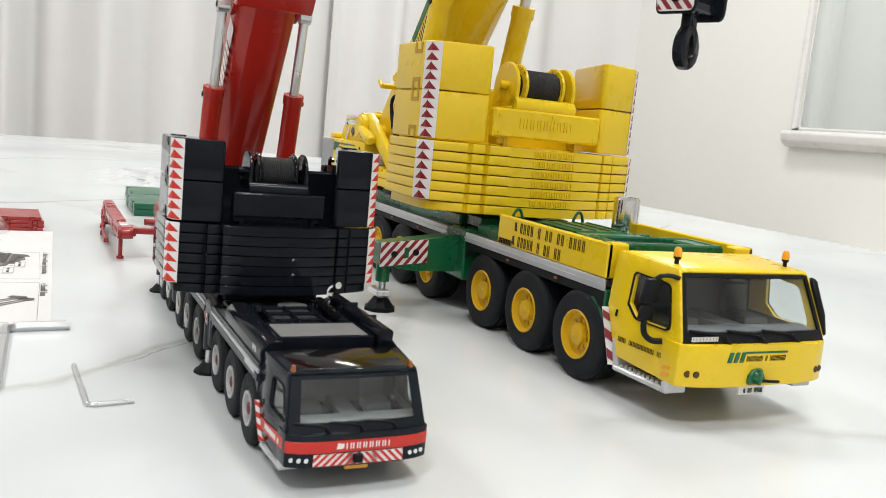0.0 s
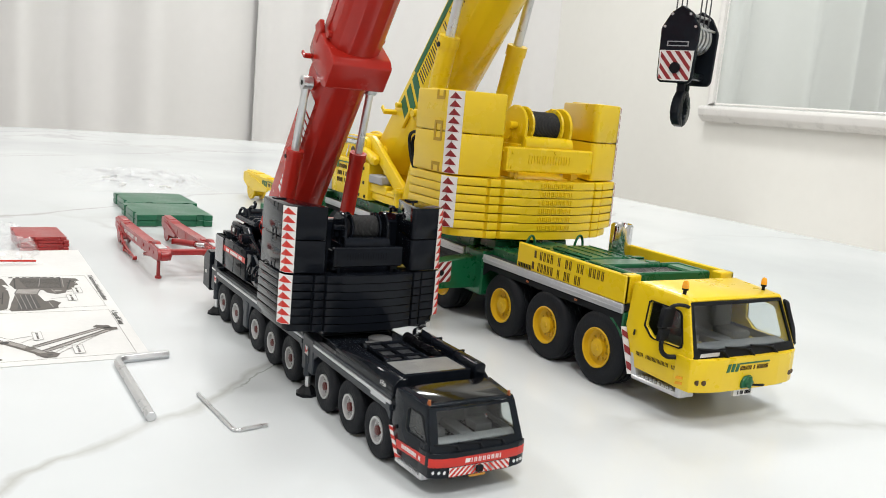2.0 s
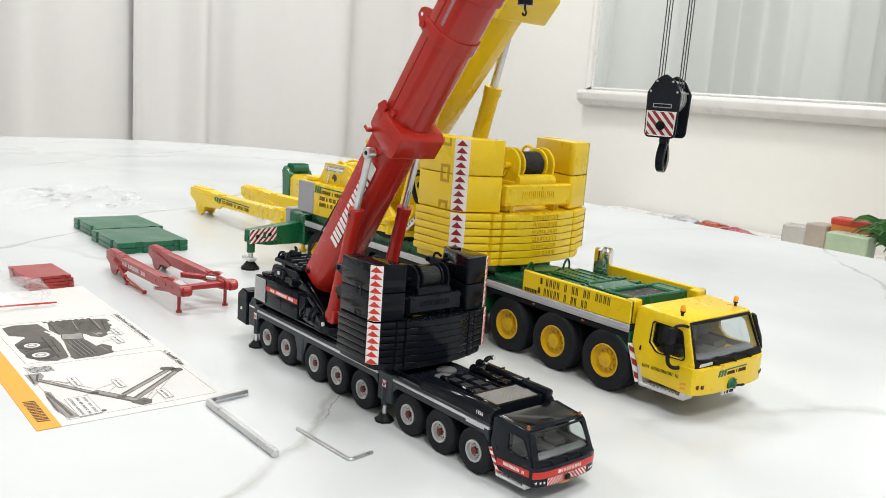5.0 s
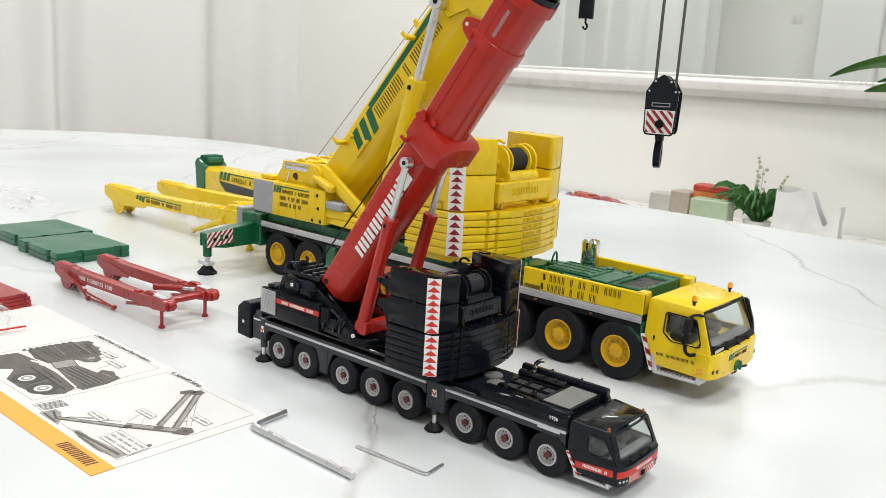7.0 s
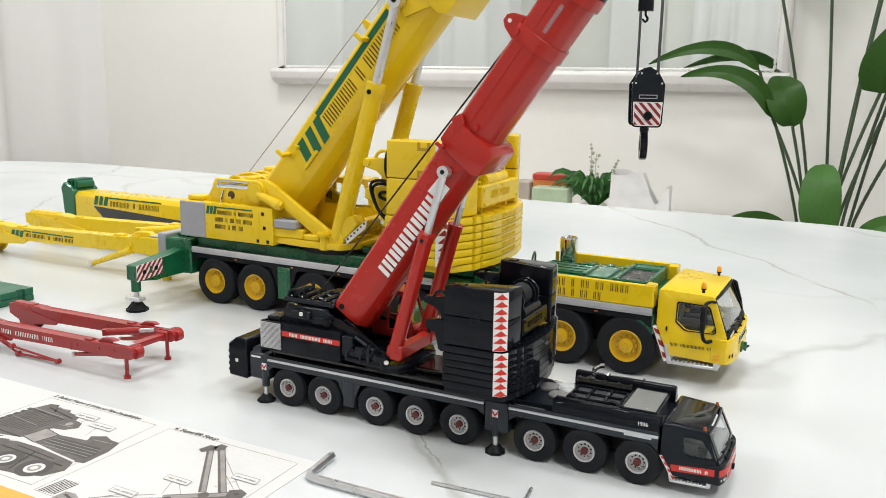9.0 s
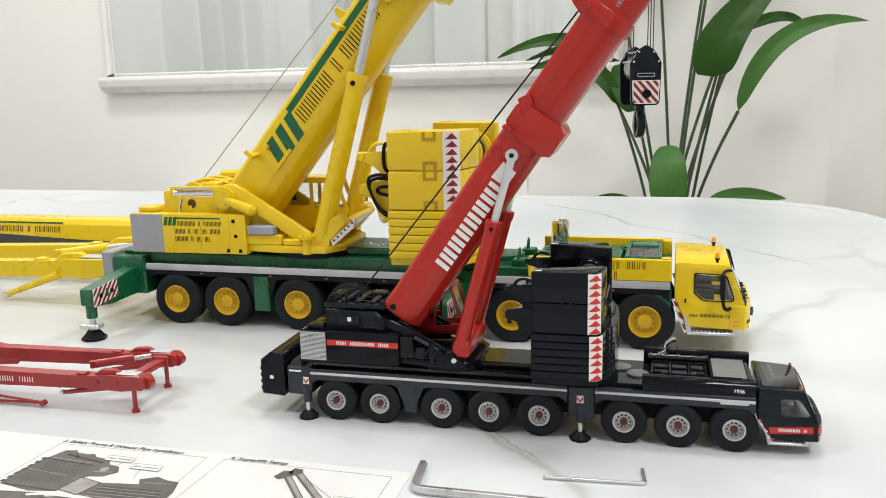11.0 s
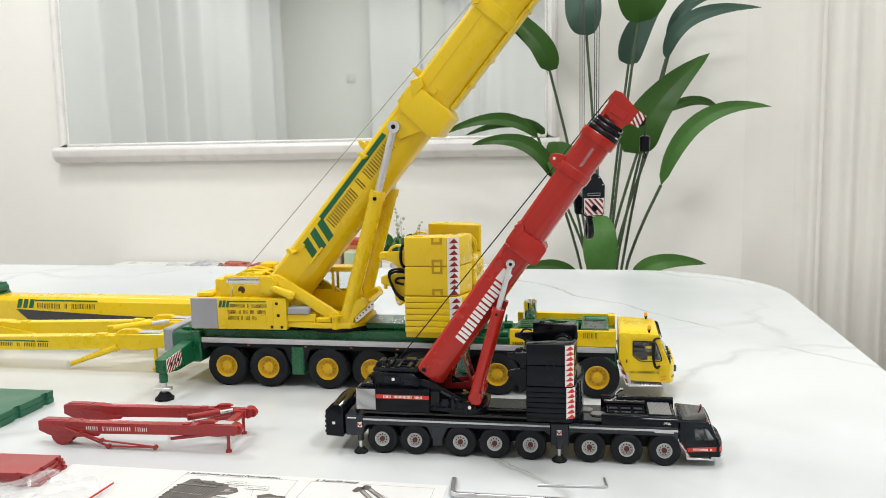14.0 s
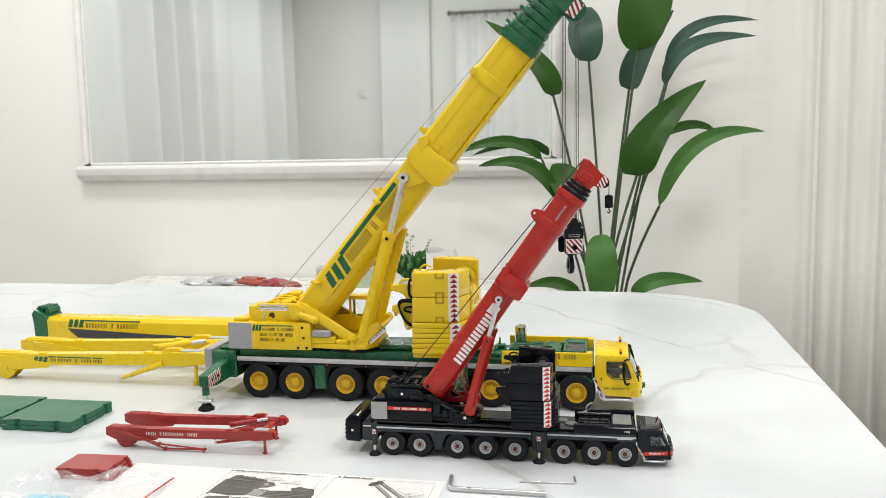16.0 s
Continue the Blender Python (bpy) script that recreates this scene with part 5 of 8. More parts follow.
    fit_out("valve_block", lambda b: box(b, 0.8, 1.35, 0.15, 0.75, 4.14, 4.34, 0.05))
    fit_out("valve_block", lambda b: box(b, 1.45, 1.8, -0.2, 0.35, 4.05, 4.26, 0.05))
    for y in (-0.55, 0.0, 0.5):
        fit_out("hydraulic_line", lambda b: tube(b, [(0.1, y, 3.85), (0.35, y + 0.05, 4.12), (0.8, y + 0.1, 4.2), (1.4, y, 4.1), (1.9, y, 3.8)], 0.045, 8))
    for k in range(5):
        x = 0.15 + 0.4 * k
        fit_out("bolt_head", lambda b: rod(b, (x, -1.2, 3.45), (x, -1.235, 3.45), 0.055, n=8))
    if not yel:
        for y in (-1.0, 0.6):
            fit_out("top_rail", lambda b: box(b, -0.55, 1.75, y, y + 0.22, 4.0, 4.2, 0.05))
        for x in (-0.45, 0.05, 0.55, 1.1, 1.5):
            fit_out("top_slat", lambda b: box(b, x, x + 0.2, -0.85, 0.75, 4.06, 4.28, 0.05))
        fit_out("grab_handle", lambda b: tube(b, [(0.25, -0.7, 4.2), (0.2, -0.7, 4.5), (0.35, -0.65, 4.62), (0.55, -0.62, 4.6), (0.62, -0.6, 4.75), (0.5, -0.6, 4.8)], 0.065, 8))
        fit_out("grab_handle", lambda b: tube(b, [(-0.4, -0.9, 4.15), (-0.35, -0.85, 4.45), (0.0, -0.8, 4.5), (0.1, -0.8, 4.25)], 0.055, 8))
        fit_out("small_motor", lambda b: rod(b, (-0.25, -0.75, 4.3), (-0.25, 0.1, 4.3), 0.15, n=14))
        for k in range(6):
            x = -0.85 + 0.12 * k
            fit_out("nozzle", lambda b: rod(b, (x, -1.3 + 0.05 * (k % 3), 3.3), (x, -1.3 + 0.05 * (k % 3), 3.42 + 0.06 * (k % 2)), 0.045, n=8))
        for x0, x1, z0, z1 in ((0.05, 0.9, 3.5, 3.86), (1.05, 1.6, 3.42, 3.7)):
            fit_out("side_box", lambda b: box(b, x0, x1, -1.36, -1.2, z0, z1, 0.04))
        for x0, x1, z0, z1 in ((2.4, 2.85, 2.5, 3.2), (2.95, 3.3, 2.45, 2.85), (3.4, 3.6, 2.4, 3.0), (3.7, 4.1, 2.4, 2.7)):
            fit_out("side_box", lambda b: box(b, x0, x1, -1.44, -1.2, z0, z1, 0.03))
        for x in (2.6, 3.2, 3.55):
            fit_out("hydraulic_line", lambda b: tube(b, [(x, -1.46, 2.35), (x + 0.04, -1.5, 2.6), (x + 0.2, -1.5, 2.75), (x + 0.3, -1.44, 2.95)], 0.04, 6))
    if not yel:
        bm = bmesh.new()
        rod(bm, (0.57, -1.385, 3.74), (0.57, -1.36, 3.74), 0.19, n=20)
        part("pin_plate", bm, DARK, house)
        bm = bmesh.new()
        box(bm, 0.5, 0.64, -1.42, -1.38, 3.68, 3.82, 0.01)
        part("white_pin", bm, WHITE, house)
        bm = bmesh.new()
        rod(bm, (4.32, -1.5, 2.49), (4.32, -1.44, 2.49), 0.085, n=16)
        part("white_pin", bm, WHITE, house)
    else:
        bm = bmesh.new()
        rod(bm, (0.6, -1.22, 3.55), (0.6, -1.205, 3.55), 0.13, n=14)
        part("round_opening", bm, BROWN_DECAL, house)
    # pivot drums and struts
    for s in (-1, 1):
        bm = bmesh.new()
        a, b = (1.15, 3.62), (4.3, 2.45)
        if yel:
            prism(bm, [(1.6, 4.1), (2.0, 4.12), (2.3, 3.95), (4.2, 2.78), (4.3, 2.45), (3.95, 2.45), (3.8, 2.6), (2.0, 3.75), (1.6, 3.8)], s * 1.1, s * 1.28, 0.04, seg=2)
        else:
            prism(bm, [(1.75, 3.72), (2.05, 3.75), (3.1, 3.28), (4.15, 2.72), (4.3, 2.45), (4.0, 2.42), (2.9, 3.1), (1.8, 3.5)], s * 1.14, s * 1.24, 0.03)
        strut = part("pivot_strut", bm, frame_m, root)
        bm = bmesh.new()
        bz, br_ = (3.74, 0.32) if yel else (3.6, 0.19)
        rod(bm, (1.7, s * 1.05, bz), (1.7, s * 1.42, bz), br_, n=24)
        rod(bm, (1.7, s * 1.42, bz), (1.7, s * 1.47, bz), br_ * 0.75, n=24)
        part("pivot_boss", bm, frame_m, strut)
        bm = bmesh.new()
        if yel:
            rod(bm, (1.8, s * 1.4, 3.68), (2.55, s * 1.4, 3.4), 0.12, 0.17, n=14)
            rod(bm, (2.55, s * 1.4, 3.4), (2.66, s * 1.4, 3.36), 0.17, 0.1, n=14)
        else:
            rod(bm, (2.9, s * 1.32, 3.2), (3.7, s * 1.32, 2.8), 0.05, n=10)
        part("strut_cylinder", bm, frame_m if yel else SIDE_GREY, strut)
        bm = bmesh.new()
        prism(bm, [(1.7, 3.3), (2.3, 3.7), (3.4, 3.0), (3.7, 2.5), (2.4, 2.4), (1.7, 2.6)], s * 0.9, s * 1.0, 0.03)
        part("side_cheek", bm, frame_m, strut)
    # cylinder foot bracket
    bm = bmesh.new()
    if yel:
        lug = [(4.1, 2.3), (4.55, 2.28), (5.3, 3.05), (5.15, 3.3), (4.95, 3.25), (4.2, 2.7)]
    else:
        lug = [(4.2, 2.6), (4.78, 2.56), (4.88, 2.7), (4.88, 3.1), (4.4, 3.2), (4.26, 3.05)]
    prism(bm, lug, -1.35, -0.95, 0.04)
    prism(bm, lug, 0.95, 1.35, 0.04)
    if yel:
        prism(bm, [(4.55, 2.5), (4.65, 2.45), (5.35, 3.1), (5.25, 3.2)], -0.95, 0.95, 0.02)
    else:
        prism(bm, [(4.5, 2.62), (4.84, 2.6), (4.85, 3.06), (4.52, 3.1)], -0.95, 0.95, 0.03)
    br = part("cylinder_bracket", bm, boom_m if not yel else frame_m, root)
    if yel:
        bm = bmesh.new()
        prism(bm, [(4.82, 2.6), (4.86, 2.4), (5.52, 2.95), (5.56, 3.2)], -1.3, -1.26, 0.01)
        plate = part("perforated_plate", bm, WHITE, br, "pale perforated plate")
        bm = bmesh.new()
        for k in range(6):
            p = Vector((4.92 + 0.11 * k, -1.3, 2.58 + 0.1 * k))
            rod(bm, p, p + Vector((0, -0.008, 0)), 0.032, n=10)
        part("plate_hole", bm, BROWN_DECAL, plate)
    # operator's cab on the far side
    bm = bmesh.new()
    prof = [(2.5, 2.45), (4.0, 2.45), (4.5, 2.7), (4.62, 3.1), (4.3, 4.05), (2.6, 4.05)]
    holes = [[(2.75, 3.25), (3.4, 3.25), (3.4, 3.92), (2.75, 3.92)], [(3.5, 3.15), (4.48, 3.2), (4.2, 3.92), (3.5, 3.92)]]
    if not yel:
        prof = [(2.3, 2.72), (3.85, 2.72), (4.15, 2.85), (4.2, 3.1), (3.74, 4.5), (2.4, 4.5)]
        holes = [[(2.55, 3.3), (3.0, 3.3), (3.0, 4.38), (2.55, 4.38)], [(3.1, 3.0), (3.95, 3.1), (4.02, 3.25), (3.65, 4.38), (3.1, 4.38)]]
    roof, out, low = (4.03, 1.5, 2.42) if yel else (4.48, 1.86, 2.7)
    for y in (0.78, out - 0.06):
        plate_with_holes(bm, prof, holes, (lambda y: lambda u, v, w: (u, y + w, v))(y), 0.06)
    box(bm, 2.55 if yel else 2.38, 4.35 if yel else 3.76, 0.78, out, roof, roof + 0.07, 0.02)
    box(bm, 2.5 if yel else 2.3, 4.4 if yel else 4.0, 0.78, out, low, 2.6 if yel else 2.85, 0.02)
    box(bm, 2.5 if yel else 2.36, 2.68 if yel else 2.44, 0.84, out - 0.06, 2.6 if yel else 2.8, roof + 0.01)
    if not yel:
        prism(bm, [(3.95, 2.74), (4.15, 2.86), (4.2, 3.08), (4.14, 3.2), (4.06, 3.2)], 0.84, out - 0.06, 0.01)
        prism(bm, [(3.66, 4.4), (3.78, 4.4), (3.74, 4.49), (3.62, 4.49)], 0.84, out - 0.06, 0.005)
    ocab = part("operator_cab", bm, c["ocab"], root, "small operator's cab")
    bm = bmesh.new()
    box(bm, 2.7, 3.3, 0.92, 1.36, 2.6, 2.95, 0.05)
    box(bm, 2.66, 2.82, 0.92, 1.36, 2.9, 3.6, 0.05)
    part("seat", bm, CABIN_GREY if yel else CABIN_DARK, ocab)
    bm = bmesh.new()
    sheet(bm, holes, side_put(0.81, -1), 0.01)
    g = part("side_window", bm, GLASS, ocab)
    g.visible_shadow = False
    if not yel:
        bm = bmesh.new()
        prism(bm, [(4.09, 3.18), (4.11, 3.18), (3.71, 4.41), (3.69, 4.41)], 0.85, out - 0.07)
        g = part("windscreen", bm, GLASS, ocab)
        g.visible_shadow = False

    # -- boom --
    keep = PLACE
    A = c["angle"]
    B = PLACE @ boom_matrix(c["pivot"][0], c["pivot"][1], A)
    PLACE = B
    L = 14.35
    bm = bmesh.new()
    boom_section(bm, -0.15 if yel else 0.1, L, 0.82, 0.8, -0.74, 0.02)
    boom = part("boom", bm, boom_m, root, "long telescopic boom raised steeply", smooth=25)
    for y in (-0.84, 0.84):
        for s0, h0 in ((8.9, 0.3),):
            bm = bmesh.new()
            box(bm, s0, L - 0.1, min(y, y * 0.97), max(y, y * 0.97), h0, h0 + 0.06)
            part("flange_strip", bm, boom_m, boom)
    bm = bmesh.new()
    if yel:
        rod(bm, (0.0, -0.95, 0.15), (0.0, 0.95, 0.15), 0.22, n=18)
    else:
        rod(bm, (0.3, -0.85, 0.45), (0.3, 0.85, 0.45), 0.11, n=16)
    part("foot_pin", bm, boom_m if yel else BLACK, boom)
    bm = bmesh.new()
    prism(bm, [(7.75, -1.02), (8.6, -1.02), (8.75, -0.78), (8.75, 0.5), (8.55, 0.84), (7.9, 0.84), (7.7, 0.5), (7.6, -0.75)], -1.0, 1.0, 0.05, seg=2)
    for y in (-1.06, 1.06):
        rod(bm, (8.95, y * 0.78, 0.05), (8.95, y * 0.9, 0.05), 0.12, n=16)
        prism(bm, [(8.3, 0.45), (8.85, 0.4), (9.05, 0.7), (8.7, 0.9)], min(y * 0.82, y * 0.97), max(y * 0.82, y * 0.97), 0.03)
        prism(bm, [(6.9, -0.05), (7.0, 0.42), (7.3, 0.55), (7.75, 0.5), (7.75, -0.6), (7.4, -0.3)], min(y * 0.76, y * 0.86), max(y * 0.76, y * 0.86), 0.02)
    part("boom_yoke", bm, boom_m, boom, "broad box collar round the boom")
    for s0, s1, e in ((12.0, 12.5, 0.06), (13.95, 14.4, 0.1)):
        bm = bmesh.new()
        boom_section(bm, s0, s1, 0.82 + e, 0.8 + e, -0.74 - e, 0.02)
        rod(bm, (s0 + 0.2, -0.95, 0.75), (s0 + 0.2, -0.8, 0.75), 0.13, n=12)
        if s0 < 13 or not yel:
            part("boom_collar", bm, boom_m, boom)
        else:
            part("boom_collar", bm, GREEN, boom)
    bm = bmesh.new()
    if not yel:
        bm = bmesh.new()
        prism(bm, [(11.9, 0.78), (12.75, 0.78), (12.6, 1.2), (12.45, 1.38), (12.2, 1.38), (12.05, 1.2)], -0.72, -0.6, 0.02)
        lug_ = part("eye_lug", bm, boom_m, boom)
        bm = bmesh.new()
        rod(bm, (12.32, -0.725, 1.18), (12.32, -0.72, 1.18), 0.07, n=12)
        part("eye", bm, WHITE, lug_)
    for s0 in (5.75, 8.95) if yel else ():
        for y in (-0.5, 0.5):
            bm = bmesh.new()
            prism(bm, [(s0, 0.78), (s0 + 0.3, 0.78), (s0 + 0.2, 1.0), (s0 + 0.22, 1.14), (s0 + 0.1, 1.18), (s0 + 0.02, 1.0)], y - 0.05, y + 0.05, 0.02)
            part("rope_guide", bm, boom_m, boom)
    if yel:
        bm = bmesh.new()
        rod(bm, (1.7, -0.84, 0.45), (1.7, -1.0, 0.45), 0.08, n=8)
        part("boom_lug", bm, boom_m, boom)
        bm = bmesh.new()
        box(bm, 1.35, 2.1, -0.92, -0.8, -0.2, -0.1, 0.02)
        part("boom_lug", bm, boom_m, boom)
    bm = bmesh.new()
    box(bm, 8.8, L - 0.3, -0.42, 0.42, -0.8, -0.68, 0.02)
    for s0 in (9.8, 10.9, 13.0):
        box(bm, s0, s0 + 0.14, -0.5, 0.5, -0.84, -0.72, 0.02)
    if yel:
        part("belly_rail", bm, boom_m, boom)
    else:
        bm.free()
    for s0 in (1.25, 5.6) if yel else (7.7,):
        bm = bmesh.new()
        prism(bm, [(s0, 0.5), (s0 + 0.14, 0.5), (s0 + 0.14, 0.62), (s0, 0.66)], -1.2, -0.8, 0.02)
        prism(bm, [(s0, 0.5), (s0 + 0.14, 0.5), (s0 + 0.14, 0.78), (s0, 0.8)], -1.24, -1.18, 0.02)
        part("side_hook", bm, boom_m, boom)
    if yel:
        bm = bmesh.new()
        put = lambda u, v, w: (u, -0.822 - w, v)
        for u in (1.5, 1.95, 2.4):
            sheet(bm, [[(u, -0.2), (u + 0.3, -0.2), (u + 0.55, 0.52), (u + 0.25, 0.52)]], put, 0.012)
        sheet(bm, [rect(2.9, 6.7, 0.44, 0.62)], put, 0.012)
        part("boom_logo", bm, GREEN_DECAL, boom, "green slanted bars and line")
        bm = bmesh.new()
        sheet(bm, letters(2.95, -0.06, 3.7, 0.42, (7, 1, 7), 0.12, 0.62), put, 0.012)
        part("boom_lettering", bm, BROWN_DECAL, boom, "dark bars along the boom")
    else:
        bm = bmesh.new()
        put = lambda u, v, w: (u, -0.822 - w, v)
        sheet(bm, letters(2.55, -0.4, 3.5, 0.54, (7,), 0.05, 0.86, weight=1.15), put, 0.012)
        sheet(bm, [[(6.1, -0.4), (6.7, -0.4), (6.75, 0.15), (6.1, 0.2)]], put, 0.012)
        part("boom_lettering", bm, WHITE, boom, "white bars along the boom")
        bm = bmesh.new()
        sheet(bm, letters(12.7, -0.1, 1.0, 0.14, (8,), 0.0, 0.8), put, 0.012)
        part("maker_lettering", bm, ROPE_PALE, boom, "small pale bars near the boom's end")
    # head
    if yel:
        k = 0
        for s0, s1, e in ((14.4, 14.75, 0.02), (14.78, 15.1, -0.04), (15.14, 15.45, -0.09), (15.5, 15.8, -0.14), (15.84, 16.1, -0.19)):
            bm = bmesh.new()
            boom_section(bm, s0, s1, 0.82 + e, 0.8 + e, -0.74 - e, 0.03)
            box(bm, s0 + 0.05, s1 - 0.05, -0.9 - e, 0.9 + e, 0.3, 0.5, 0.03)
            rod(bm, (s0 + 0.15, -0.5, 0.8 + e), (s0 + 0.15, -0.5, 1.0 + e), 0.07, n=8)
            rod(bm, (s0 + 0.15, 0.5, 0.8 + e), (s0 + 0.15, 0.5, 1.0 + e), 0.07, n=8)
            part("telescope_collar", bm, GREEN, boom, "green end collar of a telescope stage")
        head_m, hs = GREEN, 16.1
        bm = bmesh.new()
        boom_section(bm, 14.3, 16.1, 0.58, 0.56, -0.62)
        part("inner_section", bm, GREEN, boom)
    else:
        bm = bmesh.new()
        boom_section(bm, 14.4, 14.62, 0.8, 0.78, -0.84, 0.03)
        boom_section(bm, 14.68, 14.9, 0.75, 0.73, -0.79, 0.03)
        boom_section(bm, 14.95, 15.12, 0.7, 0.68, -0.74, 0.03)
        part("telescope_collar", bm, BLACK_SATIN, boom, "black end collars of the telescope stages")
        head_m, hs = RED, 15.1
        bm = bmesh.new()
        boom_section(bm, 14.3, 15.3, 0.55, 0.55, -0.6)
        part("inner_section", bm, RED, boom)
    bm = bmesh.new()
    if yel:
        cheek = [(hs, -0.62), (hs, 0.58), (hs + 0.9, 0.7), (hs + 1.3, 0.66), (hs + 1.35, 0.3), (hs + 1.05, -0.1), (hs + 0.85, -0.75), (hs + 0.6, -1.1), (hs + 0.25, -0.95)]
    else:
        cheek = [(hs, -0.58), (hs, 0.52), (hs + 0.6, 0.52), (hs + 0.85, 0.7), (hs + 1.3, 0.7), (hs + 1.38, 0.35), (hs + 1.1, -0.6), (hs + 1.15, -0.9), (hs + 0.95, -1.2), (hs + 0.55, -1.1), (hs + 0.35, -0.62)]
    for y in (-0.55, 0.35):
        prism(bm, cheek, y, y + 0.2, 0.03)
    box(bm, hs - 0.05, hs + 1.0, -0.4, 0.4, -0.5, 0.62, 0.04)
    rod(bm, (hs + 1.15, -0.6, 0.5), (hs + 1.15, 0.6, 0.5), 0.18, n=16)
    for y in (-0.5, 0.5):
        rod(bm, (hs + 0.2, y * 1.16, 0.1), (hs + 0.2, y * 1.04, 0.1), 0.12, n=12)
        box(bm, hs + 0.35, hs + 0.75, min(y * 1.06, y * 1.18), max(y * 1.06, y * 1.18), -0.45, 0.35, 0.02)
    head = part("boom_head", bm, head_m, boom, "head of the boom with sheaves")
    sh = (hs + 0.8, -0.98) if not yel else (hs + 0.35, -0.9)
    bm = bmesh.new()
    for y in (-0.3, -0.15, 0.0, 0.15, 0.3):
        rod(bm, (sh[0], y - 0.05, sh[1]), (sh[0], y + 0.05, sh[1]), 0.42 if yel else 0.32, n=24)
    part("sheave", bm, DARK if not yel else GREEN_DULL, head)
    bw, br_ = bmesh.new(), bmesh.new()
    put = lambda u, v, w: (sh[0] - 0.32 + u, -0.556 - w, sh[1] - 0.18 + v)
    sheet(bw, [rect(0, 0.64, 0, 0.42)], put, 0.02)
    sheet(br_, diagonals(0.64, 0.42, 0.1, 0.11, 0.6), lambda u, v, w: put(u, v, w + 0.02), 0.008)
    part("warning_plate", bw, WHITE, head, "white plate under diagonal stripes")
    part("stripe_decal", br_, MAROON_DECAL, head, "dark red diagonal stripes")
    sheave_w = B @ Vector((sh[0], 0, sh[1]))
    tip_w = B @ Vector((hs + 1.15, 0, 0.7))
    pin = B @ Vector((7.15, 0, c["pin_h"]))
    # lift cylinders
    PLACE = keep
    inv = keep.inverted()
    pin = inv @ pin
    for s in (-1, 1):
        foot = Vector((4.5, s * 1.15, 2.55 if yel else 2.9))
        top = Vector((pin.x, s * 1.12, pin.z))
        d = top - foot
        bm = bmesh.new()
        rod(bm, foot, foot + d * 0.66, 0.26, n=22)
        rod(bm, foot + d * 0.63, foot + d * 0.67, 0.29, n=22)
        rod(bm, foot + Vector((0, -0.22, 0)), foot + Vector((0, 0.22, 0)), 0.3 if yel else 0.2, n=18)
        cyl = part("lift_cylinder", bm, boom_m, root, "lift cylinder beside the boom")
        bm = bmesh.new()
        p = foot + d * 0.635
        rod(bm, p + Vector((0, s * 0.28, 0)), p + Vector((0, s * 0.305, 0)), 0.07, n=12)
        part("port", bm, DARK, cyl)
        bm = bmesh.new()
        rod(bm, foot + d * 0.65, foot + d * 0.985, 0.13, n=18)
        rod(bm, top + Vector((0, -0.16, 0)), top + Vector((0, 0.16, 0)), 0.21, n=18)
        part("piston_rod", bm, STEEL, cyl, "bare metal piston rod")
        bm = bmesh.new()
        rod(bm, top + Vector((0, s * 0.16, 0)), top + Vector((0, s * 0.175, 0)), 0.08, n=12)
        part("pin", bm, DARK, cyl)
    # hoist line along the boom
    bm = bmesh.new()
    t_loc = inv @ tip_w
    rod(bm, (0.35, 0, 4.15), (t_loc.x, 0, t_loc.z), 0.017 if yel else 0.032, n=6)
    part("hoist_rope", bm, ROPE_PALE if yel else ROPE, root, "thin dark hoist rope")
    build_weights(root, c, yel, cw)
    s_loc = inv @ sheave_w
    build_hook(root, c, yel, s_loc)


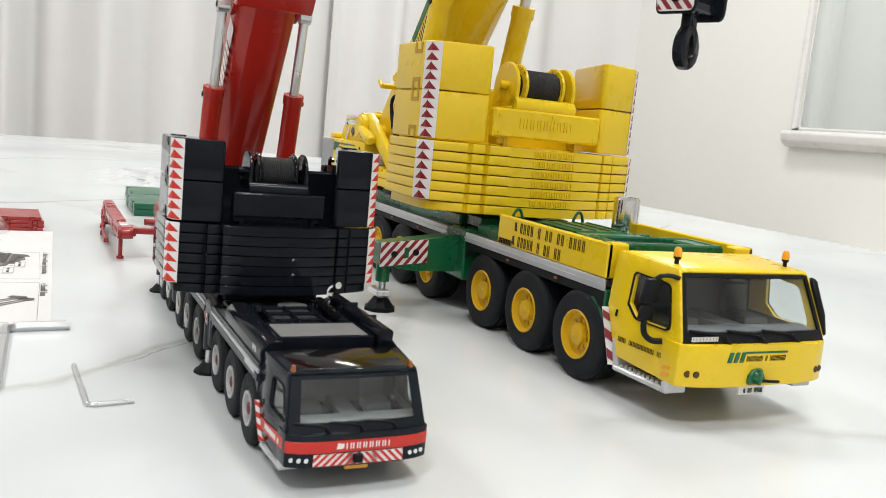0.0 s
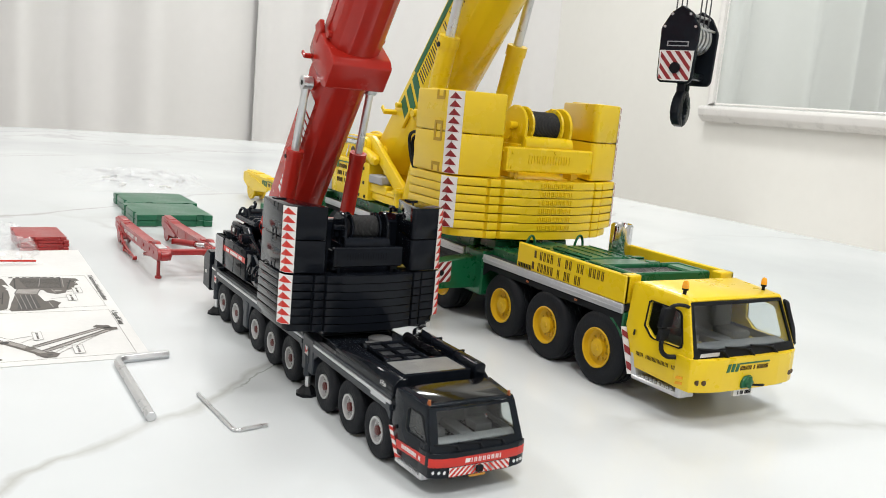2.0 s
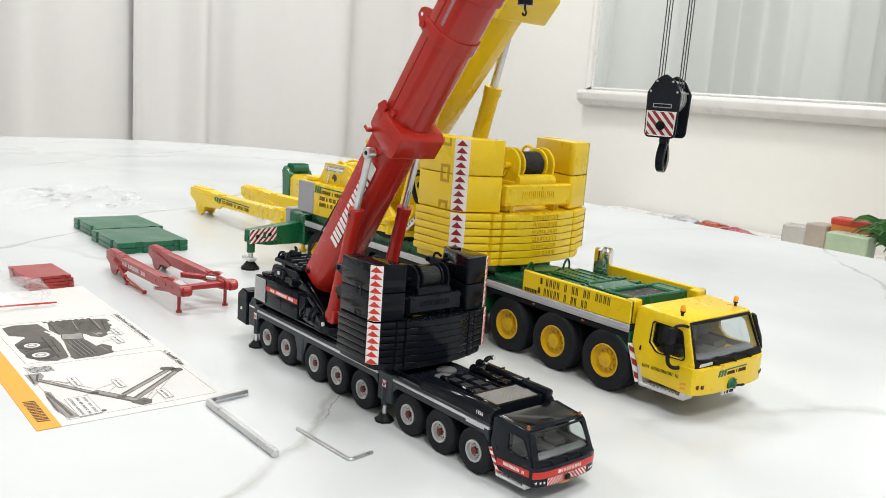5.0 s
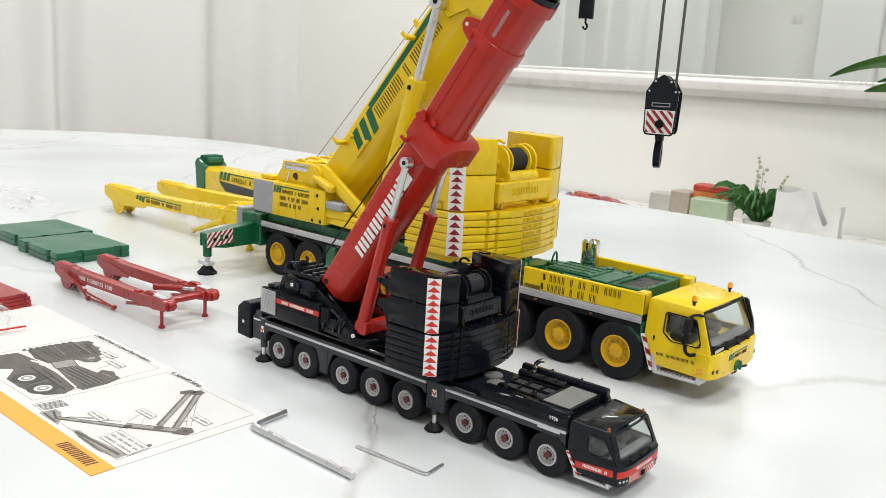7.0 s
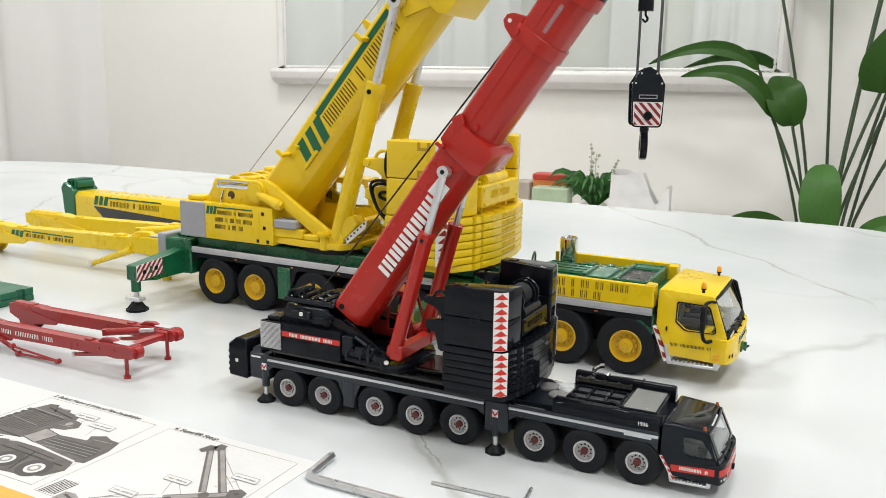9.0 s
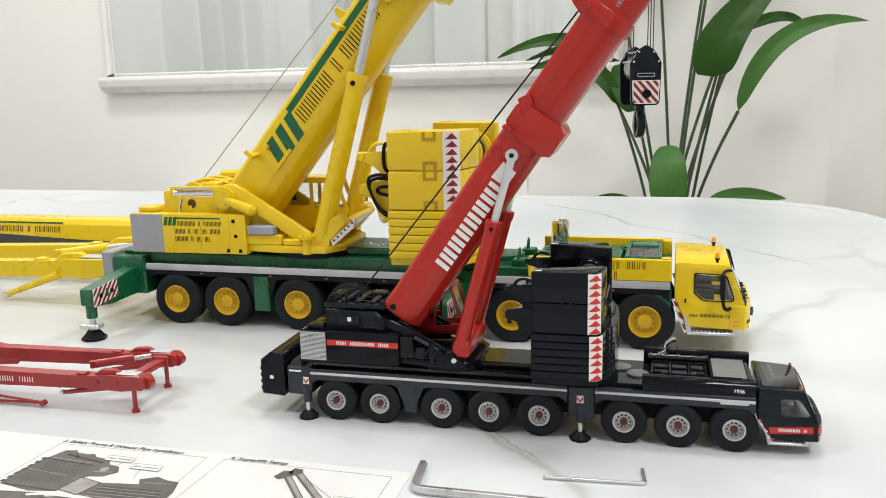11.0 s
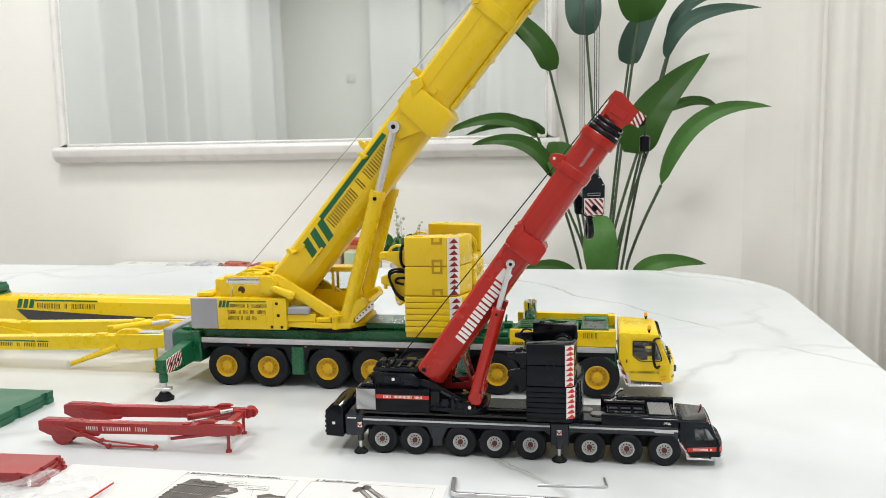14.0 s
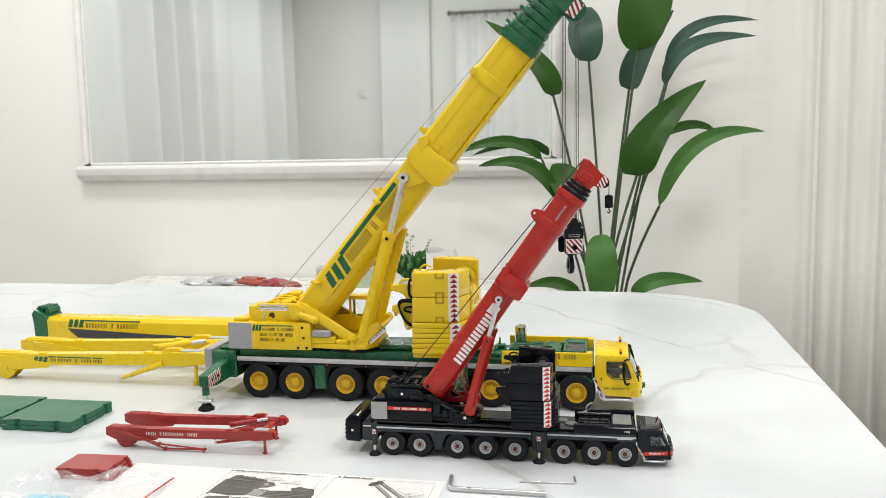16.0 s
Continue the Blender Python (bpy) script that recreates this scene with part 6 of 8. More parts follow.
def build_weights(root, c, yel, cw):
    """Stack of slabs with two block towers either side of the auxiliary winch."""
    global PLACE
    X, Wd = c["cwx"], c["cwy"]
    keep = PLACE
    if c["lift"]:
        bm = bmesh.new()
        box(bm, X + 0.2, X + 1.9, -1.2, 1.2, 1.98, 1.95 + c["lift"], 0.04)
        part("ballast_base", bm, cw, root)
    PLACE = keep @ Matrix.Translation((0, 0, c["lift"]))
    # the outer corner runs from p over e to q
    p_, e_, q_ = ((1.44, 0.0), (1.67, 0.04), (1.82, 0.2)) if yel else ((1.75, 0.0), (2.0, 0.05), (2.13, 0.26))
    ahead = 0.0 if yel else 0.13
    foot = [(X, -Wd), (X + p_[0], -Wd), (X + e_[0], -Wd + e_[1]), (X + q_[0], -Wd + q_[1]), (X + 2.13 + ahead, -1.5), (X + 2.1 + ahead, -1.42), (X + 2.0 + ahead, -1.4), (X, -2.05)]
    for s in (-1, 1):
        for z0, z1 in ((3.66, 4.63), (4.65, 5.62)):
            bm = bmesh.new()
            f2 = [(x, s * -y) for x, y in foot]
            prism(bm, f2, z0, z1, 0.05, "z", 2)
            box(bm, X + 0.3, X + 0.6, min(s * 2.1, s * 2.45), max(s * 2.1, s * 2.45), z1 - 0.02, z1 + 0.025, 0.01)
            part("counterweight_block", bm, cw, root, "tall block of the counterweight")
        # lifting recesses as flat loops; on yellow, darker colour paints their shade
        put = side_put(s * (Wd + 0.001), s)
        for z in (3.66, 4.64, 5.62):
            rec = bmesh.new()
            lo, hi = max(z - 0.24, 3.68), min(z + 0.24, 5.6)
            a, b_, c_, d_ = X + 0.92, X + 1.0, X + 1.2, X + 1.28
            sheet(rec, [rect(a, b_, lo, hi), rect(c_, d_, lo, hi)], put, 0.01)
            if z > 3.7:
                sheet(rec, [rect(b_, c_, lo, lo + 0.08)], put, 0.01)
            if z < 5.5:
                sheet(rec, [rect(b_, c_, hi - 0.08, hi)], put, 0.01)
            part("lifting_recess", rec, RECESS_SHADE if yel else BLACK, root, "flat loop standing in for a lifting recess")
    # slabs
    n, z0, z1 = (7, 2.2, 3.64) if yel else (7, 1.93, 3.64)
    h = (z1 - z0) / n
    for k in range(n):
        za = z0 + k * h
        grow = 0.04 if k else -0.12
        bm = bmesh.new()
        half = [(X - 0.02, Wd + grow)] + [(X + 0.06 + a, Wd + grow - b_) for a, b_ in (p_, e_, q_)]
        half += [(X + ahead + a, b_) for a, b_ in ((2.18, 1.84), (2.1, 1.83), (2.12, 1.77), (2.24, 1.77), (2.28, 1.5), (2.16, 1.49), (2.17, 1.43), (2.32, 1.42))]
        mid = [(X + 2.4 + ahead, 0.95), (X + 2.45 + ahead, 0.4)]
        prof = [(x, -y) for x, y in half + mid] + [(x, y) for x, y in (half + mid)[::-1]]
        prism(bm, prof, za + 0.008, za + h - 0.012, 0.03, "z", 2)
        part("counterweight_slab", bm, cw, root, "flat slab of the counterweight")
        if k and yel:
            bm = bmesh.new()
            polys = letters(-0.42, za + 0.045, 1.05, h - 0.1, (8,), 0.0, 0.75)
            sheet(bm, polys, lambda u, v, w: (X + 2.448 - 0.1 * max(0, abs(u) - 0.4) + w, u, v), 0.03)
            part("raised_lettering", bm, cw, root, "raised bars in the slab's colour")
    # warning strips on the chamfers
    for s in (-1, 1):
        bw, br = bmesh.new(), []
        for dx, dy, v0, v1, nn in ((0.0, 0.0, 3.68, 5.6, 10 if yel else 8), (0.06, 0.04, *((2.42, 3.62, 6) if yel else (2.18, 3.63, 6)))):
            corner = [Vector((X + a + dx, s * (Wd - b_ + dy), 0)) for a, b_ in (p_, e_, q_)]
            tri_strip(bw, br, corner if s < 0 else corner[::-1], v0, v1, nn, *((0.14, 0.82) if yel else (0.03, 0.84)))
        strip = part("warning_strip", bw, WHITE, root, "white strip with triangles")
        for bm in br:
            part("triangle", bm, MAROON_DECAL if yel else RED_DECAL, strip)
    # winch between the towers and the cover plate before it
    bm = bmesh.new()
    half_w = 1.34 if yel else 1.15
    box(bm, X + 2.0, X + 2.22, -half_w, half_w, 3.82, 4.42, 0.04)
    box(bm, X + 1.6, X + 2.0, -1.1, -0.9, 3.66, 4.3, 0.03)
    box(bm, X + 1.6, X + 2.0, 0.9, 1.1, 3.66, 4.3, 0.03)
    box(bm, X + 1.9, X + 2.02, -0.95, -0.85, 3.62, 3.84)
    box(bm, X + 1.9, X + 2.02, 0.85, 0.95, 3.62, 3.84)
    for y, z in ((0.14 - half_w, 3.93), (half_w - 0.14, 3.93), (0.14 - half_w, 4.3), (0.1, 4.34)):
        rod(bm, (X + 2.22, y, z), (X + 2.245, y, z), 0.05, n=10)
    plate = part("winch_cover", bm, cw, root, "cover plate below the winch")
    bm = bmesh.new()
    sheet(bm, letters(-0.72, 4.04, 1.35, 0.2, (8,), 0.0, 0.72), front_put(X + 2.222), 0.02)
    part("raised_lettering", bm, cw, plate, "raised bars in the plate's colour")
    bm = bmesh.new()
    cx, cz = X + 1.55, 4.92
    for y in (-0.78, 0.62):
        cheek = [(cx - 0.5, 4.2), (cx + 0.45, 4.2)] + [(cx + 0.02 + 0.5 * math.cos(radians(a)), cz + 0.5 * math.sin(radians(a))) for a in range(-20, 201, 20)]
        prism(bm, cheek, y, y + 0.08, 0.02)
    rod(bm, (cx + 0.4, -0.78, 4.5), (cx + 0.4, 0.7, 4.5), 0.19, n=18)
    box(bm, cx - 0.4, cx + 0.4, -0.8, 0.75, 4.36, 4.5, 0.04)
    rod(bm, (cx + 0.1, -0.98, cz), (cx + 0.1, -0.78, cz), 0.09, n=14)
    rod(bm, (cx - 0.1, -0.9, cz - 0.2), (cx - 0.1, -0.78, cz - 0.2), 0.16, n=16)
    winch = part("auxiliary_winch", bm, cw, root, "auxiliary winch frame")
    for y in (-0.52, 0.4):
        bm = bmesh.new()
        lathe(bm, [(0.3, 0.0), (0.46, 0.0), (0.48, 0.03), (0.46, 0.06), (0.3, 0.06)], (cx, y, cz), n=30, ring=True)
        for k in range(15):
            a = 2 * math.pi * k / 15
            rod(bm, (cx + 0.43 * math.cos(a), y - 0.02, cz + 0.43 * math.sin(a)), (cx + 0.43 * math.cos(a), y, cz + 0.43 * math.sin(a)), 0.05, n=6)
        part("drum_flange", bm, cw, winch)
    bm = bmesh.new()
    prof = []
    for k in range(20):
        y = -0.47 + 0.86 * k / 19
        prof += [(0.36, y), (0.375, y + 0.02)]
    lathe(bm, [(0.01, -0.48), *prof, (0.01, 0.42)], (cx, 0, cz), n=28)
    part("rope_drum", bm, ROPE, winch, "drum wound with black rope")
    # ballast frame and hoses behind the stack
    bm = bmesh.new()
    box(bm, X - 0.35, X, -2.2, 2.2, 3.3, 4.9, 0.06)
    frame_ = part("ballast_frame", bm, cw, root, "bracket frame behind the counterweight")
    for y in (-2.25, 2.0):
        bm = bmesh.new()
        prism(bm, [(X, 5.12), (X - 0.45, 5.08), (X - 0.92, 5.08), (X - 0.95, 4.84), (X - 0.5, 4.78), (X - 0.3, 4.5), (X, 4.5)], y, y + 0.22, 0.04)
        rod(bm, (X - 0.82, y - 0.06, 4.96), (X - 0.82, y + 0.28, 4.96), 0.1, n=12)
        part("upper_arm", bm, cw, frame_)
        bm = bmesh.new()
        prism(bm, [(X, 4.4), (X - 0.6, 4.3), (X - 0.9, 4.24), (X - 0.92, 3.98), (X - 0.5, 3.92), (X - 0.42, 3.4), (X - 0.32, 3.22), (X - 0.2, 3.25), (X, 3.5)], y, y + 0.22, 0.04)
        rod(bm, (X - 0.78, y + 0.11, 3.8), (X - 0.78, y + 0.11, 4.0), 0.07, n=10)
        part("lower_arm", bm, cw, frame_)
        bm = bmesh.new()
        rod(bm, (X - 0.33, y - 0.012, 3.36), (X - 0.33, y - 0.004, 3.36), 0.06, n=12)
        part("arm_hole", bm, WHITE if yel else DARK, frame_)
        bm = bmesh.new()
        tube(bm, [(X - 0.62, y + 0.1, 5.06), (X - 0.5, y + 0.05, 5.25), (X - 0.25, y, 5.32), (X - 0.05, y, 5.22)], 0.05, 8)
        part("link", bm, cw, frame_)
    if yel:
        for dz, dy in ((0.0, 0.0), (0.1, 0.1)):
            bm = bmesh.new()
            tube(bm, [(X, -2.3 - dy, 4.38 + dz), (X - 0.4, -2.34 - dy, 4.44 + dz), (X - 0.62, -2.36 - dy, 4.3 + dz), (X - 0.5, -2.36 - dy, 3.9 + dz), (X - 0.3, -2.36 - dy, 3.55 + dz), (X - 0.08, -2.32 - dy, 3.42 + dz)], 0.042, 8)
            part("hose", bm, DARK, root, "black hose")
        bm = bmesh.new()
        tube(bm, [(X - 0.02, -2.3, 4.2), (X - 0.35, -2.34, 4.2), (X - 0.4, -2.34, 4.05), (X - 0.1, -2.3, 3.98)], 0.042, 8)
        part("hose", bm, DARK, root, "black hose")
        bm = bmesh.new()
        tube(bm, [(X - 0.03, -2.3, 5.3), (X - 0.16, -2.34, 5.3), (X - 0.2, -2.34, 4.7), (X - 0.04, -2.3, 4.55)], 0.05, 8)
        part("hose", bm, DARK, root, "black hose")
    PLACE = keep


def build_hook(root, c, yel, sheave):
    """Hook hanging on its ropes below the boom head."""
    global PLACE
    bottom = c["hook_z"]
    x, y = sheave.x + c["hook_dx"], sheave.y + c["hook_dy"]
    keep, turn = PLACE, Matrix.Translation((x, y, 0)) @ Matrix.Rotation(radians(c["hook_turn"]), 4, "Z") @ Matrix.Translation((-x, -y, 0))
    PLACE = keep @ turn
    if yel:
        bm = bmesh.new()
        for dx in (-0.27, 0.27):
            for dy in (-0.22, 0.0, 0.22):
                rod(bm, (x + dx * 0.95, y + dy, bottom + 1.8), (x + dx, y + dy, sheave.z), 0.014, n=6)
        part("hook_rope", bm, ROPE_GREY, root, "six thin grey ropes")
        bm = bmesh.new()
        prof = [(-0.36, 0.8), (-0.385, 1.75), (-0.22, 2.05), (-0.03, 2.18), (0.03, 2.18), (0.22, 2.05), (0.385, 1.75), (0.36, 0.8), (0.33, 0.72), (0.28, 0.69), (-0.28, 0.69), (-0.33, 0.72)]
        for yy in (-0.5, 0.42):
            prism(bm, [(x + a * 1.05, bottom + b) for a, b in prof], y + yy, y + yy + 0.08, 0.02)
        box(bm, x - 0.24, x + 0.24, y - 0.42, y + 0.42, bottom + 0.78, bottom + 0.95, 0.03)
        for a, b in ((0.0, 1.55),):
            rod(bm, (x + a, y - 0.51, bottom + b), (x + a, y + 0.51, bottom + b), 0.1, n=14)
        hb = part("hook_block", bm, BLACK_SATIN, root, "black hook block hanging on ropes")
        for a, b in ((-0.32, 1.78), (0.32, 1.78), (-0.19, 2.02), (0.19, 2.02)):
            bm = bmesh.new()
            rod(bm, (x + a, y - 0.52, bottom + b), (x + a, y + 0.52, bottom + b), 0.026, n=10)
            part("bolt", bm, STEEL, hb)
        bm = bmesh.new()
        for yy in (-0.25, -0.08, 0.09, 0.26):
            rod(bm, (x, y + yy - 0.05, bottom + 1.62), (x, y + yy + 0.05, bottom + 1.62), 0.34, n=26)
        part("sheave", bm, STEEL, hb)
        for s in (-1, 1):
            bw, br_, bd = bmesh.new(), bmesh.new(), bmesh.new()
            put = (lambda s: lambda u, v, w: (x - 0.365 + u, y + s * (0.502 + w), bottom + 0.72 + v))(s)
            sheet(bw, [[(0.03, 0.08), (0.06, 0.03), (0.1, 0.01), (0.63, 0.01), (0.67, 0.03), (0.7, 0.08), (0.725, 0.6), (0.005, 0.6)]], put, 0.02)
            sheet(br_, diagonals(0.64, 0.55, 0.095, 0.1, -0.9), lambda u, v, w: put(u + 0.045, v + 0.035, w + 0.02), 0.008)
            rod(bd, put(0.38, 0.26, 0.02), put(0.38, 0.26, 0.06), 0.11, n=16)
            part("warning_plate", bw, WHITE, hb, "white plate under diagonal stripes")
            part("stripe_decal", br_, MAROON_DECAL, hb, "dark red diagonal stripes")
            part("axle_cap", bd, BLACK, hb)
            bm = bmesh.new()
            sheet(bm, [rect(0.14, 0.59, 0.68, 0.7), rect(0.14, 0.59, 0.76, 0.78), rect(0.14, 0.16, 0.68, 0.78), rect(0.57, 0.59, 0.68, 0.78)], put, 0.015)
            part("plate_outline", bm, GREY, hb)
        bm = bmesh.new()
        box(bm, x - 0.09, x + 0.09, y - 0.13, y + 0.13, bottom + 0.46, bottom + 0.8, 0.03, 2)
        rod(bm, (x - 0.11, y, bottom + 0.62), (x + 0.11, y, bottom + 0.62), 0.07, n=14)
        for sy in (-1, 1):
            outer = [(0.0, 0.6), (0.13, 0.54), (0.23, 0.42), (0.29, 0.27), (0.3, 0.12), (0.25, -0.02), (0.14, -0.12), (0.0, -0.17)]
            inner = [(0.0, -0.02), (0.09, 0.02), (0.14, 0.1), (0.14, 0.22), (0.09, 0.34), (0.0, 0.42)]
            prism(bm, [(y + a * sy, bottom + b) for a, b in outer + inner], x - 0.09, x + 0.09, 0.025, "x", 2)
        rod(bm, (x, y, bottom - 0.1), (x, y, bottom + 0.5), 0.055, n=12)
        part("hook", bm, BLACK_SATIN, hb, "dark glossy double hook")
    else:
        bm = bmesh.new()
        rod(bm, (x, y, bottom + 1.7), (x, y, sheave.z), 0.022, n=6)
        part("hook_rope", bm, ROPE, root)
        bm = bmesh.new()
        rod(bm, (x, y, bottom + 0.98), (x, y, bottom + 1.64), 0.235, n=20)
        rod(bm, (x, y, bottom + 1.64), (x, y, bottom + 1.72), 0.235, 0.08, n=20)
        hb = part("hook_ball", bm, BLACK, root, "small black hook weight on a rope")
        bm = bmesh.new()
        tube(bm, [(x, y, bottom + 1.0), (x, y, bottom + 0.86), (x + 0.07, y, bottom + 0.8), (x + 0.065, y, bottom + 0.71), (x, y, bottom + 0.67), (x - 0.065, y, bottom + 0.72), (x - 0.06, y, bottom + 0.77)], 0.035, 8)
        part("hook", bm, BLACK, hb)
    PLACE = keep


build_crane({
    "kind": "yellow", "scale": 0.02, "carrier": 1.0, "pose": pose(0, 0.001, 0, 0, 0, 0), "slew": 1.7,
    "label": "large yellow and green eight-axle mobile crane model on the table",
    "body": YELLOW, "deck": GREEN, "upper": YELLOW, "boom": YELLOW, "weights": YELLOW, "ocab": YELLOW,
    "pivot": (2.15, 3.52), "angle": 50.8, "pin_h": 0.35, "cwx": 6.95, "cwy": 2.65, "lift": 0.0,
    "rear_leg": (-1.5, -3.35), "mid_leg": (8.45, -3.05), "hook_z": 5.4, "hook_dx": -0.2, "hook_dy": 0.0, "hook_turn": 18,
})
build_crane({
    "kind": "black", "scale": 1 / 87, "carrier": 1.01, "pose": pose(0.148, -0.1282, 0, 0, 0, 0.75), "slew": 0.0,
    "label": "smaller gloss black eight-axle mobile crane model with a red boom",
    "body": BLACK_SATIN, "deck": BLACK, "upper": BLACK, "boom": RED, "weights": BLACK, "ocab": RED_DULL,
    "pivot": (2.2, 3.6), "angle": 54.7, "pin_h": 0.0, "cwx": 7.15, "cwy": 2.61, "lift": 0.32,
    "rear_leg": (-1.1, -1.4), "mid_leg": (8.55, -1.4), "hook_z": 13.6, "hook_dx": 0.3, "hook_dy": 0.0, "hook_turn": 0,
})


# ---- loose things on the table ----
def hex_key(label, pts, r, bend, group="hex keys"):
    """L-shaped six-sided key lying on the table."""
    a, e, b = (Vector((*p, 0)) for p in pts)
    out = []
    d0, d1 = (a - e).normalized(), (b - e).normalized()
    out.append(a)
    for k in range(7):
        f = k / 6
        out.append(e + d0 * bend * (1 - f) ** 2 + d1 * bend * f**2)
    out.append(b)
    z = r * math.cos(math.pi / 6)
    bm = bmesh.new()
    rings = []
    for i, p in enumerate(out):
        d = (out[min(i + 1, len(out) - 1)] - out[max(i - 1, 0)]).normalized()
        side = Vector((-d.y, d.x, 0))
        rings.append([bm.verts.new(p + Vector((0, 0, z)) + side * r * math.cos(math.pi / 3 * k) + Vector((0, 0, 1)) * r * math.sin(math.pi / 3 * k)) for k in range(6)])
    for p, q in zip(rings, rings[1:]):
        for k in range(6):
            bm.faces.new((p[k], p[(k + 1) % 6], q[(k + 1) % 6], q[k]))
    bm.faces.new(rings[0]), bm.faces.new(rings[-1][::-1])
    bevel(bm, list(bm.edges), r * 0.08)
    return solid("hex_key", bm, STEEL, label, "hex key", smooth=25, group=group)


hex_key("large bright steel hex key lying on the marble", ((0.256, -0.198), (0.197, -0.1985), (0.195, -0.1795)), 0.0017, 0.004)
hex_key("small thin steel hex key lying on the marble", ((0.238, -0.179), (0.2725, -0.1765), (0.271, -0.1655)), 0.0007, 0.002)


def leaflet():
    """Printed instruction sheet with two pictures, headings and an orange margin."""
    root = empty("instruction_leaflet", pose(0.09, -0.225, 0), "white printed instruction leaflet with an orange margin", "leaflet")
    m = Matrix.Translation((-0.09, 0.225, 0))
    bm = bmesh.new()
    box(bm, -0.02, 0.1925, -0.2545, -0.185, 0.0, 0.0003)
    part("sheet", bm, PAPER, root, "white paper", move=m)
    bm = bmesh.new()
    box(bm, -0.02, 0.1925, -0.2635, -0.2545, 0.0, 0.0003)
    part("orange_margin", bm, PAPER_ORANGE, root, "orange printed margin", move=m)
    put = lambda u, v, w: (u / 1000, v / 1000, 0.00031 + w)

    def ink(name, polys, mat, lift=0.0, label=""):
        b = bmesh.new()
        sheet(b, polys, lambda u, v, w: put(u, v, w + lift), 0.00005)
        part(name, b, mat, root, label, move=m)

    def line(a, b, t):
        d = (Vector(b) - Vector(a)).normalized()
        n = Vector((-d.y, d.x)) * t / 2
        return [tuple(Vector(a) - n), tuple(Vector(b) - n), tuple(Vector(b) + n), tuple(Vector(a) + n)]

    def disc(x, y, r, n=20):
        return [(x + r * math.cos(2 * math.pi * k / n), y + r * math.sin(2 * math.pi * k / n)) for k in range(n)]

    def loop(pts, t):
        return [line(p, q, t) for p, q in zip(pts, pts[1:] + pts[:1])]

    # section frames
    ink("picture_frame", loop([(50, -190.5), (113.5, -189.5), (115, -249), (48, -250)], 0.2), INK_MID)
    ink("picture_frame", loop([(121, -189.5), (186.5, -189.5), (187.5, -251), (119, -251)], 0.2), INK_MID)
    # picture of the engine, ballast block and wheels
    engine = [(52, -224), (51.5, -214), (53.5, -204), (56.5, -195.5), (61, -194.5), (63, -197), (70, -196), (72, -198), (79, -199), (81, -202.5), (86, -203.5), (88.5, -207.5), (85, -211.5), (80, -212.5), (78, -214.5), (76, -224.5), (66, -226.5), (58, -225)]
    ink("engine_picture", [engine], INK)
    ink("engine_rib", [line((54.5 + 1.9 * k, -222 + 0.25 * k), (58 + 1.75 * k, -203.5 - 0.15 * k), 0.45) for k in range(11)], INK_DARK_GREY, 0.00006)
    ink("engine_edge", [line((54, -203), (76, -204.5), 0.5), line((60, -198.5), (78, -202), 0.7), line((53.5, -223.6), (75.5, -224.6), 0.6), line((63, -197), (66, -201), 0.6)], INK_DARK, 0.00008)
    ink("engine_highlight", [line((55.5, -202), (74, -203.2), 0.4), line((62, -196.2), (69, -197.3), 0.5), disc(82, -206.5, 1.6), line((79, -209), (86, -208), 0.5), line((54, -212), (72, -214), 0.35)], INK_MID, 0.0001)
    ink("step_picture", [rect(50.3 + 0.3 * k, 52.4 + 0.3 * k, -226 + 3.1 * k, -224.2 + 3.1 * k) for k in range(8)], INK_DARK_GREY, 0.00006)
    ink("rear_frame_picture", [[(51, -240), (53, -229), (60, -228), (72, -226.6), (78, -231), (84, -236), (80, -241), (73, -240), (68, -246), (54, -246)]], INK, 0.00001)
    ink("block_picture", [[(84.5, -225), (86.5, -216), (95, -214.8), (101.5, -214), (99.5, -210.5), (105, -207.5), (110, -209.3), (114.5, -209.5), (117, -217), (117, -228.5), (112, -229.5), (96, -226.6)]], INK, 0.00002)
    ink("block_shade", [[(88, -222), (90, -217.5), (112, -216.5), (115, -221), (114, -226), (98, -224.5)]], INK_DARK_GREY, 0.00006)
    ink("block_edge", [line((88, -219 - 2.1 * k), (114, -218.2 - 2.0 * k), 0.3) for k in range(4)] + [line((103, -212.5), (113, -211.5), 0.5)], INK_MID, 0.0001)
    ink("chassis_picture", [[(73, -229.5), (80, -227.4), (94, -227.6), (113, -230), (116, -236), (112.5, -243), (105, -245.8), (96, -247), (84, -247), (76, -241)]], INK, 0.00003)
    ink("pale_panel", [[(76, -223.5), (78, -213.8), (87.5, -216), (85, -225.4)]], INK_MID, 0.00006)
    ink("panel_edge", loop([(76, -223.5), (78, -213.8), (87.5, -216), (85, -225.4)], 0.4), INK_DARK_GREY, 0.0001)
    ink("white_bar", [[(67, -228.6), (72, -226.4), (92, -226.6), (112.5, -228.8), (113, -229.8), (92, -227.7), (75, -227.8), (68, -229.8)]], PAPER, 0.00012)
    ink("axle_picture", [line((76, -233), (112, -234), 0.8), line((93, -231), (97, -245), 0.7), line((82, -230), (104, -231.5), 0.5)], INK_DARK, 0.00008)
    ink("wheel_picture", [disc(88.5, -240, 6.5), disc(104.5, -240, 6.7)], INK_DARK_GREY, 0.00013)
    ink("wheel_centre", [disc(88.8, -240.2, 3.6), disc(104.8, -240.2, 3.8)], PAPER, 0.00018)
    ink("wheel_ring", [disc(88.8, -240.2, 2.4), disc(104.8, -240.2, 2.5)], INK_MID, 0.00022)
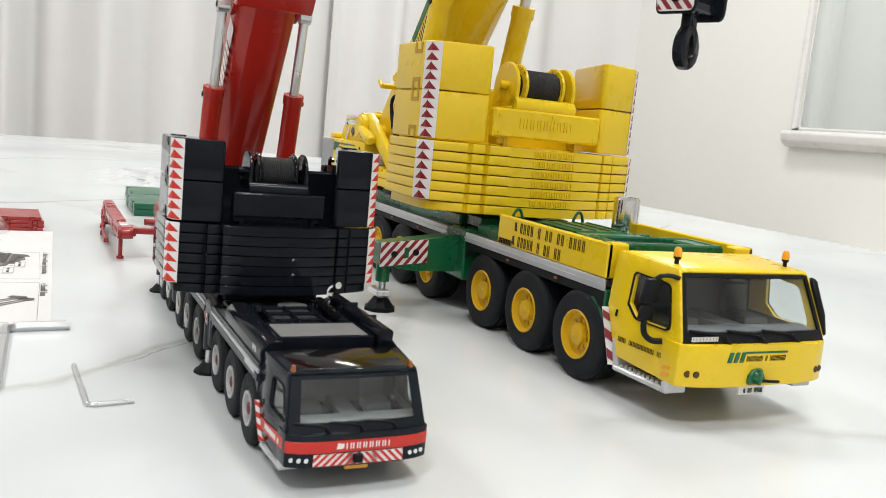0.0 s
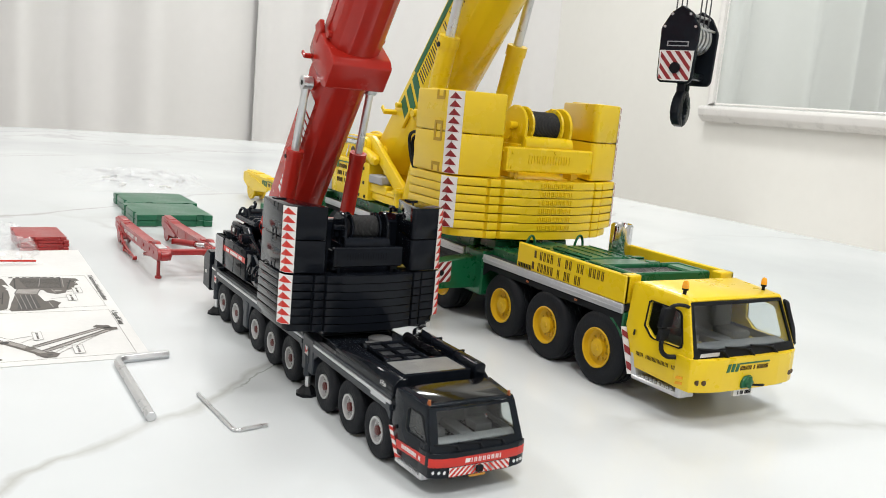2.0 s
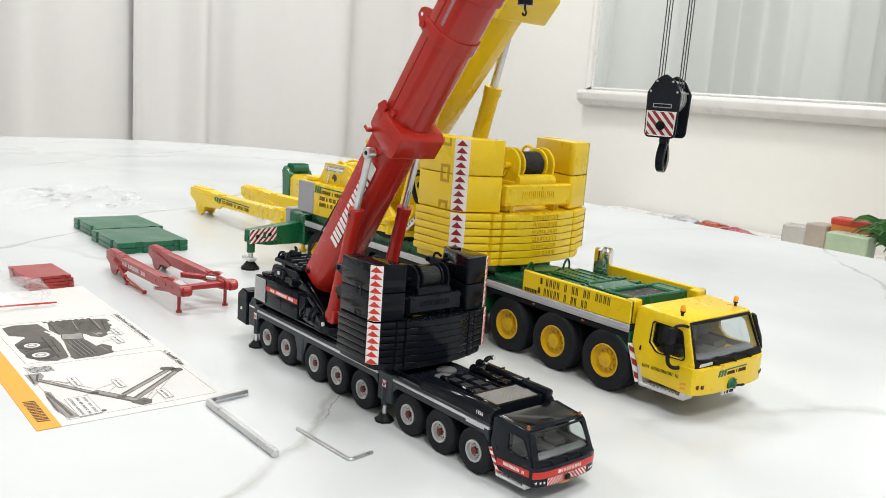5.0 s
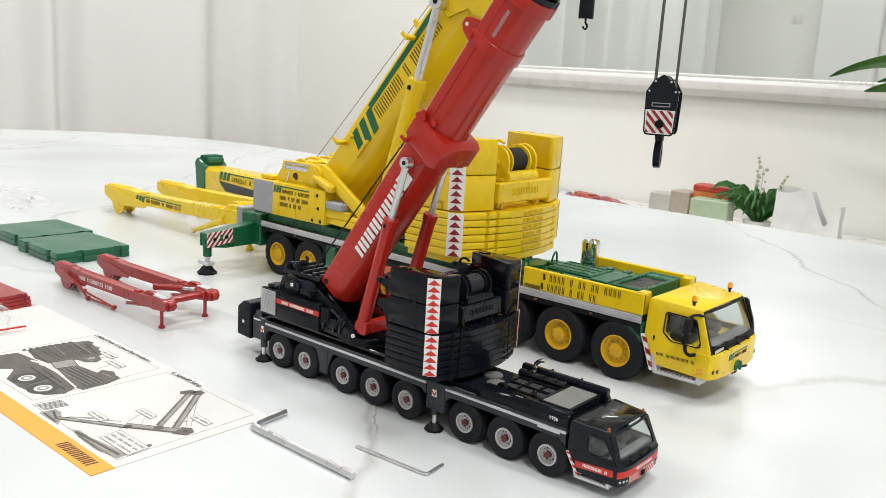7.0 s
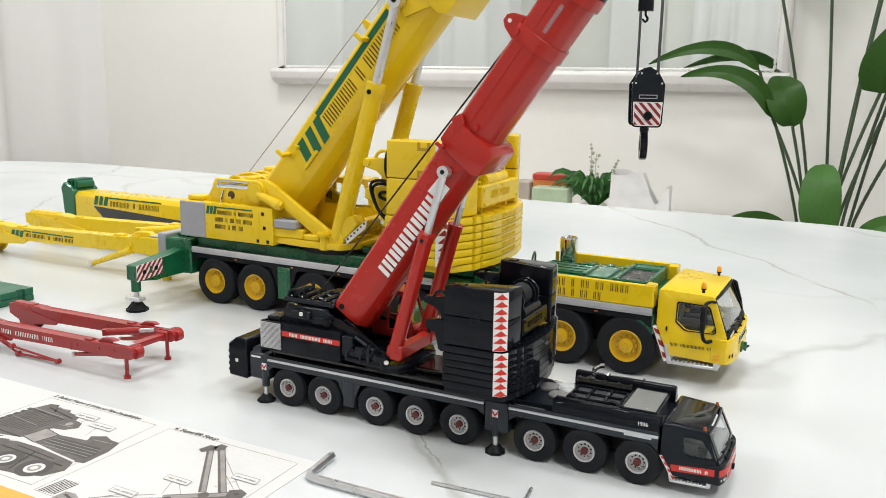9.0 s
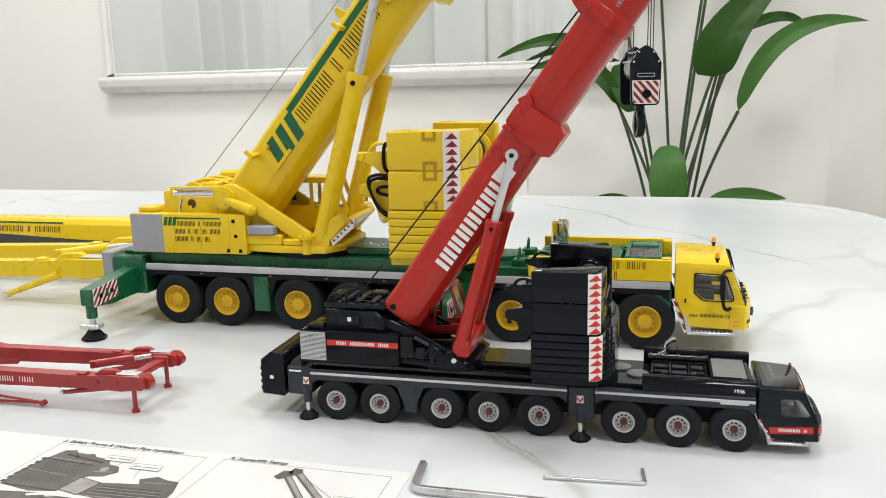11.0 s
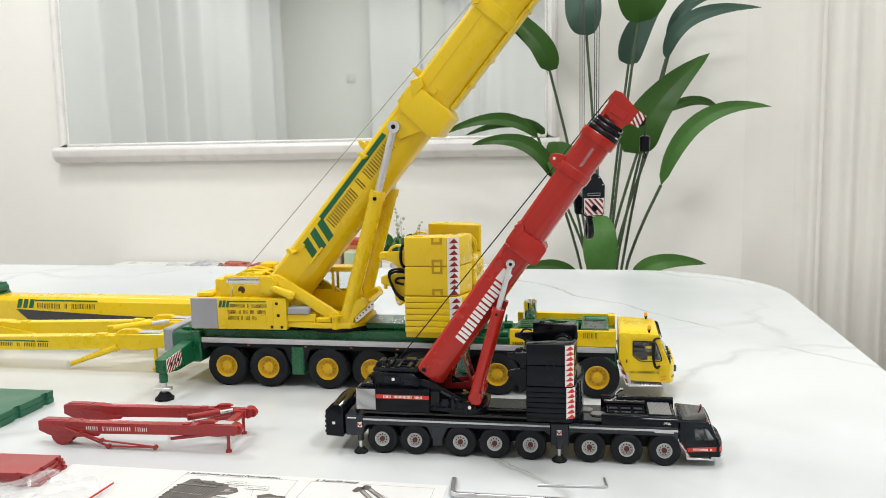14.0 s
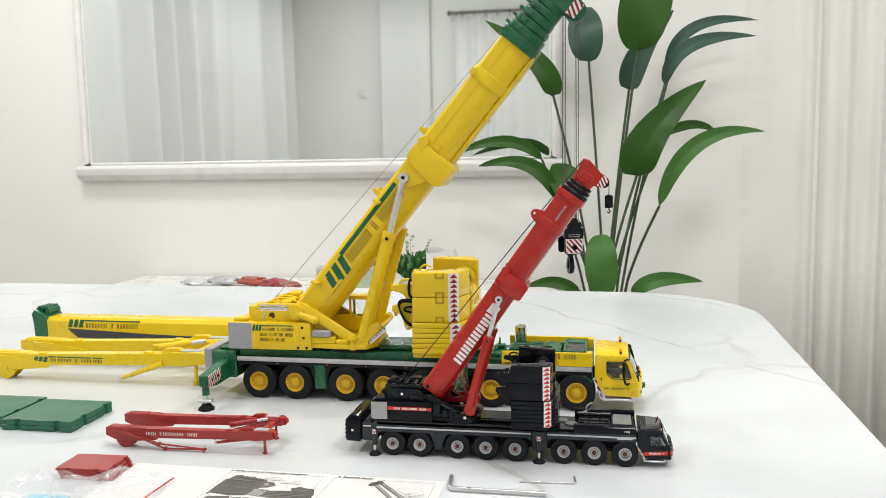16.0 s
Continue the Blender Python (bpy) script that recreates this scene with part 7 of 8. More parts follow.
    ink("wheel_hub", [disc(88.8, -240.2, 1.3), disc(104.8, -240.2, 1.4)], PAPER, 0.00026)
    # picture of the boom set-up
    for p, q, t in (((138, -250), (165, -233.5), 2.6), ((162, -234), (184, -219), 4.2), ((171, -224), (148.5, -195), 2.7), ((177.5, -221), (151.5, -192.5), 2.9)):
        ink("boom_picture", [line(p, q, t)], INK_MID, 0.00004)
        d = (Vector(q) - Vector(p)).normalized()
        side = Vector((d.y, -d.x)) * t * (0.34 if d.x > 0 else -0.34)
        ink("boom_shadow", [line(Vector(p) + side, Vector(q) + side, t * 0.34)], INK, 0.00008)
        ink("boom_outline", [line(Vector(p) - side * 1.4, Vector(q) - side * 1.4, 0.25)], INK_DARK_GREY, 0.0001)
    ink("boom_head", [[(145.5, -198.5), (147, -193.5), (150.5, -193), (151.5, -196.5), (148, -200)], [(149.5, -194.5), (150, -190.8), (153.5, -191), (154.5, -194), (152, -196.5)]], INK, 0.00012)
    ink("boom_foot", [[(178.5, -218.5), (182, -216), (185.5, -217.5), (186, -221.5), (181, -224.5)], disc(173, -225.5, 2.0)], INK, 0.00012)
    ink("boom_joint", [disc(164, -233.5, 1.4), disc(182.5, -219.5, 1.0), disc(150, -195.5, 0.8)], INK_DARK_GREY, 0.00016)
    ink("chassis_picture", [[(152.5, -250.8), (155, -248.8), (164, -249), (172, -247.6), (186, -246.4), (186.5, -250.4), (175, -252.6), (160, -252)]], INK_MID)
    ink("chassis_shade", [line((155, -250.4), (184, -248.4), 1.2), line((160, -251.6), (178, -251.8), 0.6), disc(184.5, -236.5, 1.1)], INK, 0.00006)
    ink("rope_picture", [line((137.6, -249.8), (150, -236), 0.3), line((140, -246), (158, -233), 0.3), line((152.5, -193.5), (181.5, -216.5), 0.25), line((161, -204), (179, -217), 0.25), line((156, -223), (160, -232), 0.2), line((158, -222), (166, -229), 0.2), line((176, -211.5), (172, -219), 0.2), line((166, -240), (163, -235), 0.2), line((86, -198), (84, -203), 0.2), line((95, -204), (97, -211), 0.2)], INK_MID, 0.00006)
    ink("stripe_picture", [line((120.6 + 1.15 * k, -250.6 + 0.1 * k), (120.4 + 1.15 * k + 1.6, -240.4), 0.5) for k in range(7)], INK_DARK)
    ink("cab_picture", [[(129, -253), (129.5, -246.5), (134, -246), (140, -249), (145, -252.6)]], INK_MID)
    ink("cab_shade", [line((131, -248), (139, -250.4), 0.9), line((130.5, -251.5), (142, -252), 0.7)], INK_DARK_GREY, 0.00006)
    # captions in leaning boxes
    for x0, y0, w, h, lean, rows in ((142, -239, 11, 3.6, -0.4, 1), (152, -223.4, 11, 3.4, -0.4, 1), (172.6, -211, 11, 3.8, -0.5, 1), (166, -246.5, 21, 9, -0.2, 3), (77, -200, 11.5, 4, -0.4, 1), (90.5, -204, 12, 4, -0.4, 1)):
        q = [(x0, y0), (x0 + w, y0), (x0 + w + lean * h * 0.3, y0 + h), (x0 + lean * h * 0.3, y0 + h)]
        ink("caption_box", [q], PAPER, 0.00018)
        ink("caption_outline", loop(q, 0.18), INK_MID, 0.00024)
        polys = []
        for k in range(rows):
            polys += letters(x0 + 0.9, y0 + h - (k + 1) * h / (rows + 0.4) + 0.25, w - 2.0, h / (rows + 1) * 0.5, (3, 6) if rows == 1 else ((5, 3, 5), (4, 3, 6, 3), (7, 8))[k], 0, 0.7)
        ink("caption_lettering", polys, INK, 0.00024)
    ink("margin_lettering", letters(161, -261.3, 24, 4.6, (7,), 0.15, 0.84, weight=1.05), BROWN_DECAL, 0.0, "dark bars on the orange margin")
    ink("margin_lettering", letters(40, -261.3, 50, 4.6, (6, 5), 0.15, 0.84, weight=1.05), BROWN_DECAL, 0.0, "dark bars on the orange margin")
    for body, x, size in (("3. Ballast Frame & Exhaust Pipe Installation", 0.0495, 0.0031), ("4. Superlift Setup", 0.1225, 0.0034)):
        cu = bpy.data.curves.new("heading", "FONT")
        cu.body, cu.size, cu.shear, cu.offset = body, 1.0, 0.2, 0.02
        cu.materials.append(INK_DARK_GREY)
        ob = new("heading", cu)
        ob.parent = root
        ob.scale = (size, size, size)
        ob.location = Vector((x, -0.189, 0.0004)) - Vector((0.09, -0.225, 0))


leaflet()


def cast_slab(size_x, size_y, thick, layers, mat, name, label, m, group):
    """Flat model ballast plate: stacked layers with notched long edges."""
    root = empty(name, m, label, "model weight", group)
    h = thick / layers
    for k in range(layers):
        bm = bmesh.new()
        n = size_x * 0.06
        d = size_y * 0.04
        hx, hy = size_x / 2, size_y / 2
        prof = [(-hx, -hy), (-hx * 0.62, -hy), (-hx * 0.6, -hy + d), (-hx * 0.6 + n, -hy + d), (-hx * 0.56 + n, -hy), (hx * 0.5, -hy), (hx * 0.52, -hy + d), (hx * 0.52 + n, -hy + d), (hx * 0.56 + n, -hy), (hx, -hy), (hx, -hy * 0.5), (hx - d, -hy * 0.48), (hx - d, -hy * 0.3), (hx, -hy * 0.28), (hx, hy * 0.55), (hx - d, hy * 0.57), (hx - d, hy * 0.75), (hx, hy * 0.77), (hx, hy), (-hx, hy)]
        prism(bm, prof, k * h + h * 0.04, (k + 1) * h, min(h * 0.1, 0.0004), "z")
        part("plate", bm, mat, root)
    return root


cast_slab(0.0595, 0.054, 0.0086, 2, GREEN_DULL, "ballast_slab", "green cast ballast slab lying on the marble", pose(-0.1345, -0.109, 0, 0, 0, 0.6), "green ballast slabs")
cast_slab(0.058, 0.054, 0.0086, 2, GREEN_DULL, "ballast_slab", "green cast ballast slab lying on the marble", pose(-0.196, -0.105, 0, 0, 0, 1.2), "green ballast slabs")


def red_plates():
    rnd = random.Random(5)
    for k in range(4):
        cast_slab(0.036, 0.0262, 0.0019, 1, RED_DULL, "outrigger_plate", "thin dark red plate in a loose stack of four",
                  pose(-0.0385 + 0.0012 * (1.5 - k) * 0.8, -0.2045 + rnd.uniform(-0.0005, 0.0005), 0.0019 * k, 0, 0, 3 + rnd.uniform(-2.5, 2.5)), "stacked red plates")


red_plates()


def lift_frame(scale, m, mat, label, decal):
    """Two folded struts with forked ends on short legs, joined by a cross head."""
    global SCALE
    SCALE = scale
    root = empty("superlift_frame", m, label, "model lift frame", "lift frames")

    red = decal == "white"

    def beam(y, shift):
        global PLACE
        PLACE = Matrix.Translation((shift, 0, 0))
        bm = bmesh.new()
        rise = 0.1 if red else 0.0
        prof = [(-11.0, 0.75), (-11.0, 1.18 + rise), (-10.6, 1.26 + rise), (-8.6, 1.26 + rise), (-8.3, 1.16 + rise), (-2.0, 1.38), (-1.2, 1.46), (0.35, 1.52), (0.35, 0.95), (-0.6, 0.82), (-1.6, 0.88), (-2.2, 0.86), (-8.4, 0.72), (-9.6, 0.45), (-10.4, 0.5)]
        prism(bm, prof, y - 0.27, y + 0.27, 0.04)
        box(bm, -10.7, -9.2, y - 0.2, y + 0.2, 1.24, 1.3 + rise, 0.02)
        for x in (-7.0, -5.2, -3.4):
            box(bm, x, x + 0.08, y - 0.285, y + 0.285, 0.8, 1.2 + 0.03 * (x + 7), 0.01)
        st = part("strut", bm, mat, root, "long strut of the frame")
        for x, z in ((-9.9, 1.0), (-8.9, 0.98), (-3.0, 1.1), (-1.6, 1.15), (-0.7, 1.18)):
            bm = bmesh.new()
            rod(bm, (x, y - 0.3, z), (x, y + 0.3, z), 0.09, n=12)
            part("pin", bm, mat, st)
        bm = bmesh.new()
        box(bm, -8.0, -2.2, y - 0.1, y + 0.1, 1.14, 1.17)
        box(bm, -8.0, -7.7, y - 0.14, y + 0.14, 1.15, 1.25, 0.02)
        box(bm, -2.6, -2.2, y - 0.16, y + 0.16, 1.3, 1.44, 0.02)
        part("top_rail", bm, mat, st)
        bm = bmesh.new()
        prism(bm, [(-1.9, 1.36), (-1.5, 1.62), (-0.9, 1.66), (-0.5, 1.5)], y - 0.12, y + 0.12, 0.03)
        part("strut_lug", bm, mat, st)
        bm = bmesh.new()
        r, dx = (0.64, -9.6) if red else (0.52, -9.7)
        for y0, y1, rr in ((-0.3, -0.2, r), (-0.2, 0.2, r * 0.7), (0.2, 0.3, r)):
            rod(bm, (dx, y + y0, r), (dx, y + y1, r), rr, n=28)
        rod(bm, (dx, y - 0.34, r), (dx, y + 0.34, r), 0.14, n=14)
        for k in range(8):
            a = k * math.pi / 4
            rod(bm, (dx + r * 0.66 * math.cos(a), y - 0.32, r + r * 0.66 * math.sin(a)), (dx + r * 0.66 * math.cos(a), y + 0.32, r + r * 0.66 * math.sin(a)), 0.06, n=8)
        prism(bm, [(-10.2, 1.15), (-9.0, 1.05), (-7.2, 0.78), (-7.4, 0.6), (-9.4, 0.42)], y - 0.34, y - 0.26, 0.02)
        part("rope_drum", bm, mat, st)
        bm = bmesh.new()
        rod(bm, (-0.05, y - 0.14, 0.0), (-0.05, y - 0.14, 1.0), 0.09, n=12)
        rod(bm, (-0.05, y - 0.14, 0.0), (-0.05, y - 0.14, 0.12), 0.16, n=14)
        part("leg", bm, mat, st)
        bm = bmesh.new()
        rod(bm, (0.3, y - 0.32, 1.22), (0.3, y + 0.32, 1.22), 0.28, n=16)
        rod(bm, (0.5, y - 0.16, 1.2), (0.5, y + 0.16, 1.2), 0.24, n=16)
        box(bm, 0.3, 0.5, y - 0.16, y + 0.16, 0.98, 1.42, 0.03)
        part("fork", bm, mat, st)
        bm = bmesh.new()
        box(bm, -0.75, 0.2, y - 0.2, y + 0.2, 1.5, 1.56, 0.02)
        part("top_pad", bm, SILVER, st, "flat grey pad")
        PLACE = Matrix.Identity(4)

    beam(0.0, 0.1 if red else 0.0)
    beam(2.75, -0.25 if red else 0.0)
    bm = bmesh.new()
    box(bm, -0.55, -0.1, 0.2, 2.55, 1.08, 1.34, 0.05, 2)
    box(bm, -0.7, 0.1, 0.26, 0.5, 1.0, 1.44, 0.05)
    box(bm, -0.8, 0.0, 2.3, 2.5, 1.0, 1.44, 0.05)
    part("cross_head", bm, mat, root, "straight cross head between the struts")
    bm = bmesh.new()
    rod(bm, (-2.7, 1.3, 1.3), (-1.35, 2.0, 1.4), 0.17, n=16)
    rod(bm, (-2.78, 1.26, 1.16), (-2.78, 1.26, 1.44), 0.15, n=12)
    ram = part("ram", bm, mat, root, "short ram beside the cross head")
    bm = bmesh.new()
    rod(bm, (-1.35, 2.0, 1.4), (-0.75, 2.32, 1.44), 0.1, n=12)
    part("piston_rod", bm, STEEL, ram)
    for y in (-0.12 if red else -0.25, 2.55):
        bm = bmesh.new()
        low, high = (Vector((-3.2, y, 0.56)), Vector((-0.9, y, 0.98))) if red else (Vector((-3.7, y, 0.2)), Vector((-1.6, y, 0.95)))
        rod(bm, low, high, 0.08, 0.15, n=12)
        prop = part("folded_prop", bm, mat, root)
        bm = bmesh.new()
        tip = low + (low - high).normalized() * 0.06
        rod(bm, tip + Vector((0, -0.07, 0)), tip + Vector((0, 0.07, 0)), 0.11, n=14)
        part("prop_eye", bm, STEEL, prop, "small bare metal eye")
    bm = bmesh.new()
    for pts in ([(-9.2, -0.4, 1.0), (-6.6, -0.5, 0.14), (-3.9, -0.5, 0.2)], [(-8.2, -0.4, 0.75), (-7.0, -0.5, 0.44), (-3.9, -0.5, 0.22)]):
        for p, q in zip(pts, pts[1:]):
            rod(bm, p, q, 0.055, n=8)
    for p in ((-6.6, -0.5, 0.14), (-3.9, -0.5, 0.21), (-7.0, -0.5, 0.44), (-8.2, -0.4, 0.75)):
        rod(bm, (p[0], p[1] - 0.1, p[2]), (p[0], p[1] + 0.1, p[2]), 0.12, n=12)
    if red:
        part("tie_rod", bm, mat, root, "thin hinged tie rods")
    else:
        bm.free()
    bm = bmesh.new()
    if red:
        sheet(bm, letters(-8.0, 0.88, 3.6, 0.22, (3, 7, 3), 0.0, 0.7), lambda u, v, w: (u, -0.272 - w, v + 0.02 * (u + 8)), 0.012)
        part("strut_lettering", bm, WHITE, root, "white bars")
    else:
        for u in (-8.2, -7.95, -7.7):
            sheet(bm, [[(u, 0.84), (u + 0.18, 0.84), (u + 0.28, 1.1), (u + 0.1, 1.1)]], lambda a_, b_, w: (a_, -0.272 - w, b_), 0.012)
        sheet(bm, [rect(-7.4, -4.6, 1.08, 1.13)], lambda a_, b_, w: (a_, -0.272 - w, b_), 0.012)
        part("strut_logo", bm, GREEN_DECAL, root, "green slanted bars and line")
        bm = bmesh.new()
        sheet(bm, letters(-7.3, 0.88, 2.7, 0.15, (7, 1, 7)), lambda a_, b_, w: (a_, -0.272 - w, b_), 0.012)
        part("strut_lettering", bm, BROWN_DECAL, root)
    SCALE = 1.0
    return root


lift_frame(0.955 / 87, pose(0.0585, -0.1535, 0, 0, 0, 0.5), RED_DULL, "folded dark red lift frame standing on short legs", "white")
lift_frame(0.02, pose(-0.074, 0.006, 0, 0, 0, 0.5), YELLOW, "folded yellow lift frame standing beside the large crane", "green")


def spare_boom():
    """Yellow fly jib box lying on the table, with a green sheave head."""
    root = empty("spare_boom", pose(-0.178, 0.137, 0), "yellow spare boom section lying behind the large crane", "model boom")
    m = Matrix.Translation((0.19, -0.137, 0))
    y0, y1 = 0.1235, 0.1505
    bm = bmesh.new()
    prism(bm, [(y0, 0.004), (y0 + 0.003, 0.0), (y1 - 0.003, 0.0), (y1, 0.004), (y1, 0.0295), (y1 - 0.004, 0.0335), (y0 + 0.004, 0.0335), (y0, 0.0295)], -0.327, -0.03, 0.0008, "x", 2)
    part("box_section", bm, YELLOW, root, move=m)
    bm = bmesh.new()
    prism(bm, [(-0.327, 0.0), (-0.342, 0.0), (-0.342, 0.03), (-0.346, 0.036), (-0.341, 0.042), (-0.33, 0.036), (-0.327, 0.034)], y0 - 0.001, y1 + 0.001, 0.0012)
    hd = part("boom_head", bm, GREEN, root, "green cast head", move=m)
    bm = bmesh.new()
    for k in range(3):
        x = -0.339 + 0.0045 * k
        rod(bm, (x, y0 + 0.004, 0.039), (x, y1 - 0.004, 0.039), 0.0042, n=12)
        box(bm, x - 0.001, x + 0.001, y0 + 0.003, y1 - 0.003, 0.036, 0.0445, 0.0004)
    part("sheave", bm, GREEN_DULL, hd, move=m)
    bm = bmesh.new()
    sheet(bm, [[(-0.302, 0.0215), (-0.29, 0.0115), (-0.05, 0.006), (-0.05, 0.0135), (-0.2, 0.0172)]], lambda u, v, w: (u, y0 - 0.0001 - w, v), 0.0002)
    part("grey_flash", bm, FLASH, root, "dark grey painted flash", move=m)
    bm = bmesh.new()
    for u in (-0.301, -0.2945, -0.288):
        sheet(bm, [[(u, 0.0228), (u + 0.0045, 0.0228), (u + 0.007, 0.0315), (u + 0.0025, 0.0315)]], lambda a, b, w: (a, y0 - 0.0001 - w, b), 0.0002)
    sheet(bm, [rect(-0.281, -0.214, 0.0298, 0.0312)], lambda a, b, w: (a, y0 - 0.0001 - w, b), 0.0002)
    part("boom_logo", bm, GREEN_DECAL, root, "green slanted bars and line", move=m)
    bm = bmesh.new()
    sheet(bm, letters(-0.279, 0.0226, 0.063, 0.005, (7, 1, 7), 0.1, 0.55), lambda a, b, w: (a, y0 - 0.0001 - w, b), 0.0002)
    part("boom_lettering", bm, BROWN_DECAL, root, "dark bars", move=m)


spare_boom()


def plastic_bag(label, x0, x1, y0, y1, high, seed, fill):
    """Crumpled clear bag: a sharp-folded upper sheet over a flat lower one."""
    cx, cy = (x0 + x1) / 2, (y0 + y1) / 2
    root = empty("plastic_bag", pose(cx, cy, 0), label, "plastic bag", "plastic bags")
    nx, ny = 44, 30
    bm = bmesh.new()
    grid = []
    for j in range(ny + 1):
        row = []
        for i in range(nx + 1):
            u, v = i / nx, j / ny
            x, y = x0 + (x1 - x0) * u - cx, y0 + (y1 - y0) * v - cy
            p = Vector((x * 60, y * 60, seed * 7.3))
            ridge = 1 - abs(noise.noise(p)) * 2.2
            fine = 1 - abs(noise.noise(p * 2.7 + Vector((3, 1, 0)))) * 2
            edge = min(1, 5 * min(u, 1 - u, v, 1 - v)) ** 0.7
            z = 0.0009 + high * edge * max(0.02, 0.1 + 0.55 * ridge + 0.3 * fine)
            wob = 0.16 * noise.noise(Vector((u * 4, v * 4, seed)))
            row.append(bm.verts.new((x + wob * (x1 - x0), y + wob * (y1 - y0), z)))
        grid.append(row)
    for a, b in zip(grid, grid[1:]):
        for i in range(nx):
            bm.faces.new((a[i], a[i + 1], b[i + 1], b[i]))
    ob = part("bag_film", bm, PLASTIC, root, "clear crumpled film", smooth=28)
    ob.visible_shadow = True
    rnd = random.Random(seed)
    if fill:
        bm = bmesh.new()
        tube(bm, [(x1 - cx + 0.001, y0 - cy + 0.004, 0.002), (x1 - cx - 0.002, 0.0, 0.003), (x1 - cx - 0.001, y1 - cy - 0.004, 0.0025)], 0.0005, 6)
        part("zip_strip", bm, RED_DECAL, root, "thin red zip strip")
        bm = bmesh.new()
        box(bm, -0.022, 0.004, -0.012, 0.002, 0.0004, 0.0022, 0.0003)
        part("blue_part", bm, BLUE_CARD, root, "pale blue part in the bag")
        for k in range(6):
            bm = bmesh.new()
            x, y = rnd.uniform(-0.03, 0.02), rnd.uniform(-0.03, -0.005)
            box(bm, x, x + rnd.uniform(0.004, 0.012), y, y + rnd.uniform(0.003, 0.006), 0.0004, rnd.uniform(0.001, 0.003), 0.0003)
            part("spare_part", bm, DARK if k % 2 else GREY, root)
    else:
        for k in range(9):
            bm = bmesh.new()
            x, y = rnd.uniform(-0.05, 0.05), rnd.uniform(-0.03, 0.03)
            rod(bm, (x, y, 0.0015), (x + rnd.uniform(-0.012, 0.012), y + rnd.uniform(-0.01, 0.01), 0.002), 0.001, n=8)
            part("spare_part", bm, GREY if k % 2 else FRAME_WHITE, root)


plastic_bag("crumpled clear zip bag with small parts inside", -0.085, 0.022, -0.29, -0.207, 0.013, 2, True)
plastic_bag("crumpled empty clear plastic bag far back on the table", -0.45, -0.29, -0.15, -0.02, 0.012, 4, False)


# ---- behind the table ----
def blade(bm, base, mid, tip, width, peak=0.62, fold=0.16, tilt=0.0, n=18, blunt=0.7):
    """One leaf: a paddle bowed through three points, rounded below, pointed above, folded at the midrib."""
    base, mid, tip = Vector(base), Vector(mid), Vector(tip)
    ctrl = mid * 2 - (base + tip) / 2
    rows = []
    for i in range(n + 1):
        f = i / n
        c = base.lerp(ctrl, f).lerp(ctrl.lerp(tip, f), f)
        d = ((ctrl - base) * (1 - f) + (tip - ctrl) * f).normalized()
        side = d.cross(Vector((tilt, -1, 0.25))).normalized()
        up = side.cross(d).normalized()
        w = width * max(0.0, math.sin(math.pi * min(1, f ** peak))) ** blunt + 0.0015
        ripple = 0.05 * math.sin(11 * f + width * 90) * width
        rows.append([bm.verts.new(c + side * k * w * 0.5 + up * (abs(k) * fold * w + ripple * k * abs(k))) for k in (-1, -0.6, -0.06, 0.06, 0.6, 1)])
    for a, b in zip(rows, rows[1:]):
        for k in range(5):
            bm.faces.new((a[k], a[k + 1], b[k + 1], b[k]))


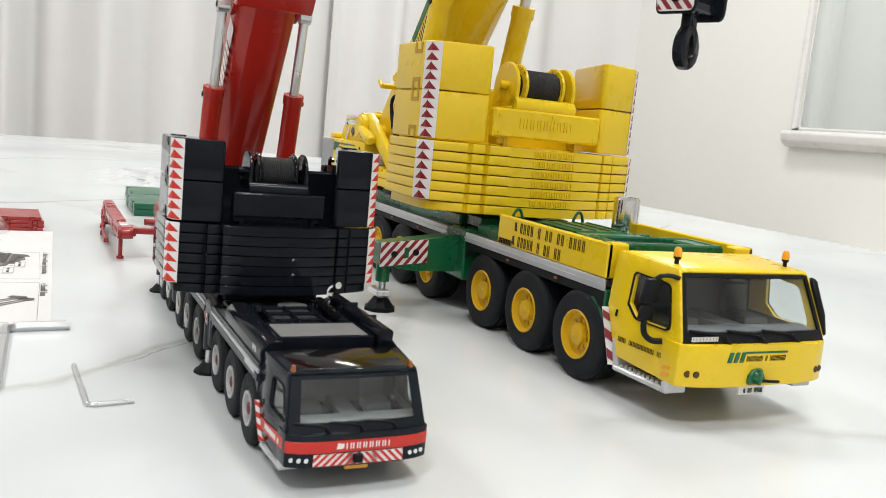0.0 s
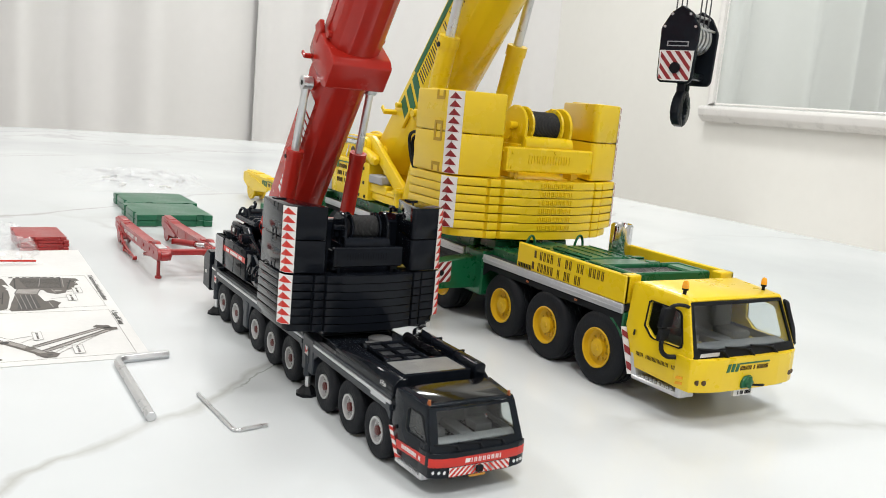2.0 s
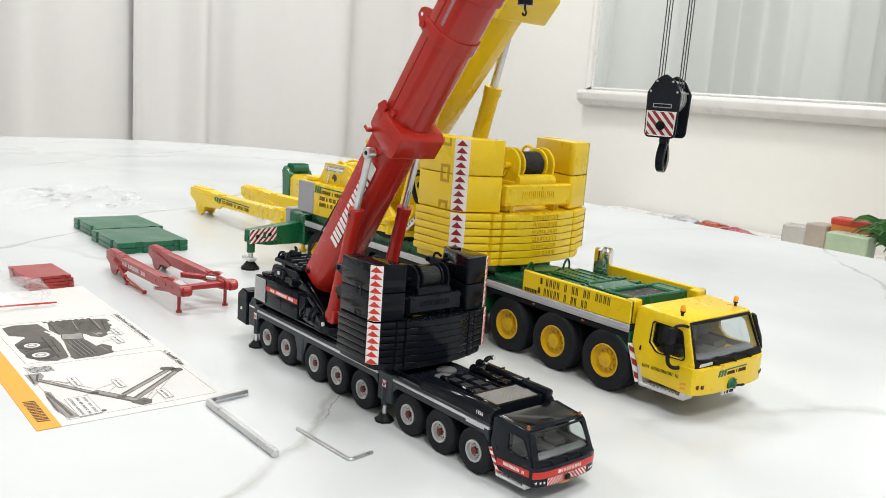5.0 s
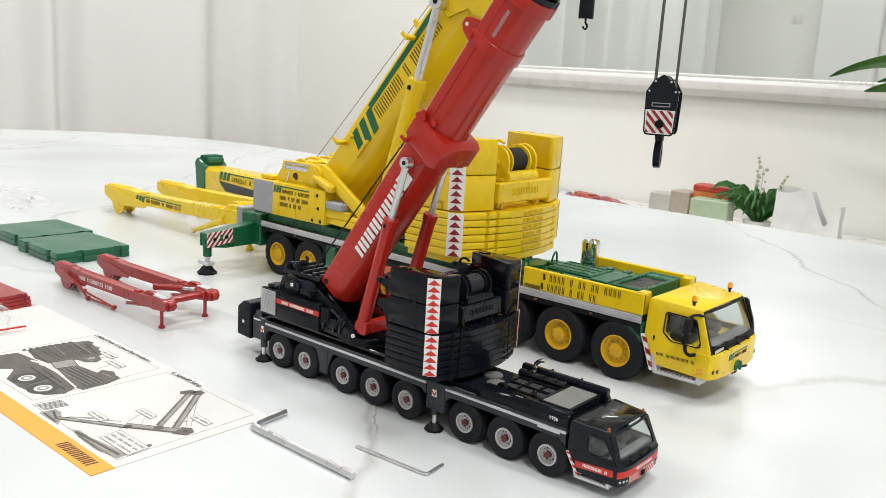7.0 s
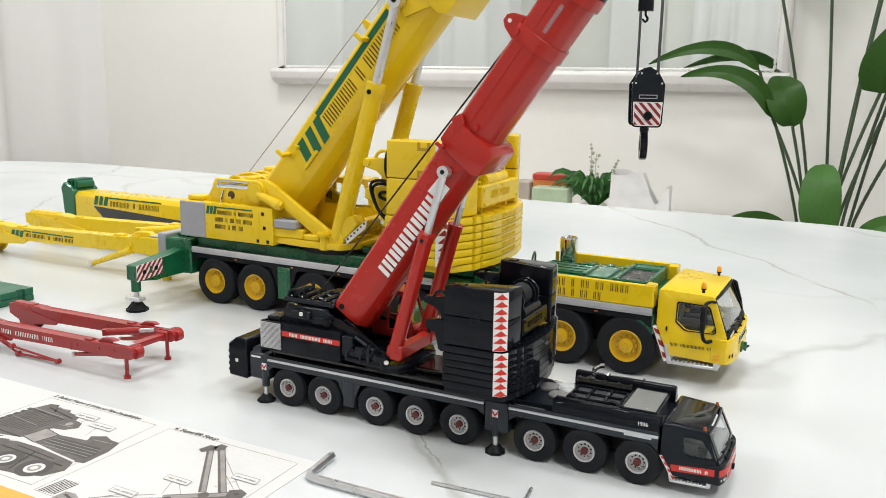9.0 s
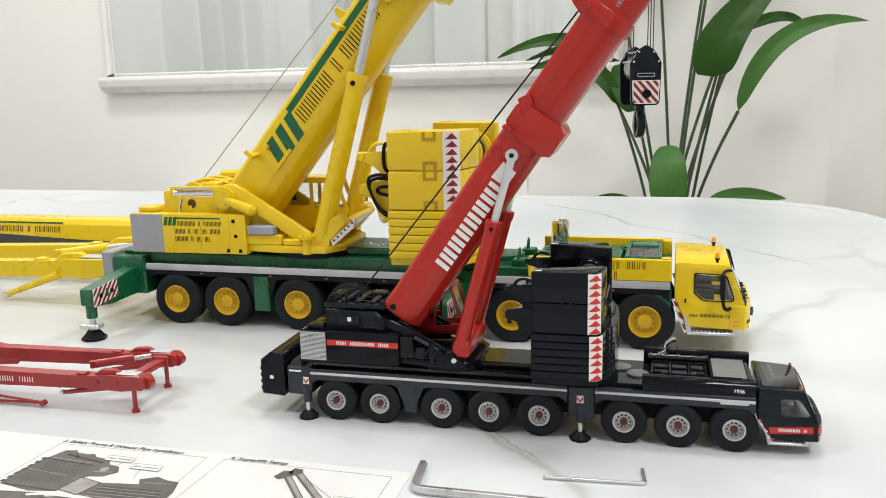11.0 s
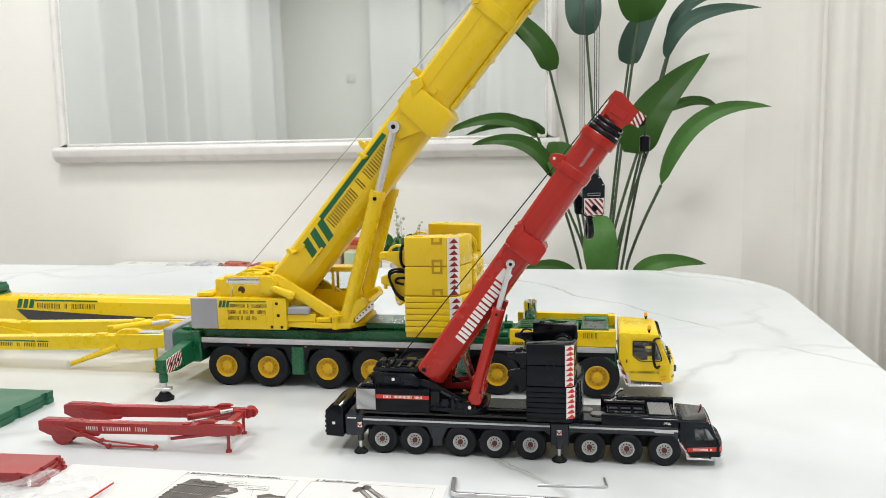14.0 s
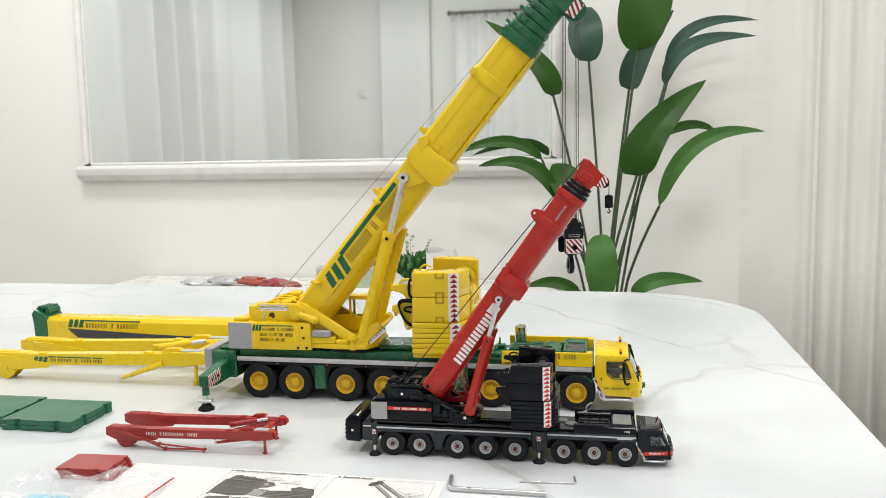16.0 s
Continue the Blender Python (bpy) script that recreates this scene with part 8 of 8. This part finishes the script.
def tall_plant():
    px, py = 0.276, 1.7
    root = empty("tall_plant", pose(px, py, FLOOR_Z), "tall potted plant with broad deep green paddle leaves", "plant")
    m = Matrix.Translation((-px, -py, -FLOOR_Z))
    bm = bmesh.new()
    lathe(bm, [(0.12, 0.0), (0.16, 0.02), (0.18, 0.3), (0.19, 0.31), (0.17, 0.31), (0.16, 0.28), (0.01, 0.28)], n=32)
    part("pot", bm, FRAME_WHITE, root, "plain white pot", move=Matrix.Rotation(radians(90), 4, "X"))
    # depth, then base, middle and tip of each leaf along the wall, its breadth, where its stalk bends, its green
    leaves = (
        (1.66, (0.398, 0.168), (0.437, 0.285), (0.578, 0.43), 0.1, LEAF, 0.32),
        (1.58, (0.454, 0.088), (0.543, 0.25), (0.717, 0.283), 0.042, LEAF_PALE, 0.36),
        (1.68, (0.398, 0.514), (0.414, 0.63), (0.46, 0.79), 0.135, LEAF, 0.33),
        (1.76, (0.475, 0.425), (0.541, 0.528), (0.721, 0.555), 0.04, LEAF_BLUE, 0.36),
        (1.8, (0.486, 0.446), (0.545, 0.578), (0.73, 0.604), 0.034, LEAF_BLUE, 0.36),
        (1.84, (0.264, 0.506), (0.257, 0.585), (0.251, 0.668), 0.1, LEAF_BLUE, 0.3),
        (1.82, (0.379, 0.418), (0.411, 0.521), (0.502, 0.646), 0.07, LEAF_BLUE, 0.33),
        (1.58, (0.388, -0.155), (0.453, -0.111), (0.57, -0.121), 0.04, LEAF_PALE, 0.33),
        (1.74, (0.135, 0.217), (0.027, 0.271), (-0.139, 0.232), 0.034, LEAF, 0.24),
        (1.7, (0.178, 0.104), (0.102, 0.201), (-0.047, 0.2), 0.042, LEAF, 0.27),
        (1.78, (0.165, 0.405), (0.121, 0.503), (-0.035, 0.638), 0.062, LEAF, 0.29),
        (1.62, (0.312, -0.175), (0.306, -0.072), (0.304, 0.004), 0.088, LEAF_PALE, 0.31),
        (1.64, (0.244, -0.158), (0.175, -0.131), (0.097, -0.152), 0.032, LEAF, 0.29),
        (1.78, (0.47, 0.28), (0.548, 0.309), (0.619, 0.289), 0.026, LEAF, 0.34),
        (1.72, (0.222, 0.085), (0.204, 0.15), (0.182, 0.205), 0.085, LEAF, 0.28))
    for k, (y, a, c, b, w, green, bend) in enumerate(leaves):
        a, c, b = [(p[0] - 0.034, p[1] - 0.027 - 0.03 * p[1]) for p in (a, c, b)]
        bend -= 0.034
        bm = bmesh.new()
        blade(bm, (a[0], y, a[1]), (c[0], y - 0.02, c[1]), (b[0], y + 0.03, b[1]), w, 0.95 if k in (2, 5, 11, 14) else 0.58 if w > 0.06 else 0.72, tilt=0.15 * math.sin(k), blunt=0.5 if k in (2, 5, 11, 14) else 0.7)
        lf = part("leaf", bm, green, root, move=m, smooth=60)
        bm = bmesh.new()
        foot = Vector((0.276 + 0.022 * math.sin(k * 2.4), 1.7 + 0.02 * math.cos(k * 2.4), FLOOR_Z + 0.25))
        a_ = Vector((a[0], y, a[1]))
        low = Vector((bend + 0.012 * math.sin(k * 1.7), (1.7 + y) / 2, min(-0.16, a[1] - 0.05)))
        mid = low.lerp(a_, 0.45) + Vector(((bend - a[0]) * 0.12, 0, 0))
        pts = [foot.lerp(low, f) for f in (0, 0.5)] + [low.lerp(mid, f).lerp(mid.lerp(a_, f), f) for f in (0, 0.2, 0.4, 0.6, 0.8, 1.0)]
        tube(bm, pts, 0.0038, 6)
        part("stalk", bm, STEM, lf, move=m)


tall_plant()


def sideboard():
    """Low cabinet against the mirror wall, its top below the table edge's line of sight."""
    bm = bmesh.new()
    box(bm, -1.3, 0.12, 1.62, 1.98, FLOOR_Z, -0.23, 0.01)
    box(bm, -1.32, 0.14, 1.6, 1.985, -0.23, -0.205, 0.005)
    return solid("sideboard", bm, FRAME_WHITE, "low white cabinet against the wall", "cabinet")


sideboard()
SHELF = -0.205


def fern():
    px, py = -0.302, 1.78
    root = empty("potted_fern", pose(px, py, SHELF), "small dark green leafy potted plant with pale flower spikes", "plant")
    rnd = random.Random(8)
    bm = bmesh.new()
    lathe(bm, [(0.025, 0.0), (0.03, 0.003), (0.036, 0.03), (0.032, 0.03), (0.01, 0.026)], n=20)
    part("pot", bm, FRAME_WHITE, root, move=Matrix.Rotation(radians(90), 4, "X"))
    for k in range(80):
        a, l, lift = k * 2.4, rnd.uniform(0.06, 0.14), rnd.uniform(0.0, 0.06)
        ca, sa = math.cos(a), math.sin(a) * 0.7
        bm = bmesh.new()
        blade(bm, (ca * 0.012, sa * 0.012, 0.025), (ca * l * 0.55, sa * l * 0.55, 0.055 + lift), (ca * l, sa * l, 0.045 + lift * rnd.uniform(0.5, 1.1)), rnd.uniform(0.006, 0.013), 0.8, n=6)
        part("frond", bm, FERN, root, smooth=60)
    for x, h in ((-0.014, 0.195), (0.0, 0.165), (0.06, 0.155)):
        bm = bmesh.new()
        tube(bm, [(x * 0.4, 0, 0.03), (x * 0.8, 0, h * 0.6), (x, 0, h)], 0.0009, 5)
        for i in range(7):
            c = Vector((x * (0.7 + 0.05 * i) + rnd.uniform(-0.011, 0.011), rnd.uniform(-0.01, 0.01), h * (0.62 + 0.06 * i)))
            bmesh.ops.create_icosphere(bm, subdivisions=1, radius=rnd.uniform(0.003, 0.006), matrix=Matrix.Translation(c))
        part("flower_spike", bm, SPIKE, root)


fern()


def carton(name, x, y, sx, sy, sz, colour, turn, label, lid=True):
    bm = bmesh.new()
    box(bm, -sx / 2, sx / 2, -sy / 2, sy / 2, 0, sz, 0.003)
    root = solid(name, bm, material(name + "_card", colour, 0.45, vary=0.1, vscale=20), label, "box", m=pose(x, y, SHELF, 0, 0, turn))
    if lid:
        bm = bmesh.new()
        box(bm, -sx / 2 - 0.002, sx / 2 + 0.002, -sy / 2 - 0.002, sy / 2 + 0.002, sz * 0.86, sz + 0.004, 0.003)
        part("lid", bm, material(name + "_lid", (0.5, 0.05, 0.03), 0.4), root, "red lid")


carton("snack_box", -0.432, 1.8, 0.096, 0.06, 0.099, (0.62, 0.2, 0.05), 8, "small orange-red snack carton behind a green tub")
carton("storage_tub", -0.405, 1.73, 0.1, 0.06, 0.074, (0.42, 0.52, 0.36), 4, "pale green storage tub on the cabinet", False)
carton("brown_box", -0.51, 1.8, 0.06, 0.07, 0.078, (0.42, 0.36, 0.3), -6, "small beige tin on the cabinet", False)
carton("pale_tin", -0.575, 1.79, 0.06, 0.06, 0.066, (0.5, 0.48, 0.44), 12, "pale tin on the cabinet", False)


def soft_packet(x, y, s, colour, seed, label):
    bm = bmesh.new()
    bmesh.ops.create_icosphere(bm, subdivisions=3, radius=1)
    for v in bm.verts:
        n = noise.noise(v.co * 1.7 + Vector((seed, 0, 0))) * 0.35 + noise.noise(v.co * 4 + Vector((0, seed, 0))) * 0.15
        v.co = Vector((v.co.x * (1 + n) * s, v.co.y * (1 + n) * s * 0.6, max(0, (v.co.z * (0.8 + n) + 0.9)) * s * 0.36))
    solid("snack_packet", bm, material("packet_foil", colour, 0.3, vary=0.35, vscale=25), label, "packet", m=pose(x, y, SHELF), smooth=30, group="snack packets")


soft_packet(-0.74, 1.76, 0.05, (0.35, 0.06, 0.08), 1, "crumpled red foil snack packet")
soft_packet(-0.83, 1.8, 0.05, (0.42, 0.09, 0.06), 2, "crumpled red foil snack packet")
soft_packet(-0.68, 1.72, 0.045, (0.3, 0.1, 0.08), 3, "crumpled brown-red snack packet")
soft_packet(-0.93, 1.8, 0.05, (0.5, 0.5, 0.52), 4, "crumpled silver foil packet")
soft_packet(-1.02, 1.78, 0.042, (0.6, 0.6, 0.6), 5, "crumpled pale foil packet")


def paper_bag():
    """Crumpled open bag with a slanting torn mouth."""
    bm = bmesh.new()
    n, rows = 88, 9
    grid = []
    for j in range(rows + 1):
        f = j / rows
        row = []
        for i in range(n):
            a = 2 * math.pi * i / n
            c, s_ = math.cos(a), math.sin(a)
            q = max(abs(c), abs(s_))
            x, y = 0.077 * c / q * (1 - 0.03 * f), 0.035 * s_ / q * (1 - 0.2 * f)
            top = 0.126 if x < 0.006 else max(0.126 - 2.3 * (x - 0.006), 0.05) if x < 0.046 else 0.05 + 2.2 * min(x - 0.046, 0.02)
            top -= 0.006 * math.sin(5 * a) * (1 if x < 0 else 0.3)
            p = Vector((x, y, f * top))
            k = noise.noise(p * 30) * 0.003 + noise.noise(p * 90) * 0.001
            row.append(bm.verts.new(p + Vector((c * k, s_ * k * 1.3, k * f))))
        grid.append(row)
    for p, q in zip(grid, grid[1:]):
        for i in range(n):
            bm.faces.new((p[i], p[(i + 1) % n], q[(i + 1) % n], q[i]))
    bm.faces.new(grid[0][::-1])
    solid("paper_bag", bm, BAG_WHITE, "crumpled white paper bag on the cabinet", "bag", m=pose(-0.165, 1.74, SHELF, 0, 0, 6), smooth=35)


paper_bag()
